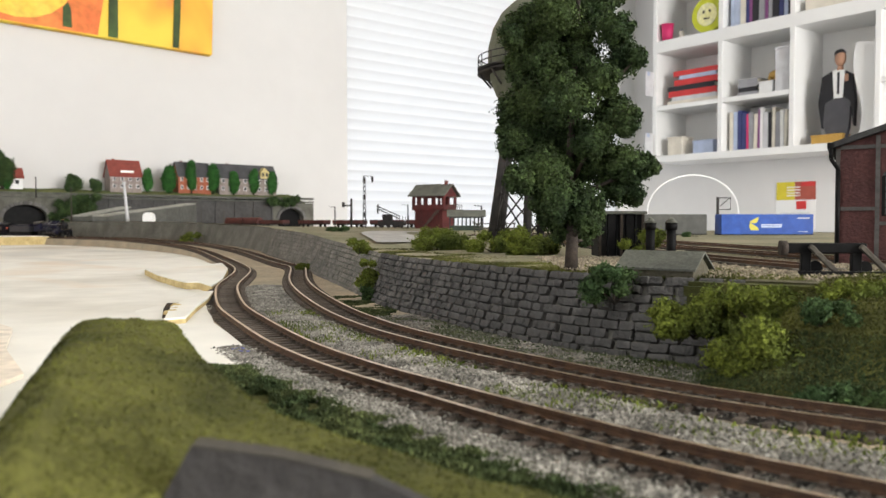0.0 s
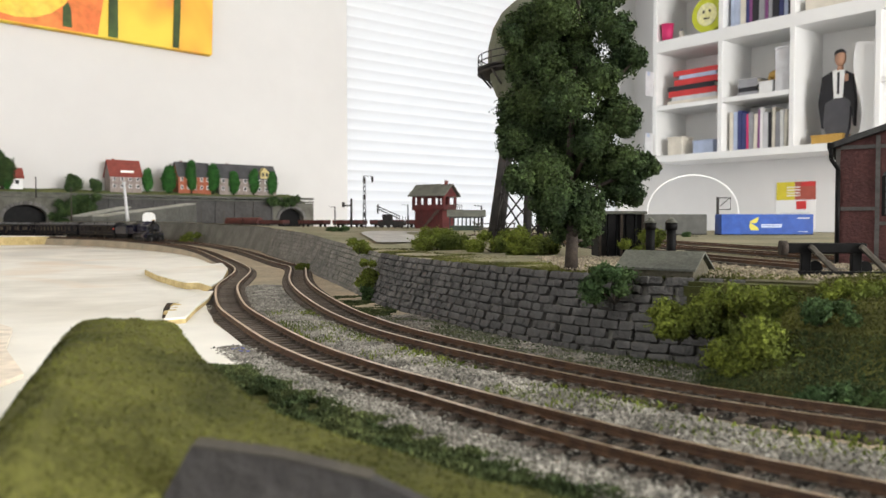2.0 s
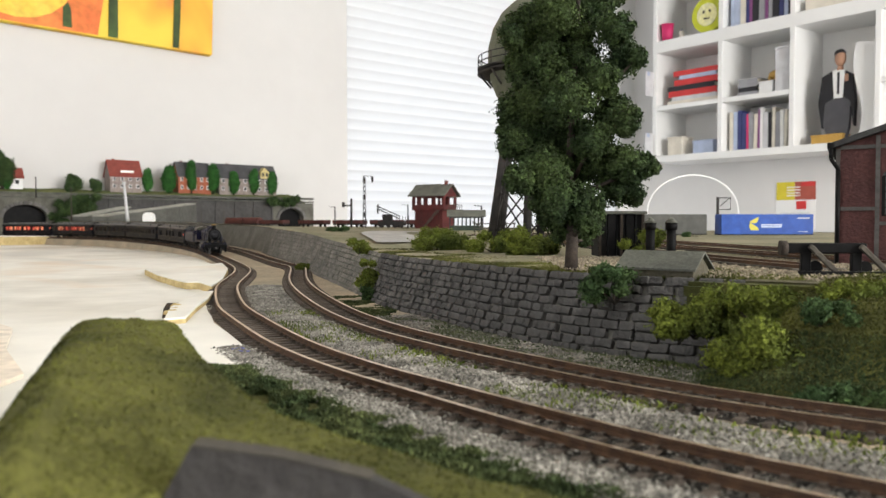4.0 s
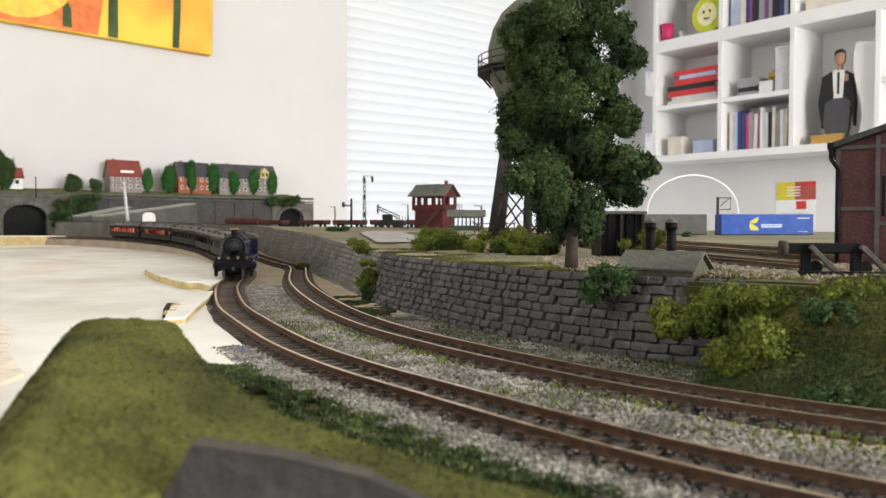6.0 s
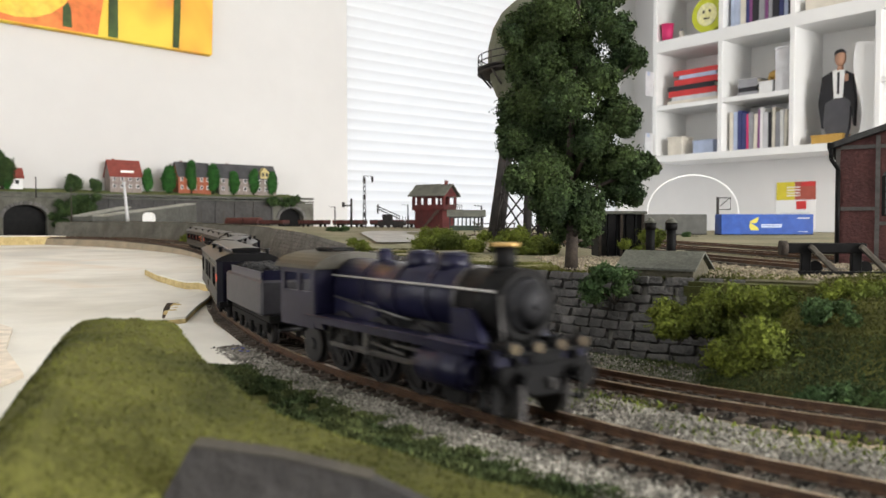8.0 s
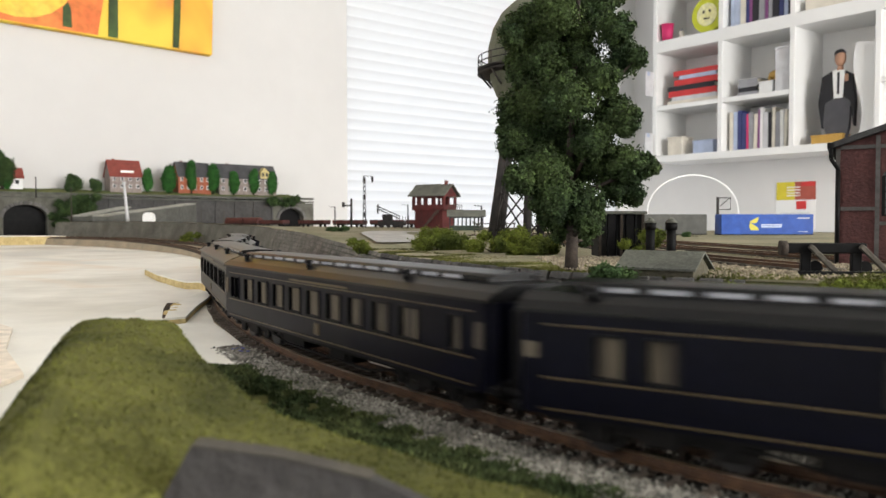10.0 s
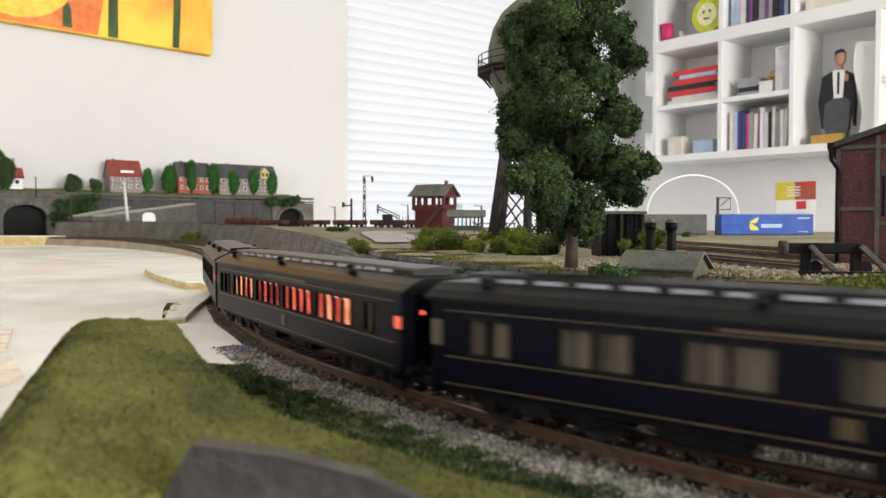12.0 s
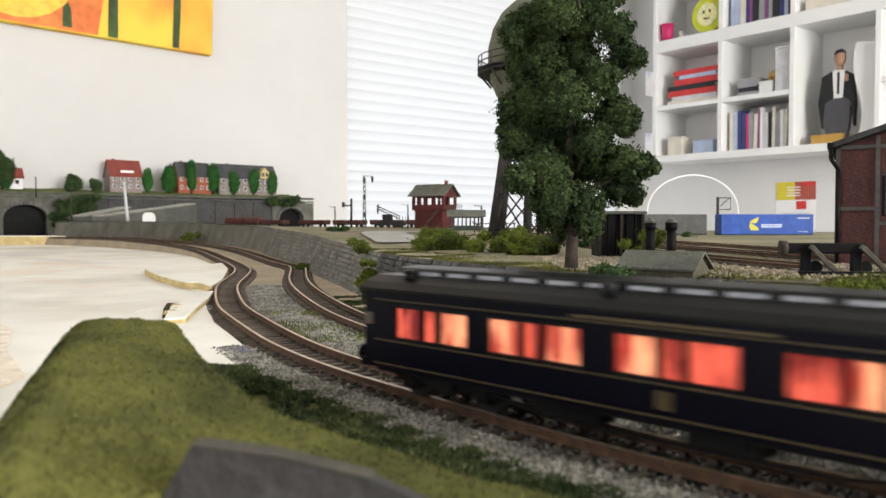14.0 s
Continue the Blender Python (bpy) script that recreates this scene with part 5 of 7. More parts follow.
add_box(bm, (W2 / 2 + 0.006, 0, 0.0755), (0.013, 0.034, 0.0012))
part("balcony", bm, M_TIMBER, sb)
bm = bmesh.new()
for s in (-0.004, 0.004):
    add_box(bm, (0, 0, 0), (0.062, 0.0012, 0.0018), Matrix.Translation((0.012, -D2 / 2 - 0.006 + s, 0.0225)) @ Matrix.Rotation(radians(-46), 4, "Y"))
for k in range(12):
    add_box(bm, (-0.0095 + 0.0040 * k, -D2 / 2 - 0.006, 0.0415 - (0.0415 - 0.002) * (1 - k / 11)), (0.003, 0.009, 0.0008))
part("stairs", bm, M_TIMBER, sb)
# glazed waiting shelter
ws = empty("waiting_shelter", Matrix.Translation((0.047, 1.60, 0.0422)), "dark green glazed waiting shelter with a grey roof", "shelter")
box_part("plinth", (0, 0, 0.005), (0.068, 0.028, 0.010), mat("dark_green_boards", (0.03, 0.045, 0.03), (0.02, 0.03, 0.022), 60, 0.7), ws)
box_part("head_beam", (0, 0, 0.0265), (0.068, 0.028, 0.003), M_DARK, ws)
for k in range(9):
    for s in (-1, 1):
        box_part("mullion", (-0.033 + 0.00825 * k, s * 0.0132, 0.0175), (0.0020, 0.0016, 0.015), M_DARK, ws)
for s in (-1, 1):
    bm = bmesh.new()
    add_prism(bm, [(s * 0.018, 0.0272), (0, 0.0400), (0, 0.0415), (s * 0.018, 0.0290)], -0.039, 0.039, "x")
    part("roof", bm, M_SLATE, ws)
# timber ramp and rails beside the tower
ramp = empty("timber_fence", Matrix.Translation((0.082, 1.30, 0.0405)), "grey timber post and rail fence", "fence")
for k in range(6):
    box_part("post", (-0.03 + 0.013 * k, 0, 0.009), (0.0018, 0.0018, 0.018), M_TIMBER, ramp)
for z in (0.008, 0.016):
    box_part("fence_rail", (0.0025, -0.0014, z), (0.070, 0.0010, 0.0016), M_TIMBER, ramp)
bm = bmesh.new()
add_box(bm, (0, 0, 0), (0.034, 0.0014, 0.0022), Matrix.Translation((-0.02, -0.006, 0.009)) @ Matrix.Rotation(radians(38), 4, "Y"))
part("brace", bm, M_TIMBER, ramp)
trs = empty("loading_trestle", Matrix.Translation((0.115, 0.82, 0.038)), "low grey timber loading trestle", "trestle")
box_part("deck", (0.0, 0, 0.0060), (0.05, 0.014, 0.003), M_TIMBER, trs)
for x in (-0.022, 0.0, 0.022):
    box_part("leg", (x, 0, 0.0023), (0.002, 0.012, 0.0046), M_TIMBER, trs)
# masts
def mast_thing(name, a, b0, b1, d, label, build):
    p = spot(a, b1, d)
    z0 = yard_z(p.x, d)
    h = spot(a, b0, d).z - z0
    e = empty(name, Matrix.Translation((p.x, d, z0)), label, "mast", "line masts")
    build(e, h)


def lattice(e, h):
    for x in (-0.004, 0.004):
        for y in (-0.004, 0.004):
            cyl_part("chord", (x, y, 0), (x * 0.5, y * 0.5, h), 0.0008, M_IRON, e, seg=5)
    n = 12
    bm = bmesh.new()
    for k in range(n):
        z0, z1 = h * k / n, h * (k + 1) / n
        w0, w1 = 0.004 * (1 - 0.5 * k / n), 0.004 * (1 - 0.5 * (k + 1) / n)
        for y in (-1, 1):
            s = 1 if k % 2 else -1
            add_cyl(bm, (-s * w0, y * w0, z0), (s * w1, y * w1, z1), 0.0008, 0.0008, 5)
            add_cyl(bm, (y * w0, -s * w0, z0), (y * w1, s * w1, z1), 0.0008, 0.0008, 5)
        if k % 4 == 2:
            add_box(bm, (0, 0, z1), (0.007, 0.007, 0.012))
    part("lacing", bm, M_IRON, e)
    cyl_part("arm", (0, 0, h), (0.022, 0, h - 0.001), 0.0008, M_IRON, e, seg=5)
    cyl_part("lamp_head", (0.022, 0, h - 0.002), (0.022, 0, h - 0.018), 0.0032, M_IRON, e, 0.0022, seg=8)


def semaphore(e, h):
    cyl_part("pole", (0, 0, 0), (0, 0, h), 0.0035, M_IRON, e, 0.0026, seg=8)
    box_part("arm", (-0.011, 0, h * 0.76), (0.024, 0.002, 0.004), M_IRON, e)
    cyl_part("signal_lamp", (-0.022, 0, h * 0.70), (-0.022, 0, h * 0.88), 0.004, M_IRON, e, seg=8)


def plain_pole(e, h):
    cyl_part("pole", (0, 0, 0), (0, 0, h), 0.0022, M_IRON, e, 0.0015, seg=8)
    cyl_part("arm", (0, 0, h * 0.97), (-0.016, 0, h), 0.0007, M_IRON, e, seg=5)


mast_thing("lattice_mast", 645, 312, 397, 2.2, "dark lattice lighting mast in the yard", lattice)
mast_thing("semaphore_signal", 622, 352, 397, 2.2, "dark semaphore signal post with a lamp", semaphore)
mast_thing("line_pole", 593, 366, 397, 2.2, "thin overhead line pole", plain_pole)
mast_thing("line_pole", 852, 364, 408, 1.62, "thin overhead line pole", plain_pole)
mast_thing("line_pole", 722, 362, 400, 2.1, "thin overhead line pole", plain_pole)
# breakdown crane and wagons standing at the far side
crane = empty("yard_crane", Matrix.Translation((-0.135, 2.1, 0.044)), "dark railway crane with a folded lattice jib", "crane")
box_part("carriage", (0, 0, 0.012), (0.075, 0.03, 0.012), M_IRON, crane)
box_part("cabin", (-0.012, 0, 0.027), (0.026, 0.026, 0.018), M_IRON, crane)
for x in (-0.026, -0.009, 0.009, 0.026):
    cyl_part("wheel", (x, -0.010, 0.005), (x, -0.0125, 0.005), 0.005, M_IRON, crane)
for o in (0, 0.007):
    cyl_part("jib", (0.02, 0, 0.024 + o), (-0.038, 0, 0.050 + o), 0.0014, M_IRON, crane, seg=6)
cyl_part("jib_head", (-0.038, 0, 0.038), (-0.038, 0, 0.062), 0.0022, M_IRON, crane, seg=6)
for k in range(5):
    cyl_part("stanchion", (0.012 + 0.008 * k, 0, 0.018), (0.012 + 0.008 * k, 0, 0.032), 0.0008, M_IRON, crane, seg=5)


def open_wagon(x, y, ln, rot, kind):
    e = empty("goods_wagon", Matrix.Translation((x, y, yard_z(x, y))) @ Matrix.Rotation(rot, 4, "Z"),
              "brown covered goods wagon in the yard" if kind else "low brown open goods wagon in the yard", "wagon", "goods wagons")
    box_part("underframe", (0, 0, 0.009), (ln, 0.024, 0.004), M_IRON, e)
    if kind:
        bm = bmesh.new()
        add_prism(bm, [(-0.015, 0.011)] + [(0.015 * math.cos(a) * -1, 0.018 + 0.014 * math.sin(a)) for a in [math.pi * k / 10 for k in range(11)]] + [(0.015, 0.011)], -ln / 2, ln / 2, "x")
        part("barrel_body", bm, M_WAGON, e)
    else:
        bm = bmesh.new()
        for s in (-1, 1):
            add_box(bm, (0, s * 0.0145, 0.0165), (ln, 0.001, 0.011))
            add_box(bm, (s * (ln / 2 - 0.0005), 0, 0.0165), (0.001, 0.028, 0.011))
            for k in range(9):
                add_box(bm, (-ln / 2 + ln * (k + 0.5) / 9, s * 0.0154, 0.0165), (0.0014, 0.0008, 0.011))
        add_box(bm, (0, 0, 0.0118), (ln - 0.002, 0.028, 0.0012))
        part("open_body", bm, M_WAGON, e)
    for q in (-1, 1):
        for s in (-1, 1):
            cyl_part("wheel", (q * ln * 0.33, s * 0.0085, 0.0052), (q * ln * 0.33, s * 0.0108, 0.0052), 0.0052, M_BLACK, e, seg=14)


for x, y, ln, k in ((-0.74, 2.84, 0.10, 1), (-0.66, 2.76, 0.07, 1), (-0.56, 2.62, 0.12, 0), (-0.41, 2.52, 0.12, 0), (-0.285, 2.42, 0.12, 0), (-0.165, 2.33, 0.11, 0), (-0.06, 2.24, 0.09, 0)):
    open_wagon(x, y, ln, radians(-38), k)
# grey road through the yard grass
bm = bmesh.new()
pl = [(-0.034, 0.78), (-0.05, 0.9), (-0.08, 1.08), (-0.09, 1.25), (-0.05, 1.42)]
c = spline(pl, 0.02)
rings = []
for p, t in zip(c, tangents(c)):
    r = Vector((t.y, -t.x, 0)) * 0.032
    rings.append([bm.verts.new((q.x, q.y, yard_z(q.x, q.y) + 0.0016 + (wall_top(q.y) - yard_z(q.x, q.y)) * max(0, 1 + side_of(WALLC, WT, q.x, q.y) / 0.25))) for q in (p - r, p, p + r)])
for a, b in zip(rings, rings[1:]):
    for i in range(2):
        bm.faces.new((a[i], a[i + 1], b[i + 1], b[i]))
tagged(part("yard_road", bm, mat("pale_grey_road", (0.44, 0.43, 0.41), (0.36, 0.35, 0.33), 30, 0.9, 0.4)), "pale grey road across the yard", "road", kind="structure")
# ---- village on the tunnel hill along the wall ----
HZ = 0.172
FRONT = 0.10


def hill_pose(t, out, z):
    return Matrix.Translation(on_wall(t, out, z)) @ Matrix.Rotation(ANG2, 4, "Z")


def tunnel_t(a, out=FRONT):
    """Place along the wall of a bearing, at that distance out of the wall."""
    h = (a - 784) / 1400
    o = WQ + N2 * out
    return (h * o.y - o.x) / (A2.x - h * A2.y)


T0, T1 = -1.6, tunnel_t(555)
TL, TR = tunnel_t(46), tunnel_t(516)
hill = empty("tunnel_hill", hill_pose(0, FRONT, 0), "dark grey stone hill front with two tunnel mouths", "hill")
bm = bmesh.new()


def arch_front(bm, t0, t1, tc, half, spring, top, crown, base):
    """A front slab with one arched opening through it."""
    th = 0.03
    arc = [(tc - half * math.cos(math.pi * k / 14), spring + (crown - spring) * math.sin(math.pi * k / 14)) for k in range(15)]
    add_prism(bm, [(t0, base), (tc - half, base), (tc - half, spring), (tc - half, top), (t0, top)], 0, th, "y")
    add_prism(bm, [(tc + half, base), (t1, base), (t1, top), (tc + half, top), (tc + half, spring)], 0, th, "y")
    for a, b in zip(arc, arc[1:]):
        add_prism(bm, [a, b, (b[0], top), (a[0], top)], 0, th, "y")


TM = (TL + TR) / 2
arch_front(bm, T0, TM - 0.30, TL, 0.066, 0.075, HZ - 0.02, 0.118, 0.0)
part("tunnel_front", bm, M_FARWALL, hill)
bm = bmesh.new()
arch_front(bm, TR - 0.085, T1, TR, 0.055, 0.075, HZ - 0.035, 0.116, 0.0)
part("tunnel_front", bm, M_FARWALL, hill)
bm = bmesh.new()
for k in range(9):
    t0 = TM - 0.30 + (TR - 0.085 - TM + 0.30) * k / 9
    w = (TR - 0.085 - TM + 0.30) / 9
    add_box(bm, (t0 + w / 2, 0.02, 0.07), (w - 0.002, 0.03, 0.14))
    add_box(bm, (t0 + w, 0.004, 0.062), (0.006, 0.01, 0.124))
part("retaining_panels", bm, mat("blue_grey_concrete", (0.082, 0.08, 0.078), (0.062, 0.06, 0.059), 14, 0.9, 0.5), hill)
# a solid black block behind each arch paints in the tunnel's shade
for tc in (TL, TR):
    bm = bmesh.new()
    add_box(bm, (tc, 0.064, 0.07), (0.16, 0.06, 0.14))
    part("tunnel_lining", bm, M_BLACK, hill)
    bm = bmesh.new()
    h, c, s0 = (0.066, 0.118, 0.075) if tc == TL else (0.055, 0.116, 0.075)
    for k in range(15):
        a = math.pi * (k + 0.5) / 15
        add_box(bm, (0, 0, 0), (0.010, 0.005, 0.012), Matrix.Translation((tc - (h + 0.005) * math.cos(a), -0.0015, s0 + (c - s0 + 0.005) * math.sin(a))) @ Matrix.Rotation(a - math.pi / 2, 4, "Y"), 0.0008)
    part("arch_ring", bm, mat("grey_arch_stone", (0.15, 0.145, 0.14), (0.12, 0.115, 0.11), 60, 0.9, 0.5, island=True, rand=0.2), hill)
bm = bmesh.new()
for z, w in ((HZ - 0.017, 0.008), (0.142, 0.005)):
    add_box(bm, ((T0 + T1) / 2, 0.01, z), (T1 - T0, 0.026, w))
part("coping", bm, M_SLATE, hill)
# hill top, gently uneven
verts, faces = [], []
NT = 90
for i in range(NT + 1):
    t = T0 + (T1 - T0) * i / NT
    fall = smooth(T1 - 0.10, T1 + 0.02, t)
    for j, (o, z) in enumerate(((FRONT - 0.005, -0.016), (FRONT - 0.02, -0.004), (FRONT - 0.04, 0.0), (0.004, 0.002))):
        p = on_wall(t, o, HZ + z - 0.045 * fall + 0.005 * noise.noise(Vector((t * 9, j, 0))))
        verts.append(tuple(p))
for i in range(NT):
    for j in range(3):
        faces.append((i * 4 + j, (i + 1) * 4 + j, (i + 1) * 4 + j + 1, i * 4 + j + 1))
tagged(mesh_from("hill_ground", verts, faces, mat("hill_grass", (0.085, 0.105, 0.035), (0.13, 0.135, 0.05), 12, 0.95, 0.8, fine=20), True),
       "olive green grass along the hill top", "ground", kind="structure")
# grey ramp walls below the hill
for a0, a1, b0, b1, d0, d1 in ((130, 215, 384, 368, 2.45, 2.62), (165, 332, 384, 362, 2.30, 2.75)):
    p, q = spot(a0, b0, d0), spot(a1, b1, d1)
    bm = bmesh.new()
    v = [bm.verts.new(x) for x in ((p.x, p.y, 0.03), (q.x, q.y, 0.03), tuple(q), tuple(p))]
    w = [bm.verts.new((x.co.x + 0.02, x.co.y + 0.035, x.co.z)) for x in v]
    bm.faces.new(v)
    bm.faces.new(w[::-1])
    for i in range(4):
        bm.faces.new((v[i], v[(i + 1) % 4], w[(i + 1) % 4], w[i]))
    r = empty("ramp_wall", Matrix(), "grey concrete ramp wall rising to the hill", "wall", "ramp walls")
    part("wall_body", bm, mat("grey_concrete", (0.13, 0.13, 0.118), (0.10, 0.10, 0.09), 14, 0.9, 0.5), r)
    bm = bmesh.new()
    v = [bm.verts.new(x) for x in ((p.x, p.y - 0.004, p.z + 0.0005), (q.x, q.y - 0.004, q.z + 0.0005), (q.x + 0.02, q.y + 0.035, q.z + 0.0005), (p.x + 0.02, p.y + 0.035, p.z + 0.0005))]
    w = [bm.verts.new((x.co.x, x.co.y, x.co.z + 0.004)) for x in v]
    bm.faces.new(v)
    bm.faces.new(w[::-1])
    for i in range(4):
        bm.faces.new((v[i], v[(i + 1) % 4], w[(i + 1) % 4], w[i]))
    part("ramp_coping", bm, mat("pale_concrete", (0.32, 0.32, 0.28), (0.27, 0.27, 0.24), 20, 0.9), r)


def house(a, w, dp, h, roof_h, wall_m, roof_m, label, dormer=None, rows=2, cols=4):
    t = tunnel_t(a, 0.048)
    e = empty("house", hill_pose(t, 0.048, HZ + 0.001), label, "house", "village houses")
    bm = bmesh.new()
    add_box(bm, (0, 0, h / 2 - 0.004), (w, dp, h + 0.008))
    add_prism(bm, [(-dp / 2, h), (dp / 2, h), (0, h + roof_h)], -w / 2, w / 2, "x")
    part("wall", bm, wall_m, e)
    for s in (-1, 1):
        bm = bmesh.new()
        sl = roof_h / (dp / 2)
        add_prism(bm, [(s * (dp / 2 + 0.004), h - 0.004 * sl), (0, h + roof_h), (0, h + roof_h + 0.003), (s * (dp / 2 + 0.004), h - 0.004 * sl + 0.003)], -w / 2 - 0.004, w / 2 + 0.004, "x")
        part("roof", bm, roof_m, e)
    for r in range(rows):
        for k in range(cols):
            x = -w / 2 + w * (k + 0.5) / cols
            z = h * (r + 0.55) / rows
            wn_ = box_part("window", (x, -dp / 2 - 0.0006, z), (w / cols * 0.42, 0.0016, h / rows * 0.5), M_WHITE, e)
            box_part("pane", (x, -dp / 2 - 0.0018, z), (w / cols * 0.30, 0.0012, h / rows * 0.38), M_DARK, wn_)
    box_part("chimney", (-w * 0.3, 0.004, h + roof_h), (0.007, 0.007, 0.014), M_BRICKRED, e)
    if dormer:
        x, dw, m = dormer
        bm = bmesh.new()
        add_prism(bm, [(x - dw / 2, h - 0.004), (x + dw / 2, h - 0.004), (x + dw / 2, h + roof_h * 0.5), (x, h + roof_h * 0.85), (x - dw / 2, h + roof_h * 0.5)], -dp / 2 - 0.003, 0, "y")
        dm = part("dormer", bm, m, e)
        for o in (-0.22, 0.22):
            box_part("window", (x + o * dw, -dp / 2 - 0.0038, h + roof_h * 0.3), (dw * 0.22, 0.0016, roof_h * 0.3), M_DARK, dm)
    return e


M_REDROOF = mat("red_roof_tile", (0.27, 0.065, 0.05), (0.20, 0.05, 0.04), 30, 0.8, 0.5)
M_STONEW = mat("pale_stone_wall", (0.33, 0.28, 0.25), (0.24, 0.20, 0.19), 60, 0.9, 0.4)
M_ORBRICK = mat("orange_brick_wall", (0.42, 0.13, 0.07), (0.30, 0.10, 0.06), 60, 0.9, 0.4)
M_DROOF = mat("charcoal_slate_roof", (0.085, 0.085, 0.09), (0.06, 0.06, 0.065), 40, 0.85, 0.4)
M_CREAMW = mat("cream_yellow_wall", (0.62, 0.52, 0.24), (0.52, 0.42, 0.2), 30, 0.9)
red_house = house(219, 0.108, 0.072, 0.052, 0.054, M_STONEW, M_REDROOF, "pale stone house with a red tiled roof")
box_part("dormer", (0.006, -0.022, 0.066), (0.046, 0.018, 0.008), M_WHITE, red_house)
house(340, 0.125, 0.07, 0.060, 0.050, M_ORBRICK, M_DROOF, "orange brick house with a charcoal slate roof", None, 2, 5)
house(434, 0.240, 0.07, 0.060, 0.050, M_STONEW, M_DROOF, "long stone house with charcoal roof and yellow gable", (0.068, 0.036, M_CREAMW), 2, 8)
house(18, 0.07, 0.06, 0.034, 0.030, M_WHITE, M_REDROOF, "small white house with a red roof", None, 1, 2)


def hill_tree(a, w, h, label, columnar, seed, out=0.085):
    t = tunnel_t(a, out)
    e = empty("tree", hill_pose(t, out, HZ - 0.006), label, "tree", "village trees")
    w, h = w * 1.08, h * 1.10
    r = random.Random(seed)
    cyl_part("trunk", (0, 0, 0), (0, 0, h * 0.5), w * 0.07, M_BARK, e, w * 0.04, 7)
    blobs = []
    n = 9 if columnar else 8
    for k in range(n):
        f = (k + 0.5) / n
        rad = w * (0.42 if columnar else 0.34) * (1 - 0.45 * abs(f - 0.45) * 1.6)
        blobs.append(((r.uniform(-1, 1) * w * (0.08 if columnar else 0.25), r.uniform(-1, 1) * w * 0.08, h * (0.18 + 0.74 * f)), rad, (1, 1, 1.15)))
    leaf_cloud("crown", blobs, 3.0e5, 0.0042, M_VGREEN if columnar else M_BUSH_D, seed, e, 0.8)


M_VGREEN = mat("bright_green_foliage", (0.045, 0.16, 0.03), (0.03, 0.11, 0.025), 50, 0.9, island=True, rand=0.35)
for k, (a, w, h, col) in enumerate([(263, 0.040, 0.078, 1), (300, 0.055, 0.088, 1), (340, 0.045, 0.115, 1), (378, 0.05, 0.105, 1), (414, 0.045, 0.080, 1), (449, 0.045, 0.092, 1),
                                    (482, 0.046, 0.084, 1), (5, 0.075, 0.115, 0), (132, 0.055, 0.045, 0), (170, 0.04, 0.036, 0), (14, 0.03, 0.05, 1)]):
    hill_tree(a, w, h, "bright green columnar tree on the hill" if col else "bushy dark green tree on the hill", col, 200 + k)
for k, (a, z, w, h) in enumerate([(500, 0.120, 0.06, 0.05), (520, 0.128, 0.045, 0.05), (112, 0.085, 0.10, 0.075), (150, 0.085, 0.09, 0.085), (96, 0.045, 0.08, 0.05), (126, 0.03, 0.07, 0.05), (480, 0.13, 0.05, 0.04)]):
    p = on_wall(tunnel_t(a), FRONT + 0.025, z)
    bush(p.x, p.y, p.z, w, 0.05, h, M_BUSH_D, "dark green shrub growing on the hill front", 300 + k, 7, 0.004, 2.6e5)
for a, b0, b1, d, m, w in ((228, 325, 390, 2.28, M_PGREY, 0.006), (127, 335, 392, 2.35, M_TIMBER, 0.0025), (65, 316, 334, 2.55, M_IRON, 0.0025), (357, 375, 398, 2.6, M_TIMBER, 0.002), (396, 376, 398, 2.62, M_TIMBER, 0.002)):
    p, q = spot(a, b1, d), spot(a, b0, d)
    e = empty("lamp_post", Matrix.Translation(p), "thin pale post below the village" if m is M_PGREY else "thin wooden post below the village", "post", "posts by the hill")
    cyl_part("pole", (0, 0, -0.03), (-0.012 if m is M_PGREY else 0, 0, q.z - p.z), w, m, e, w * 0.55, 8)
    cyl_part("pole_top", (-0.012 if m is M_PGREY else 0, 0, q.z - p.z), (-0.012 if m is M_PGREY else 0, 0, q.z - p.z + 0.004), w * 1.2, m, e, w * 0.8, 8)
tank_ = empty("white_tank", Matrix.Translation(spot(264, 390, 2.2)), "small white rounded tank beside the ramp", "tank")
bm = bmesh.new()
add_prism(bm, [(0.014 * math.cos(a) * (1 if k < 9 else 1), 0.008 + 0.014 * math.sin(a)) for k, a in enumerate([math.pi * k / 8 for k in range(9)])] + [(-0.014, -0.012), (0.014, -0.012)], -0.012, 0.012, "y")
part("shell", bm, M_WHITE, tank_)
box_part("tank_foot", (0, 0, -0.016), (0.024, 0.02, 0.012), M_PGREY, tank_)

# ---- loose foam and plaster on the bare board ----
def slab(name, pts, z0, z1, top_m, side_m, label):
    e = empty(name, Matrix(), label, "board", "loose layout boards")
    bm = bmesh.new()
    add_prism(bm, pts, z0, z1 - 0.0012, "z")
    part("foam_core", bm, side_m, e)
    bm = bmesh.new()
    add_prism(bm, pts, z1 - 0.0012, z1, "z")
    part("top_skin", bm, top_m, e)


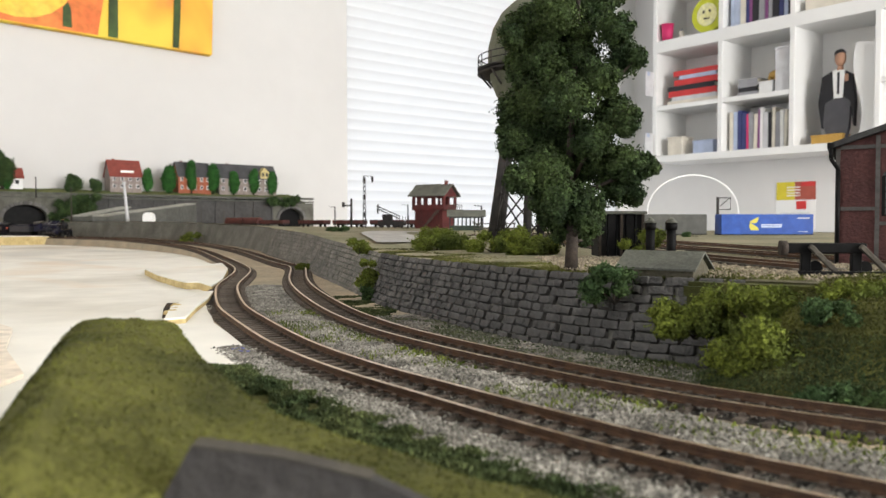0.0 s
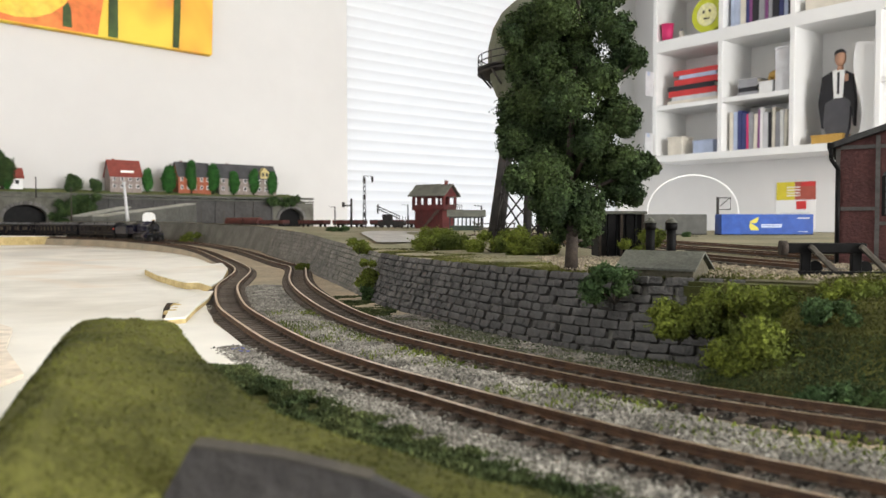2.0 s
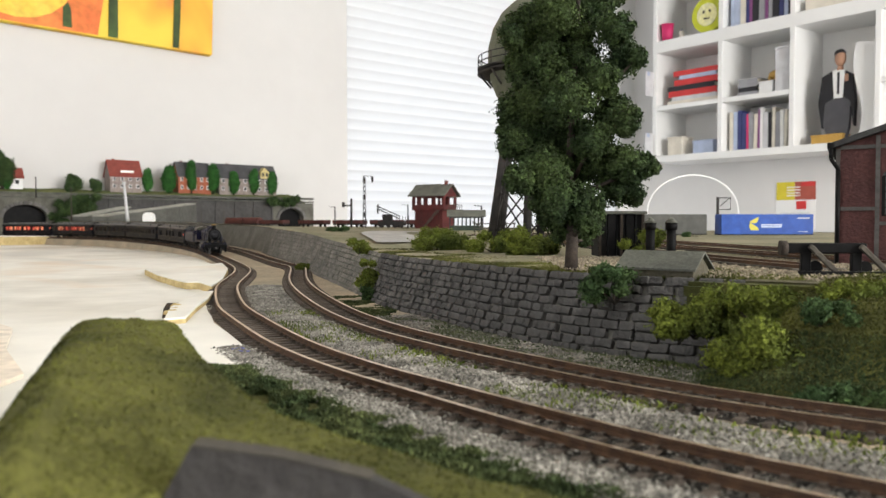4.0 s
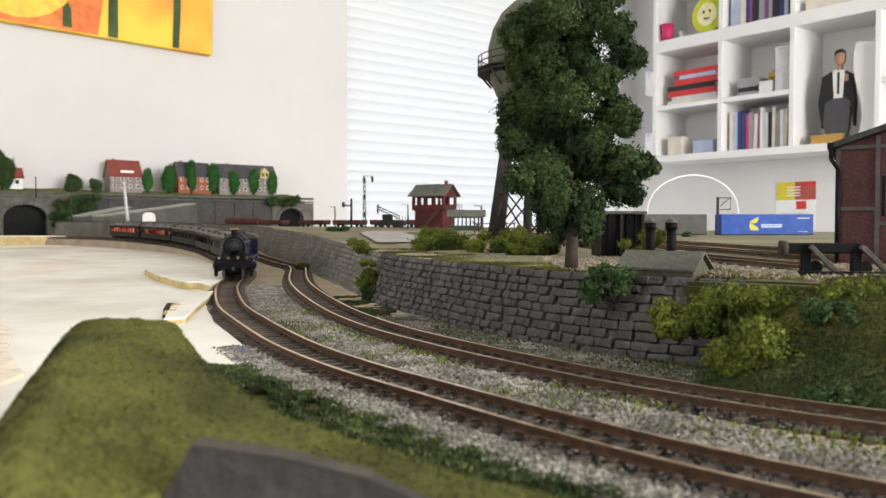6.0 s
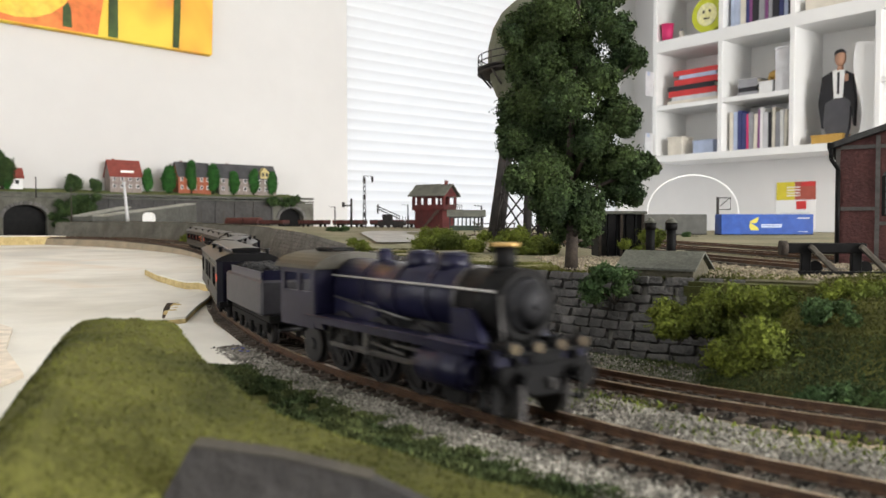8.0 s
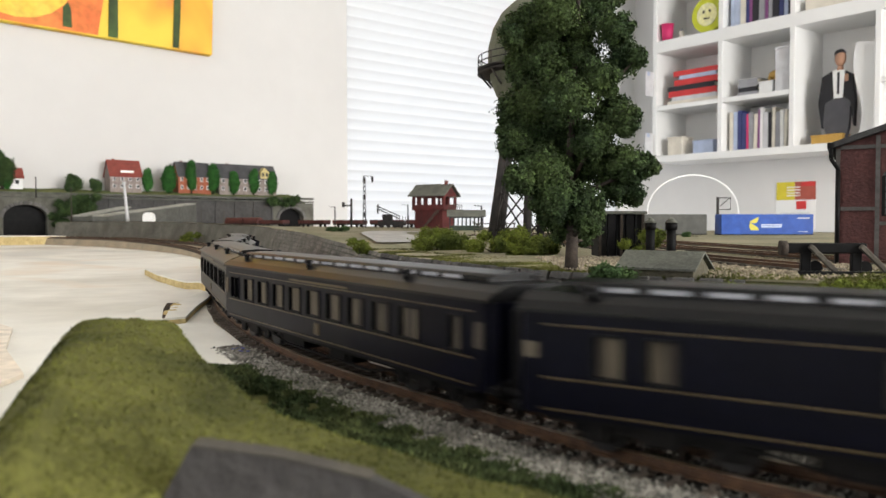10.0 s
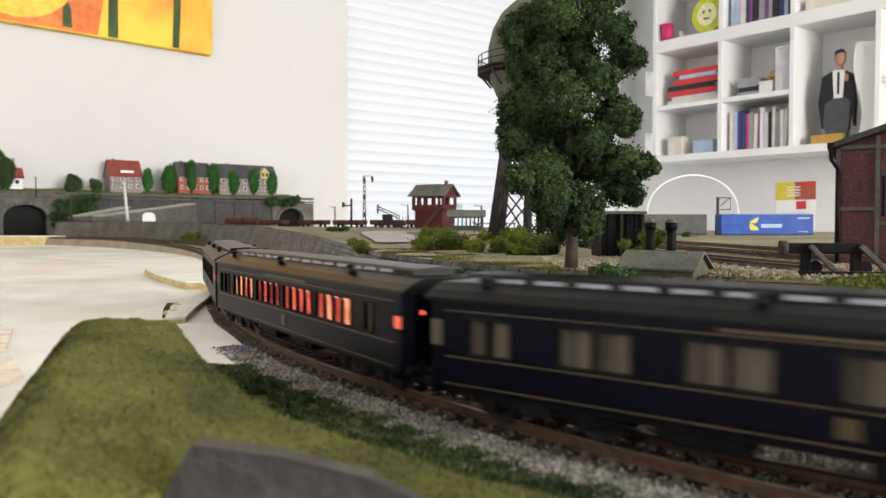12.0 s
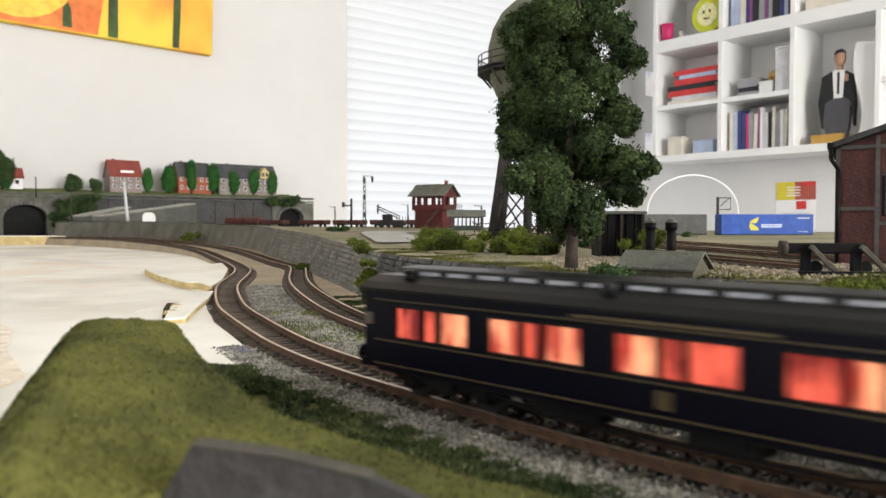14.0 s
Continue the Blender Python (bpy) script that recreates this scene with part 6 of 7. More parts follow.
slab("foam_board", [(-1.58, 2.02), (-1.12, 2.05), (-1.02, 2.14), (-1.10, 2.20), (-1.55, 2.26)], -0.0008, 0.022, M_PLASTER, M_FOAM, "thick loose sheet of white foam board")
slab("foam_step", [(-0.338, 0.895), (-0.29, 0.80), (-0.245, 0.725), (-0.228, 0.70), (-0.216, 0.70), (-0.192, 0.655), (-0.205, 0.735), (-0.245, 0.90), (-0.285, 1.02)], -0.0008, 0.0062, M_PLASTER, M_FOAM,
     "broken edge of yellow foam under white plaster")
slab("foam_strip", [(-0.1430, 0.4380), (-0.1545, 0.4950), (-0.1640, 0.5520), (-0.1760, 0.6050), (-0.1820, 0.6000), (-0.1765, 0.5450), (-0.1690, 0.4900), (-0.1520, 0.4300)], -0.0008, 0.0062, M_PLASTER, M_FOAM,
     "narrow curved offcut of white plastered foam")
slab("plaster_sheet", [(-0.192, 0.530), (-0.155, 0.535), (-0.148, 0.50), (-0.128, 0.44), (-0.107, 0.395), (-0.085, 0.345), (-0.075, 0.318), (-0.088, 0.305), (-0.13, 0.35), (-0.165, 0.42), (-0.195, 0.50)],
     -0.0008, 0.0026, M_PLASTER, M_PLY, "thin sheet of white plaster beside the track")
# flat patch on the plaster; its dark colour stands for the hole's shade
bm = bmesh.new()
add_prism(bm, [(-0.190, 0.5430), (-0.1780, 0.5460), (-0.1640, 0.4800), (-0.1545, 0.4500), (-0.1640, 0.4600), (-0.1800, 0.5080)], 0.0027, 0.0031, "z")
tagged(part("dark_gap", bm, mat("dark_hole_shade", (0.05, 0.03, 0.015), (0.03, 0.02, 0.012), 60, 0.9)), "flat dark brown patch standing for a shaded hole", "gap")
rl = random.Random(9)
for x, y, r in ((-0.1735, 0.512, 0.0030), (-0.1690, 0.500, 0.0036), (-0.1655, 0.486, 0.0030), (-0.1610, 0.470, 0.0034), (-0.1575, 0.459, 0.0022), (-0.1655, 0.473, 0.0020)):
    bm = bmesh.new()
    add_ball(bm, (0, 0, 0), r, 2, (1.2, 1.0, 0.8))
    for v in bm.verts:
        v.co *= rl.uniform(0.8, 1.15)
    for f in bm.faces:
        f.smooth = False
    tagged(part("foam_crumb", bm, M_FOAM, at=Matrix.Translation((x, y, 0.0042))), "broken yellow foam crumb in the gap", "foam", "crumbs in the gap")
bm = bmesh.new()
sq = [(-0.0925, 0.345), (-0.0905, 0.350), (-0.0875, 0.347), (-0.0885, 0.342), (-0.0855, 0.338), (-0.0830, 0.340)]
for a, b in zip(sq, sq[1:]):
    add_cyl(bm, (*a, 0.0028), (*b, 0.0028), 0.0005, 0.0005, 6)
tagged(part("pencil_mark", bm, plain("blue_crayon", (0.06, 0.07, 0.30))), "blue crayon squiggle on the plaster", "mark")
bm = bmesh.new()
vv = [(-0.62, 0.10), (-0.15, 0.10), (-0.16, 0.30), (-0.20, 0.36), (-0.235, 0.43), (-0.30, 0.50), (-0.36, 0.62), (-0.45, 0.68), (-0.60, 0.70)]
add_prism(bm, vv, -0.0008, 0.0010, "z")
tagged(part("plywood_patch", bm, mat("sandy_plywood", (0.72, 0.63, 0.51), (0.78, 0.72, 0.62), 5, 0.85, 0.3, fine=20)), "bare sandy plywood showing on the board", "board")
# ---- the train ----
M_FRAME = mat("dark_underframe", (0.005, 0.0048, 0.005), (0.009, 0.008, 0.0078), 120, 0.7, spec=0.1)
M_WHEEL = mat("dark_wheel_steel", (0.025, 0.024, 0.025), (0.016, 0.015, 0.016), 150, 0.5, metal=0.2)
M_STEEL = mat("bright_rod_steel", (0.13, 0.125, 0.125), (0.08, 0.076, 0.076), 150, 0.4, metal=0.7)
M_COPPER = mat("brass_rim", (0.50, 0.33, 0.13), (0.42, 0.27, 0.10), 150, 0.4, metal=0.6)
M_CURTAIN = mat("beige_curtain", (0.125, 0.105, 0.075), (0.045, 0.037, 0.030), 260, 0.8, stretch=(1.0, 1.0, 0.05), mix=(0.4, 0.6))
M_GLASS = bpy.data.materials.new("window_glass")
M_GLASS.use_nodes = True
_b = M_GLASS.node_tree.nodes["Principled BSDF"]
_b.inputs["Transmission Weight"].default_value, _b.inputs["Roughness"].default_value, _b.inputs["IOR"].default_value = 1.0, 0.03, 1.45
# Curtains emit the lamplight themselves; bright and dim blotches are painted lamp spots.
M_REDGLOW = glow_mat("self_lit_red_curtain", (0.95, 0.15, 0.09), (0.20, 0.014, 0.014), 0.50, 210, (1, 1, 0.30))
M_ORGLOW = glow_mat("self_lit_orange_curtain", (1.0, 0.42, 0.22), (0.42, 0.040, 0.026), 0.70, 210, (1, 1, 0.30))
M_BULB = glow_mat("lit_bulb", (1.0, 0.62, 0.42), (1.0, 0.5, 0.3), 3.0)
M_TAIL = glow_mat("red_lamp_glass", (1.0, 0.12, 0.08), (1.0, 0.1, 0.06), 2.5)
# pale base colour paints in window light reflected by the lantern glazing
M_LANTERN_SHEEN = mat("lantern_glass_sheen", (0.42, 0.43, 0.48), (0.30, 0.31, 0.35), 60, 0.15, spec=0.8)
PITCH = 0.218
BL = 0.2105
BW = 0.0325
FLOORZ, EAVE = 0.0085, 0.0318



def wheelset(x, r, parent, y=0.0075, seg=18, spokes=0):
    """Two wheels on an axle, one mesh, turning about its own y axis."""
    bm = bmesh.new()
    for s in (-1, 1):
        if spokes:
            pts = 28
            for k in range(pts):
                a0, a1 = 2 * math.pi * k / pts, 2 * math.pi * (k + 1) / pts
                q = [(r * 0.86 * math.cos(a0), r * 0.86 * math.sin(a0)), (r * math.cos(a0), r * math.sin(a0)), (r * math.cos(a1), r * math.sin(a1)), (r * 0.86 * math.cos(a1), r * 0.86 * math.sin(a1))]
                add_prism(bm, q, s * y, s * (y + 0.0024), "y")
            for k in range(spokes):
                a = 2 * math.pi * k / spokes
                add_box(bm, (r * 0.46, 0, 0), (r * 0.86, 0.0012, 0.0009), Matrix.Translation((0, s * (y + 0.0012), 0)) @ Matrix.Rotation(a, 4, "Y"))
            add_cyl(bm, (0, s * y, 0), (0, s * (y + 0.003), 0), r * 0.2, r * 0.2, 12)
            add_box(bm, (0, s * (y + 0.0012), -r * 0.62), (r * 0.95, 0.0016, r * 0.3))
        else:
            add_cyl(bm, (0, s * y, 0), (0, s * (y + 0.0024), 0), r, r * 0.97, seg)
            add_cyl(bm, (0, s * (y + 0.0024), 0), (0, s * (y + 0.0030), 0), r * 0.35, r * 0.3, 10)
        add_cyl(bm, (0, s * (y - 0.0006), 0), (0, s * y, 0), r * 1.1, r * 1.1, seg)
    add_cyl(bm, (0, -y, 0), (0, y, 0), 0.0012, 0.0012, 8)
    return part("wheelset", bm, M_WHEEL, parent, at=Matrix.Translation((x, 0, r)))


def bogie(parent, x):
    bm = bmesh.new()
    for s in (-1, 1):
        add_box(bm, (x, s * 0.0125, 0.0062), (0.042, 0.0014, 0.0026), bevel=0.0004)
        for dx in (-0.0145, 0.0145):
            add_box(bm, (x + dx, s * 0.0135, 0.0055), (0.0052, 0.0016, 0.0046), bevel=0.0005)
            add_box(bm, (x + dx, s * 0.0132, 0.0088), (0.010, 0.0012, 0.0009))
        add_box(bm, (x, s * 0.0138, 0.0058), (0.010, 0.0016, 0.0040), bevel=0.0006)
    add_box(bm, (x, 0, 0.0066), (0.008, 0.026, 0.003))
    fr = part("bogie_frame", bm, M_FRAME, parent)
    return fr, [wheelset(x - 0.0145, 0.0054, parent), wheelset(x + 0.0145, 0.0054, parent)]


def side_window(parent, x, w, s, pane_mat, z0, z1, frame_mat):
    """A window on one side: frame proud of the side, a curtained pane set back in it."""
    y = s * (BW / 2)
    bm = bmesh.new()
    zc, h = (z0 + z1) / 2, z1 - z0
    for c, sz in (((x, y, z0 - 0.0003), (w + 0.001, 0.0009, 0.0006)), ((x, y, z1 + 0.0003), (w + 0.001, 0.0009, 0.0006)),
                  ((x - w / 2 - 0.0003, y, zc), (0.0006, 0.0009, h)), ((x + w / 2 + 0.0003, y, zc), (0.0006, 0.0009, h))):
        add_box(bm, c, sz)
    wn_ = part("window", bm, frame_mat, parent)
    bm = bmesh.new()
    n = max(6, int(w / 0.0011))
    pts = [(x - w / 2 + w * k / n, y - s * (0.0011 + 0.00045 * math.sin(k * 2.1))) for k in range(n + 1)]
    for a, b in zip(pts, pts[1:]):
        bm.faces.new([bm.verts.new(v) for v in ((a[0], a[1], z0), (b[0], b[1], z0), (b[0], b[1], z1), (a[0], a[1], z1))])
    bmesh.ops.remove_doubles(bm, verts=bm.verts[:], dist=1e-6)
    part("curtain", bm, pane_mat, wn_)
    return wn_


def coach(name, label, layout, zw=(0.0182, 0.0272), body=None, tail=False, lamp=False):
    """A sleeping car. layout: window places (x, width, curtain material)."""
    body = body or M_BLUE
    e = empty(name, Matrix(), label, "rail car", "coaches of the train")
    hx, hy = BL / 2, BW / 2
    z0, z1 = zw
    # side walls with real openings: strips above and below, pillars between
    for s in (-1, 1):
        bm = bmesh.new()
        t = 0.0009
        yc = s * (hy - t / 2)
        add_box(bm, (0, yc, (FLOORZ + z0) / 2), (BL - 0.012, t, z0 - FLOORZ))
        add_box(bm, (0, yc, (EAVE + z1) / 2), (BL - 0.012, t, EAVE - z1))
        edge = -hx + 0.006
        for x, w, m in sorted(layout, key=lambda q: q[0]):
            a = x - w / 2
            if a > edge:
                add_box(bm, ((edge + a) / 2, yc, (z0 + z1) / 2), (a - edge, t, z1 - z0))
            edge = x + w / 2
        add_box(bm, ((edge + hx - 0.006) / 2, yc, (z0 + z1) / 2), (hx - 0.006 - edge, t, z1 - z0))
        part("side_panel", bm, body, e)
        bm = bmesh.new()
        for z in (0.0170, 0.0292, 0.0098):
            add_box(bm, (0, s * (hy + 0.0001), z), (BL - 0.014, 0.0005, 0.00038 if z < 0.02 else 0.0003))
        part("lining", bm, M_GOLD, e, "thin gold lining")
        bm = bmesh.new()
        add_box(bm, (0, s * (hy + 0.0002), 0.0134), (0.0042, 0.0005, 0.0042), bevel=0.0002)
        part("crest", bm, M_GOLD, e, "small gold crest")
        bm = bmesh.new()
        add_box(bm, (0, s * (hy + 0.0002), 0.0302), (0.05, 0.0004, 0.0007))
        part("lettering_bar", bm, M_GOLD, e)
        for x, w, m in layout:
            side_window(e, x, w, s, m, z0, z1, M_BLACK)
            if m in (M_REDGLOW, M_ORGLOW) and s < 0:
                bm = bmesh.new()
                add_box(bm, (x + w * 0.1, s * (hy - 0.0022), z1 - 0.0008), (w * 0.3, 0.0006, 0.0010), bevel=0.0002)
                part("lamp_tube", bm, M_BULB, e, "small warm interior lamp")
    # end walls with rounded vestibules and gangways
    for s in (-1, 1):
        bm = bmesh.new()
        out = [(hy, 0), (hy, 0.004), (hy - 0.003, 0.0065), (-hy + 0.003, 0.0065), (-hy, 0.004), (-hy, 0)]
        add_prism(bm, [(s * (hx - 0.0065 + v), u) for u, v in out], FLOORZ, EAVE, "z")
        vest = part("vestibule", bm, body, e)
        for y in (-1, 1):
            box_part("door_pane", (s * (hx - 0.0045), y * (hy + 0.0001), 0.0232), (0.0036, 0.0004, 0.0068 if not lamp else 0.0036), M_REDGLOW if lamp and s > 0 else M_CURTAIN, vest)
        bm = bmesh.new()
        for k in range(4):
            add_box(bm, (s * (hx + 0.001 + 0.0016 * k), 0, 0.020), (0.0011, 0.0125 - 0.001 * (k % 2), 0.0225 - 0.001 * (k % 2)), bevel=0.0004)
        part("gangway_bellows", bm, M_BLACK, e, "black folded gangway bellows")
        bm = bmesh.new()
        add_box(bm, (s * hx, 0, 0.0092), (0.003, BW - 0.002, 0.0026), bevel=0.0004)
        for y in (-0.0098, 0.0098):
            add_cyl(bm, (s * hx, y, 0.0108), (s * (hx + 0.0052), y, 0.0108), 0.0011, 0.0011, 8)
            add_cyl(bm, (s * (hx + 0.0052), y, 0.0108), (s * (hx + 0.006), y, 0.0108), 0.0024, 0.0026, 12)
        part("buffer_beam", bm, M_FRAME, e)
    # roof with its raised lantern
    bm = bmesh.new()
    prof = [(-hy - 0.0007, EAVE), (-hy - 0.0007, EAVE + 0.0008), (-hy + 0.0022, EAVE + 0.0026), (-0.0095, EAVE + 0.0044), (0.0095, EAVE + 0.0044),
            (hy - 0.0022, EAVE + 0.0026), (hy + 0.0007, EAVE + 0.0008), (hy + 0.0007, EAVE)]
    add_prism(bm, prof, -hx + 0.0005, hx - 0.0005, "x")
    part("roof", bm, M_ROOF, e)
    bm = bmesh.new()
    zl = EAVE + 0.0044
    add_prism(bm, [(-0.0074, zl), (-0.0074, zl + 0.0016), (0.0074, zl + 0.0016), (0.0074, zl)], -hx + 0.012, hx - 0.012, "x")
    add_prism(bm, [(-0.0086, zl + 0.0016), (-0.0075, zl + 0.0023), (0, zl + 0.0027), (0.0075, zl + 0.0023), (0.0086, zl + 0.0016)], -hx + 0.008, hx - 0.008, "x")
    lantern = part("roof_lantern", bm, M_ROOF, e)
    for s in (-1, 1):
        bm = bmesh.new()
        x = -hx + 0.022
        while x < hx - 0.022:
            add_box(bm, (x, s * 0.0075, zl + 0.0008), (0.0088, 0.0004, 0.0011))
            x += 0.0122
        part("lantern_glazing", bm, M_LANTERN_SHEEN, lantern, "row of small lantern panes with painted pale sheen")["kind"] = "stuff"
    for k, x in enumerate((-0.088, -0.054, -0.018, 0.019, 0.056, 0.090)):
        bm = bmesh.new()
        y = 0.0115 if k % 2 else -0.0115
        add_cyl(bm, (x, y, EAVE + 0.003), (x, y, EAVE + 0.0056), 0.0011, 0.0011, 8)
        add_cyl(bm, (x, y, EAVE + 0.0054), (x, y, EAVE + 0.0064), 0.0021, 0.0012, 8)
        part("roof_vent", bm, M_ROOF, e)
    # frame, tanks and trussing
    bm = bmesh.new()
    add_box(bm, (0, 0, 0.0088), (BL - 0.016, 0.020, 0.0018))
    for s in (-1, 1):
        add_box(bm, (0, s * 0.0145, 0.0082), (BL - 0.014, 0.0012, 0.0018))
        add_box(bm, (0, s * 0.0135, 0.0036), (0.07, 0.0007, 0.0007))
        for q in (-1, 1):
            add_cyl(bm, (q * 0.035, s * 0.0135, 0.0036), (q * 0.06, s * 0.0135, 0.0078), 0.0004, 0.0004, 6)
            add_box(bm, (q * 0.018, s * 0.0135, 0.0058), (0.0008, 0.0007, 0.0046))
    part("underframe", bm, M_FRAME, e)
    for x, w, y in ((-0.03, 0.022, -0.009), (0.012, 0.018, -0.009), (0.04, 0.016, 0.009)):
        box_part("battery_box", (x, y, 0.0057), (w, 0.008, 0.0046), M_FRAME, e, bevel=0.0005)
    box_part("floor_pan", (0, 0, 0.0101), (BL - 0.016, BW - 0.003, 0.0008), M_FRAME, e)
    wheels = []
    for s in (-1, 1):
        wheels += bogie(e, s * 0.071)[1]
    if tail:
        for y in (-0.0125, 0.0125):
            cyl_part("tail_lamp", (-hx - 0.0012, y, 0.0155), (-hx - 0.003, y, 0.0155), 0.0014, M_TAIL, e, 0.0014, 10)
    if lamp:
        box_part("end_lamp", (hx - 0.0005, -0.0105, 0.0262), (0.0012, 0.0009, 0.0011), M_TAIL, e)
    return e, wheels


def pane_row(xs, w, m):
    return [(x, w, m) for x in xs]


def group(x, n, w, m, gap=0.0009):
    return [(x + (k - (n - 1) / 2) * (w + gap), w, m) for k in range(n)]


BAGGAGE = pane_row([-0.082, -0.07, -0.025, 0.0, 0.025, 0.07, 0.082], 0.006, M_CURTAIN)
SLEEPER_A = group(0.090, 1, 0.0055, M_CURTAIN) + pane_row([-0.072 + 0.0172 * k for k in range(9)], 0.0102, M_CURTAIN) + group(-0.090, 2, 0.0045, M_CURTAIN)
SLEEPER_B = group(0.090, 1, 0.0055, M_CURTAIN) + sum([group(x, 2, 0.0088, M_CURTAIN) for x in (0.070, 0.039, 0.008, -0.023, -0.054)], []) + group(-0.084, 2, 0.0062, M_CURTAIN)
SALON_A = (group(0.0805, 1, 0.0052, M_CURTAIN) + group(0.051, 4, 0.0073, M_ORGLOW, 0.0005) + group(0.015, 4, 0.0073, M_REDGLOW, 0.0005) + group(-0.021, 4, 0.0073, M_REDGLOW, 0.0005)
           + group(-0.057, 4, 0.0073, M_ORGLOW, 0.0005) + group(-0.088, 2, 0.0070, M_CURTAIN, 0.0005))


def bay(x, m1, m2, m3):
    """A wide, a narrow and a wide window side by side."""
    return [(x - 0.0095, 0.0108, m1), (x - 0.0003, 0.0056, m2), (x + 0.0092, 0.0112, m3)]


SALON_B = (bay(-0.074, M_REDGLOW, M_REDGLOW, M_ORGLOW) + bay(-0.037, M_ORGLOW, M_REDGLOW, M_ORGLOW) + bay(0.002, M_ORGLOW, M_REDGLOW, M_REDGLOW)
           + bay(0.041, M_REDGLOW, M_ORGLOW, M_ORGLOW) + [(0.0675, 0.0128, M_ORGLOW)])
coaches = [coach("baggage_car", "dark blue baggage car with small windows", BAGGAGE, body=M_BLUE, lamp=True),
           coach("sleeping_car", "dark blue sleeping car with gold lining and curtained windows", SLEEPER_A),
           coach("sleeping_car", "dark blue sleeping car with paired curtained windows", SLEEPER_B),
           coach("dining_car", "dark blue dining car with red lit curtained windows", SALON_A, lamp=True),
           coach("saloon_car", "dark blue rear saloon car with orange lit windows", SALON_B, lamp=True)]


def locomotive():
    e = empty("steam_locomotive", Matrix(), "dark violet-blue steam locomotive with black smokebox", "locomotive")
    # x 0 is the middle; front buffers at +0.0735
    zb, rb_ = 0.0298, 0.0093
    bm = bmesh.new()
    add_cyl(bm, (-0.030, 0, zb), (0.040, 0, zb), rb_ + 0.0006, rb_, 32)
    add_ball(bm, (-0.030, 0, zb), rb_ * 0.99, 2, (0.3, 1, 1))
    part("boiler", bm, M_LOCO, e, "violet-blue boiler")
    for x in (-0.012, 0.008, 0.026, 0.0395):
        bm = bmesh.new()
        add_cyl(bm, (x - 0.0006, 0, zb), (x + 0.0006, 0, zb), rb_ + 0.0009, rb_ + 0.0009, 32)
        part("boiler_band", bm, M_STEEL if x == 0.0395 else M_LOCO, e)
    bm = bmesh.new()
    add_cyl(bm, (0.040, 0, zb), (0.059, 0, zb), rb_ + 0.0003, rb_ + 0.0003, 32)
    add_cyl(bm, (0.059, 0, zb), (0.0602, 0, zb), rb_ + 0.0008, rb_ + 0.0004, 32)
    smokebox = part("smokebox", bm, M_BLACK, e, "black smokebox")
    bm = bmesh.new()
    add_cyl(bm, (0.0602, 0, zb), (0.0622, 0, zb), rb_ * 0.86, rb_ * 0.72, 32)
    add_cyl(bm, (0.0622, 0, zb), (0.0640, 0, zb), rb_ * 0.72, rb_ * 0.2, 32)
    add_cyl(bm, (0.0638, 0, zb), (0.0655, 0, zb), 0.0011, 0.0009, 10)
    part("smokebox_door", bm, mat("grey_black_iron", (0.028, 0.028, 0.031), (0.018, 0.018, 0.02), 120, 0.5, spec=0.12), smokebox)
    bm = bmesh.new()
    add_cyl(bm, (0.051, 0, zb + rb_ - 0.001), (0.051, 0, zb + rb_ + 0.0068), 0.0033, 0.0031, 20)
    add_cyl(bm, (0.051, 0, zb + rb_ - 0.0006), (0.051, 0, zb + rb_ + 0.001), 0.0048, 0.0034, 20)
    chim = part("chimney", bm, M_BLACK, e)
    bm = bmesh.new()
    add_cyl(bm, (0.051, 0, zb + rb_ + 0.0066), (0.051, 0, zb + rb_ + 0.0078), 0.0043, 0.0040, 20)
    part("chimney_rim", bm, M_COPPER, chim, "brass chimney rim")
    for x, r in ((0.027, 0.0050), (0.010, 0.0050), (-0.012, 0.0026)):
        bm = bmesh.new()
        add_cyl(bm, (x, 0, zb + rb_ - 0.002), (x, 0, zb + rb_ + 0.0032), r, r, 20)
        add_cyl(bm, (x, 0, zb + rb_ + 0.0032), (x, 0, zb + rb_ + 0.0044), r, r * 0.72, 20)
        part("steam_dome", bm, M_LOCO, e)
    for s in (-1, 1):
        bm = bmesh.new()
        add_cyl(bm, (-0.030, s * (rb_ + 0.0012), zb + 0.0040), (0.058, s * (rb_ + 0.0006), zb + 0.0040), 0.0004, 0.0004, 6)
        for x in (-0.02, 0.005, 0.03, 0.05):
            add_cyl(bm, (x, s * (rb_ - 0.001), zb + 0.0040), (x, s * (rb_ + 0.0012), zb + 0.0040), 0.0003, 0.0003, 6)
        part("handrail", bm, mat("bright_handrail", (0.34, 0.32, 0.30), (0.26, 0.25, 0.24), 150, 0.4), e, "bright steel handrail")
        bm = bmesh.new()
        add_box(bm, (0.008, s * 0.0135, 0.0190), (0.098, 0.0066, 0.0012), bevel=0.0003)
        add_box(bm, (0.008, s * 0.0165, 0.0182), (0.098, 0.0006, 0.0022))
        part("running_board", bm, M_LOCO, e)
        bm = bmesh.new()
        add_cyl(bm, (0.034, s * 0.0145, 0.0118), (0.054, s * 0.0145, 0.0118), 0.0052, 0.0052, 20)
        add_cyl(bm, (0.054, s * 0.0145, 0.0118), (0.0555, s * 0.0145, 0.0118), 0.0046, 0.003, 20)
        add_box(bm, (0.044, s * 0.0135, 0.0178), (0.018, 0.0062, 0.0050), bevel=0.001)
        part("cylinder", bm, M_LOCO, e)
        bm = bmesh.new()
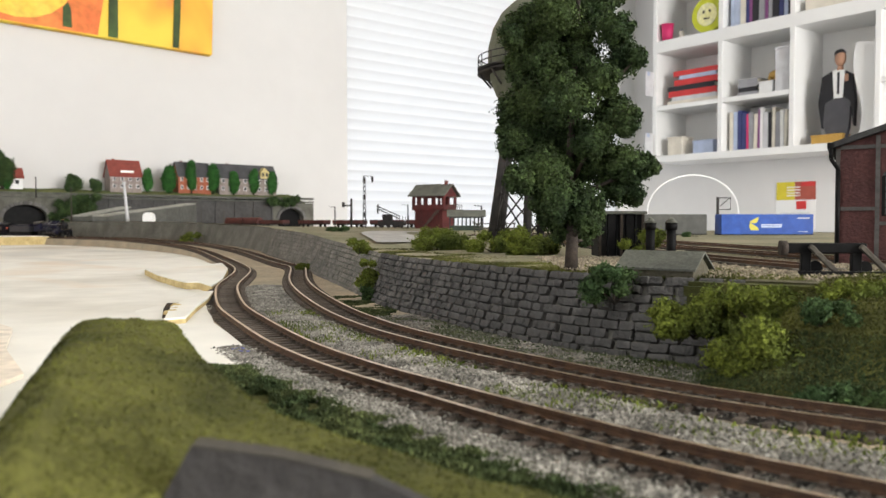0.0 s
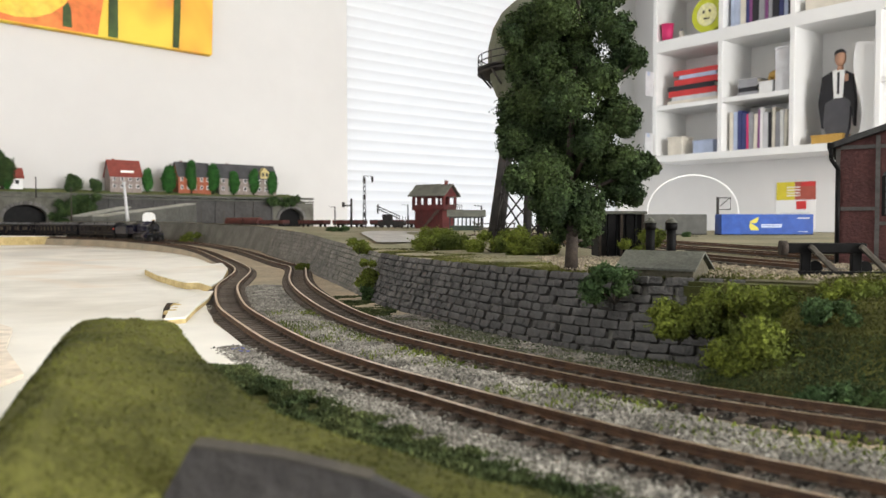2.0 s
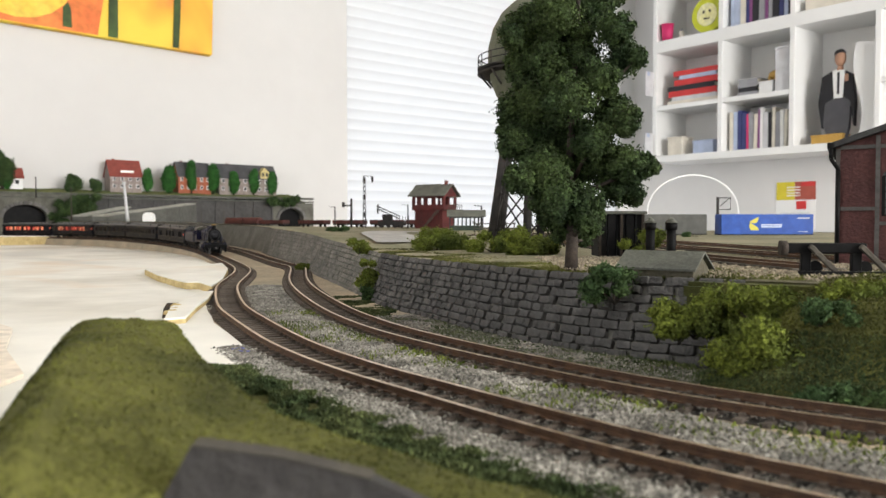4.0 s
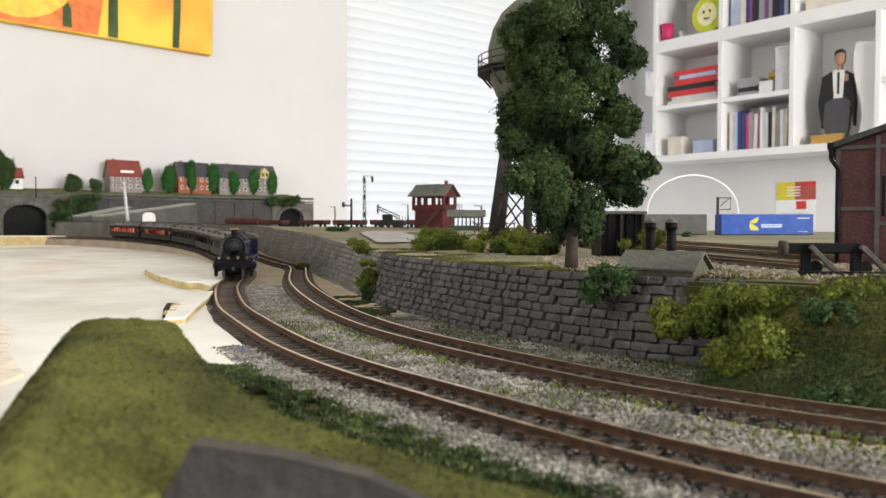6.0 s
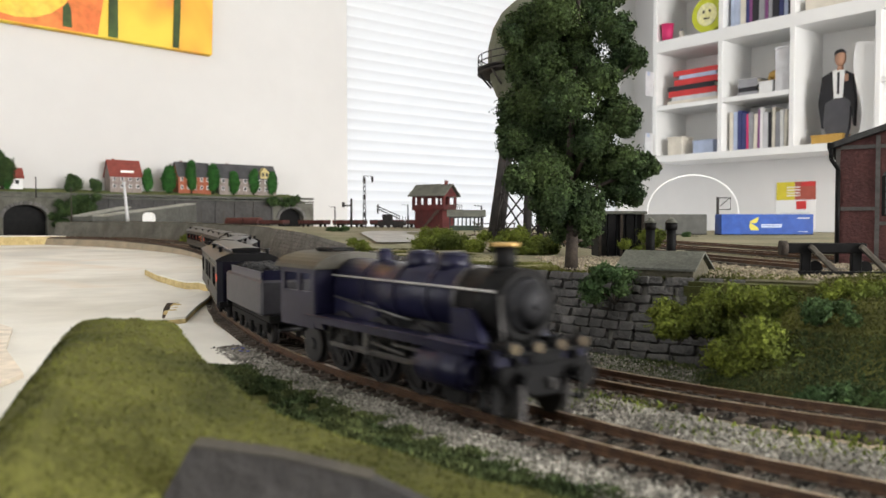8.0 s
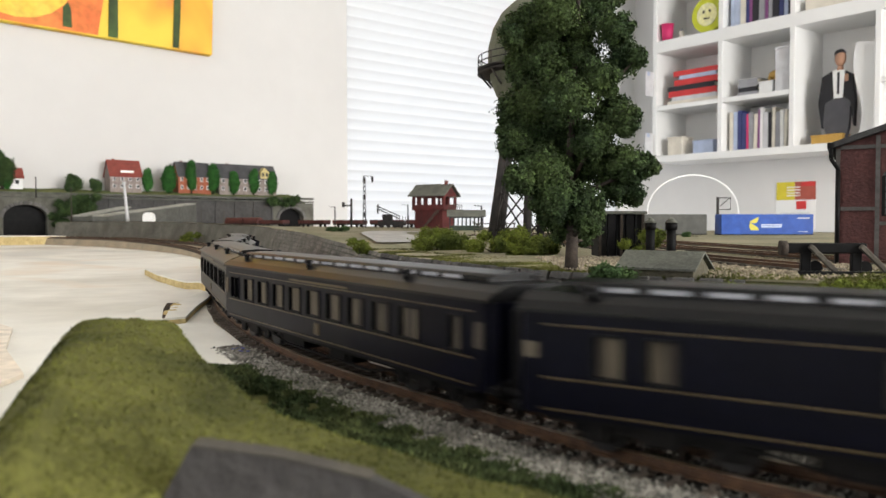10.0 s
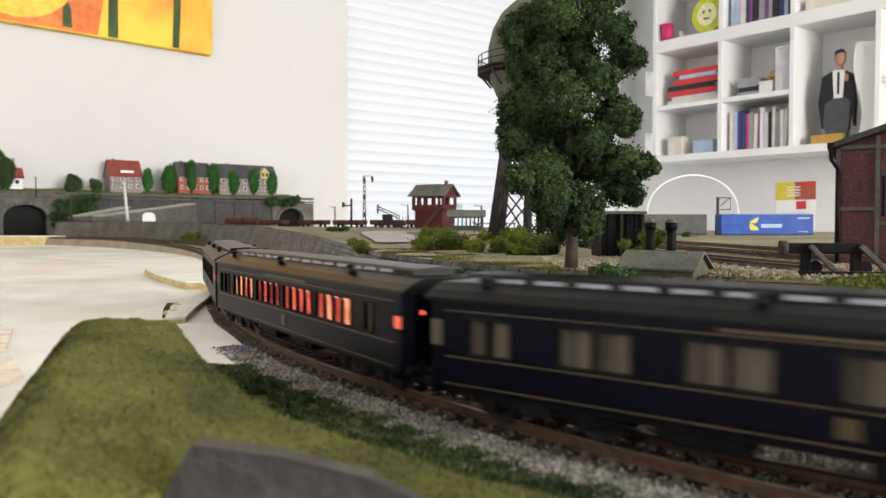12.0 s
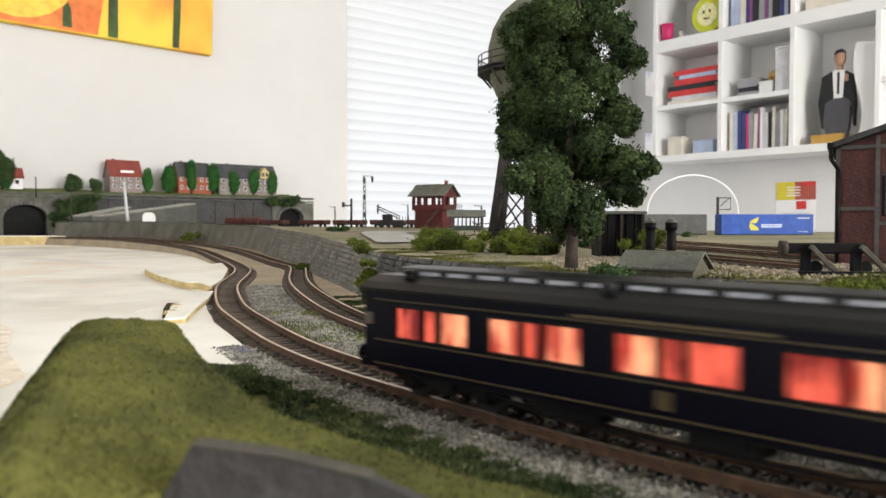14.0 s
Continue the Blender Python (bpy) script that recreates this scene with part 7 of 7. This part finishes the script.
        add_prism(bm, [(0.042, 0.0195), (0.056, 0.0195), (0.054, 0.0235), (0.049, 0.0285), (0.042, 0.0285)], s * 0.0098, s * 0.0125, "y")
        part("steam_pipe_cover", bm, M_LOCO, e)
        bm = bmesh.new()
        add_box(bm, (-0.003, s * 0.0125, 0.0098), (0.050, 0.0007, 0.0015), bevel=0.0002)
        add_box(bm, (0.013, s * 0.0136, 0.0108), (0.046, 0.0007, 0.0013), Matrix.Rotation(0.03 * s, 4, "Z"), bevel=0.0002)
        add_box(bm, (0.022, s * 0.0136, 0.0145), (0.016, 0.0006, 0.0010), bevel=0.0002)
        add_box(bm, (0.030, s * 0.0140, 0.0118), (0.010, 0.001, 0.0008))
        part("driving_rod", bm, M_STEEL, e)
        bm = bmesh.new()
        add_box(bm, (0.062, s * 0.0105, 0.0165), (0.014, 0.0012, 0.007), Matrix.Rotation(0, 4, "Y"))
        part("front_frame", bm, M_BLACK, e)
    wheels = [(wheelset(x, 0.0107, e, spokes=14), 0.0107) for x in (-0.0245, -0.0005, 0.0235)]
    wheels += [(wheelset(x, 0.0056, e), 0.0056) for x in (0.0395, 0.0615)]
    wheels += [(wheelset(-0.047, 0.007, e), 0.007)]
    bm = bmesh.new()
    add_box(bm, (0.004, 0, 0.0150), (0.128, 0.0125, 0.0066), bevel=0.0006)
    add_box(bm, (0.010, 0, 0.0200), (0.090, 0.0140, 0.0050))
    add_box(bm, (0.052, 0, 0.0085), (0.034, 0.010, 0.004), bevel=0.0006)
    part("main_frame", bm, M_BLACK, e)
    bm = bmesh.new()
    add_box(bm, (-0.018, 0, 0.0235), (0.030, 0.0178, 0.014), bevel=0.001)
    part("firebox", bm, M_LOCO, e)
    bm = bmesh.new()
    add_box(bm, (0.0675, 0, 0.0130), (0.0022, 0.033, 0.0050), bevel=0.0005)
    add_box(bm, (0.0640, 0, 0.0185), (0.010, 0.030, 0.0010))
    beam = part("buffer_beam", bm, M_BLACK, e)
    for y in (-0.0098, 0.0098):
        bm = bmesh.new()
        add_cyl(bm, (0.0686, y, 0.0118), (0.0725, y, 0.0118), 0.0013, 0.0012, 10)
        add_cyl(bm, (0.0725, y, 0.0118), (0.0735, y, 0.0118), 0.0029, 0.0031, 18)
        part("buffer", bm, M_BLACK, beam)
    for y, z in ((-0.0125, 0.0200), (0.0125, 0.0200), (0.0042, 0.0198), (-0.0042, 0.0198)):
        bm = bmesh.new()
        add_cyl(bm, (0.0655, y, z), (0.0692, y, z), 0.0019, 0.0022, 14)
        add_cyl(bm, (0.0672, y, z + 0.0018), (0.0672, y, z + 0.0032), 0.0006, 0.0006, 8)
        lampo = part("lantern", bm, M_BLACK, e)
        bm = bmesh.new()
        add_cyl(bm, (0.0690, y, z), (0.0697, y, z), 0.0016, 0.0014, 14)
        part("lens", bm, mat("lamp_glass", (0.13, 0.105, 0.07), (0.09, 0.07, 0.05), 50, 0.12, spec=0.9), lampo, "pale lamp glass")
    bm = bmesh.new()
    add_box(bm, (0.0688, 0, 0.0100), (0.004, 0.0016, 0.0030), bevel=0.0004)
    add_box(bm, (0.0675, 0.0085, 0.0052), (0.0010, 0.0012, 0.0095))
    add_box(bm, (0.0675, -0.0085, 0.0052), (0.0010, 0.0012, 0.0095))
    part("coupling_hook", bm, M_STEEL, beam)
    # plough frame and steps hung below the beam, and the deep apron over the cylinders
    bm = bmesh.new()
    add_prism(bm, [(-0.0165, 0.0195), (0.0165, 0.0195), (0.0165, 0.0125), (0.0120, 0.0100), (-0.0120, 0.0100), (-0.0165, 0.0125)], 0.0652, 0.0664, "x")
    part("apron", bm, M_LOCO, e)
    for s in (-1, 1):
        bm = bmesh.new()
        for z in (0.0035, 0.0085):
            add_box(bm, (0.0630, s * 0.0158, z), (0.0060, 0.0030, 0.0006))
        for x in (0.0602, 0.0658):
            add_box(bm, (x, s * 0.0158, 0.0090), (0.0005, 0.0028, 0.0120))
        part("step", bm, M_BLACK, e)
        bm = bmesh.new()
        add_cyl(bm, (0.0655, s * 0.0130, 0.0190), (0.0600, s * 0.0098, 0.0330), 0.0004, 0.0004, 6)
        part("front_handrail", bm, M_STEEL, e)
        bm = bmesh.new()
        add_box(bm, (0.0000, s * 0.0150, 0.0150), (0.0030, 0.0012, 0.0060), bevel=0.0003)
        add_box(bm, (0.0100, s * 0.0144, 0.0140), (0.0210, 0.0006, 0.0010), Matrix.Rotation(0.08, 4, "Y"), bevel=0.0002)
        add_cyl(bm, (0.0000, s * 0.0140, 0.0120), (-0.0005, s * 0.0152, 0.0085), 0.0006, 0.0006, 6)
        part("valve_gear", bm, M_STEEL, e)
        bm = bmesh.new()
        add_cyl(bm, (-0.0300, s * 0.0098, 0.0262), (0.0180, s * 0.0098, 0.0222), 0.0005, 0.0005, 6)
        part("injector_pipe", bm, M_STEEL, e)
        bm = bmesh.new()
        add_prism(bm, [(-0.0340, 0.0150), (-0.0260, 0.0150), (-0.0290, 0.0190), (-0.0340, 0.0190)], s * 0.0152, s * 0.0164, "y")
        part("cab_step_plate", bm, M_LOCO, e)
    # cab
    bm = bmesh.new()
    for s in (-1, 1):
        y = s * 0.0160
        for c, sz in (((-0.0465, y, 0.0210), (0.027, 0.0010, 0.0130)), ((-0.0465, y, 0.0352), (0.027, 0.0010, 0.0022)), ((-0.0345, y, 0.0308), (0.003, 0.0010, 0.0068)),
                      ((-0.0450, y, 0.0308), (0.003, 0.0010, 0.0068)), ((-0.0585, y, 0.0308), (0.003, 0.0010, 0.0068))):
            add_box(bm, c, sz)
    add_box(bm, (-0.0333, 0, 0.0262), (0.001, 0.0318, 0.0215))
    part("cab", bm, M_LOCO, e)
    bm = bmesh.new()
    arc = [(0.0172 * math.cos(a), 0.0358 + 0.0060 * math.sin(a)) for a in [math.pi * k / 14 for k in range(15)]]
    add_prism(bm, arc, -0.064, -0.031, "x")
    part("cab_roof", bm, mat("olive_dusty_roof", (0.060, 0.054, 0.036), (0.040, 0.036, 0.026), 60, 0.5, spec=0.3), e, "dusty olive cab roof")
    box_part("roof_vent", (-0.047, 0, 0.0424), (0.013, 0.010, 0.0014), M_BLACK, e, bevel=0.0004)
    return e, wheels


def tender():
    e = empty("tender", Matrix(), "dark violet-blue coal tender coupled behind the locomotive", "tender")
    bm = bmesh.new()
    add_box(bm, (0, 0, 0.0208), (0.080, 0.0325, 0.0150), bevel=0.0010)
    # the grey paints in the side's reflected sheen along with its weathering
    part("tank", bm, mat("weathered_sheen_grey", (0.040, 0.038, 0.044), (0.026, 0.025, 0.032), 50, 0.5, spec=0.4), e, "weathered blue-grey tender tank with painted pale sheen")
    bm = bmesh.new()
    for s in (-1, 1):
        add_box(bm, (0.005, s * 0.0152, 0.0300), (0.066, 0.0010, 0.0034))
    add_box(bm, (0.0385, 0, 0.0304), (0.0010, 0.0300, 0.0042))
    part("coping_rail", bm, M_LOCO, e)
    bm = bmesh.new()
    r = random.Random(3)
    add_box(bm, (0.008, 0, 0.0290), (0.056, 0.028, 0.0020))
    for k in range(420):
        add_ball(bm, (r.uniform(-0.02, 0.036), r.uniform(-0.0125, 0.0125), 0.0298 + r.uniform(0, 0.0034)), r.uniform(0.0008, 0.0017), 1)
    part("coal", bm, mat("black_coal", (0.012, 0.012, 0.013), (0.02, 0.02, 0.02), 400, 0.4), e, "black coal load")
    bm = bmesh.new()
    add_box(bm, (0, 0, 0.0120), (0.084, 0.026, 0.0030))
    for s in (-1, 1):
        add_box(bm, (0, s * 0.0130, 0.0085), (0.078, 0.0012, 0.0040))
        for x in (-0.0275, -0.0105, 0.0105, 0.0275):
            add_box(bm, (x, s * 0.0142, 0.0062), (0.005, 0.0016, 0.0050), bevel=0.0005)
    part("frame", bm, M_FRAME, e)
    wheels = [(wheelset(x, 0.0058, e), 0.0058) for x in (-0.0275, -0.0105, 0.0105, 0.0275)]
    bm = bmesh.new()
    add_box(bm, (-0.0430, 0, 0.0128), (0.0020, 0.031, 0.0040), bevel=0.0004)
    for y in (-0.0098, 0.0098):
        add_cyl(bm, (-0.044, y, 0.0118), (-0.048, y, 0.0118), 0.0024, 0.0024, 12)
    part("buffer_beam", bm, M_BLACK, e)
    for y in (-0.0115, 0.0115):
        bm = bmesh.new()
        add_cyl(bm, (-0.0385, y, 0.0262), (-0.0412, y, 0.0262), 0.0016, 0.0016, 10)
        part("rear_lamp", bm, M_TAIL, e, "small lit rear lamp")
    return e, wheels


loco, loco_wheels = locomotive()
tend, tend_wheels = tender()
# ---- track pieces: sleepers, ballast, stones ----
def lay_sleepers(tr, c, ts, ok, step=0.0066):
    made, s, nxt = 0, 0.0, 0.0
    rest = []
    for i in range(1, len(c)):
        s += (c[i] - c[i - 1]).length
        if s < nxt:
            continue
        nxt = s + step
        if not ok(c[i]):
            continue
        m = Matrix.Translation(c[i] + Vector((0, 0, RAIL_Z - 0.0016 + rise(c[i])))) @ Matrix.Rotation(math.atan2(ts[i].y, ts[i].x) + math.pi / 2 + rg.uniform(-0.02, 0.02), 4, "Z")
        rest.append((c[i].length, m))
    rest.sort(key=lambda q: q[0])
    for d, m in rest[:290]:
        o = new("sleeper", SLEEPER)
        o.parent = tr
        o.matrix_basis = m
    if rest[290:]:
        bm = bmesh.new()
        for d, m in rest[290:]:
            add_box(bm, (0, 0, 0), (0.030, 0.0031, 0.0024), m)
        part("far_sleepers", bm, M_SLEEPER, tr)["kind"] = "stuff"


lay_sleepers(near_track, NEAR, _t, lambda p: p.x < 0.8)
lay_sleepers(far_track, FAR, FT, lambda p: p.x < 0.8)


def ballast(name, place, n, seed, label, lo=0.00045, hi=0.00115, material=None):
    """Loose angular stones: squashed octahedra."""
    r = np.random.RandomState(seed)
    rr = random.Random(seed)
    pts = [q for q in (place(rr) for _ in range(n)) if q]
    n = len(pts)
    P = np.array(pts)
    base = np.array([(1, 0, 0), (-1, 0, 0), (0, 1, 0), (0, -1, 0), (0, 0, 1), (0, 0, -1)], float)
    S = r.uniform(lo, hi, (n, 1, 1)) * r.uniform(0.6, 1.25, (n, 1, 3))
    a = r.uniform(0, 6.28, n)
    b = r.uniform(-0.9, 0.9, n)
    Rz = np.zeros((n, 3, 3))
    Rz[:, 0, 0], Rz[:, 0, 1], Rz[:, 1, 0], Rz[:, 1, 1], Rz[:, 2, 2] = np.cos(a), -np.sin(a), np.sin(a), np.cos(a), 1
    Rx = np.zeros((n, 3, 3))
    Rx[:, 0, 0], Rx[:, 1, 1], Rx[:, 1, 2], Rx[:, 2, 1], Rx[:, 2, 2] = 1, np.cos(b), -np.sin(b), np.sin(b), np.cos(b)
    V = np.einsum("nij,nkj->nki", Rz @ Rx, base[None] * S + r.normal(size=(n, 6, 3)) * lo * 0.35) + P[:, None, :]
    tri = np.array([(0, 2, 4), (2, 1, 4), (1, 3, 4), (3, 0, 4), (2, 0, 5), (1, 2, 5), (3, 1, 5), (0, 3, 5)])
    F = (tri[None] + (np.arange(n) * 6)[:, None, None]).reshape(-1, 3)
    return tagged(mesh_from(name, V.reshape(-1, 3).tolist(), F.tolist(), material or M_BALLAST), label, "ballast", kind="stuff")


def strip(c, ts, i0, i1, lo, hi, z, heap=0.0):
    def place(r):
        f = r.uniform(i0, i1 - 1.001)
        k = int(f)
        p = c[k].lerp(c[k + 1], f - k)
        o = r.uniform(lo, hi)
        t = ts[k]
        m = (o - lo) / (hi - lo)
        if m < 0.12 or m > 0.88:
            if r.random() < 0.5:
                return None
        return (p.x + t.y * o, p.y - t.x * o, z + heap * math.sin(math.pi * m) + r.uniform(-0.0003, 0.0005))
    return place


i0, i1 = nearest(NEAR, -0.185, 0.69, 1), nearest(NEAR, 0.20, 0.095, 1)
ballast("ballast_between", strip(NEAR, _t, i0, i1, -0.045, -0.0135, 0.0019, 0.0010), 40000, 1, "pale grey stone ballast between the tracks")
ballast("ballast_in_track", strip(NEAR, _t, nearest(NEAR, -0.03, 0.285, 1), i1, -0.0125, 0.0125, 0.0018), 4200, 2, "grey ballast between the sleepers", 0.0004, 0.0008)
j0, j1 = nearest(FAR, -0.09, 0.56, 1), nearest(FAR, 0.30, 0.15, 1)
ballast("ballast_in_far_track", strip(FAR, FT, j0, j1, -0.0125, 0.0125, 0.0018), 6500, 3, "grey ballast between the sleepers", 0.0004, 0.0008)
ballast("ballast_verge", strip(NEAR, _t, nearest(NEAR, -0.075, 0.365, 1), i1, 0.0135, 0.031, 0.0018, 0.0004), 18000, 4, "pale grey ballast verge beside the track")
ballast("ballast_far_edge", strip(FAR, FT, nearest(FAR, -0.06, 0.47, 1), j1, -0.052, -0.0135, 0.0016), 26000, 5, "grey grit along the foot of the wall", 0.0003, 0.0008)
def yard_grit(r):
    x, y = r.uniform(0.06, 0.32), r.uniform(0.29, 0.52)
    if side_of(WALLC, WT, x, y) > -0.022:
        return None
    return (x, y, yard_z(x, y) + r.uniform(-0.0008, 0.0002))


ballast("yard_grit", yard_grit, 14000, 6, "sandy grit scattered over the yard", 0.0003, 0.0008,
        mat("sandy_grit", (0.34, 0.29, 0.21), (0.24, 0.20, 0.15), 120, 0.95, island=True, rand=0.4))

stone_rows.sort(key=lambda q: q[2])
for m, me, y in stone_rows[:300]:
    o = new("stone", me)
    o.parent = stone_wall
    o.matrix_basis = m
if stone_rows[300:]:
    V, F = [], []
    for m, me, y in stone_rows[300:]:
        b = len(V)
        V += [tuple(m @ v.co) for v in me.vertices]
        F += [tuple(i + b for i in p.vertices) for p in me.polygons]
    o = mesh_from("back_stones", V, F, M_STONE)
    o.parent = stone_wall
    o["kind"] = "stuff"
# ---- motion ----
def nose(t):
    return float(np.interp(t, NOSE_T, NOSE_S))


def motions():
    ts = [k * 0.25 for k in range(57)]
    LOCO_C, TEND_C, FIRST = 0.0735, 0.1935, 0.245
    walk(loco, [(t, on_rails(nose(t) - LOCO_C + 0.045, nose(t) - LOCO_C - 0.035)) for t in ts])
    walk(tend, [(t, on_rails(nose(t) - TEND_C + 0.022, nose(t) - TEND_C - 0.022)) for t in ts])
    for k, (e, wheels) in enumerate(coaches):
        mid = FIRST + PITCH * (k + 0.5)
        walk(e, [(t, on_rails(nose(t) - mid + 0.071, nose(t) - mid - 0.071)) for t in ts])
    fine = [k / 30 for k in range(421)]
    for w, r in loco_wheels[:3]:
        place = w.matrix_basis.translation.copy()
        walk(w, [(t, Matrix.Translation(place) @ Matrix.Rotation(nose(t) / r, 4, "Y")) for t in fine])


motions()
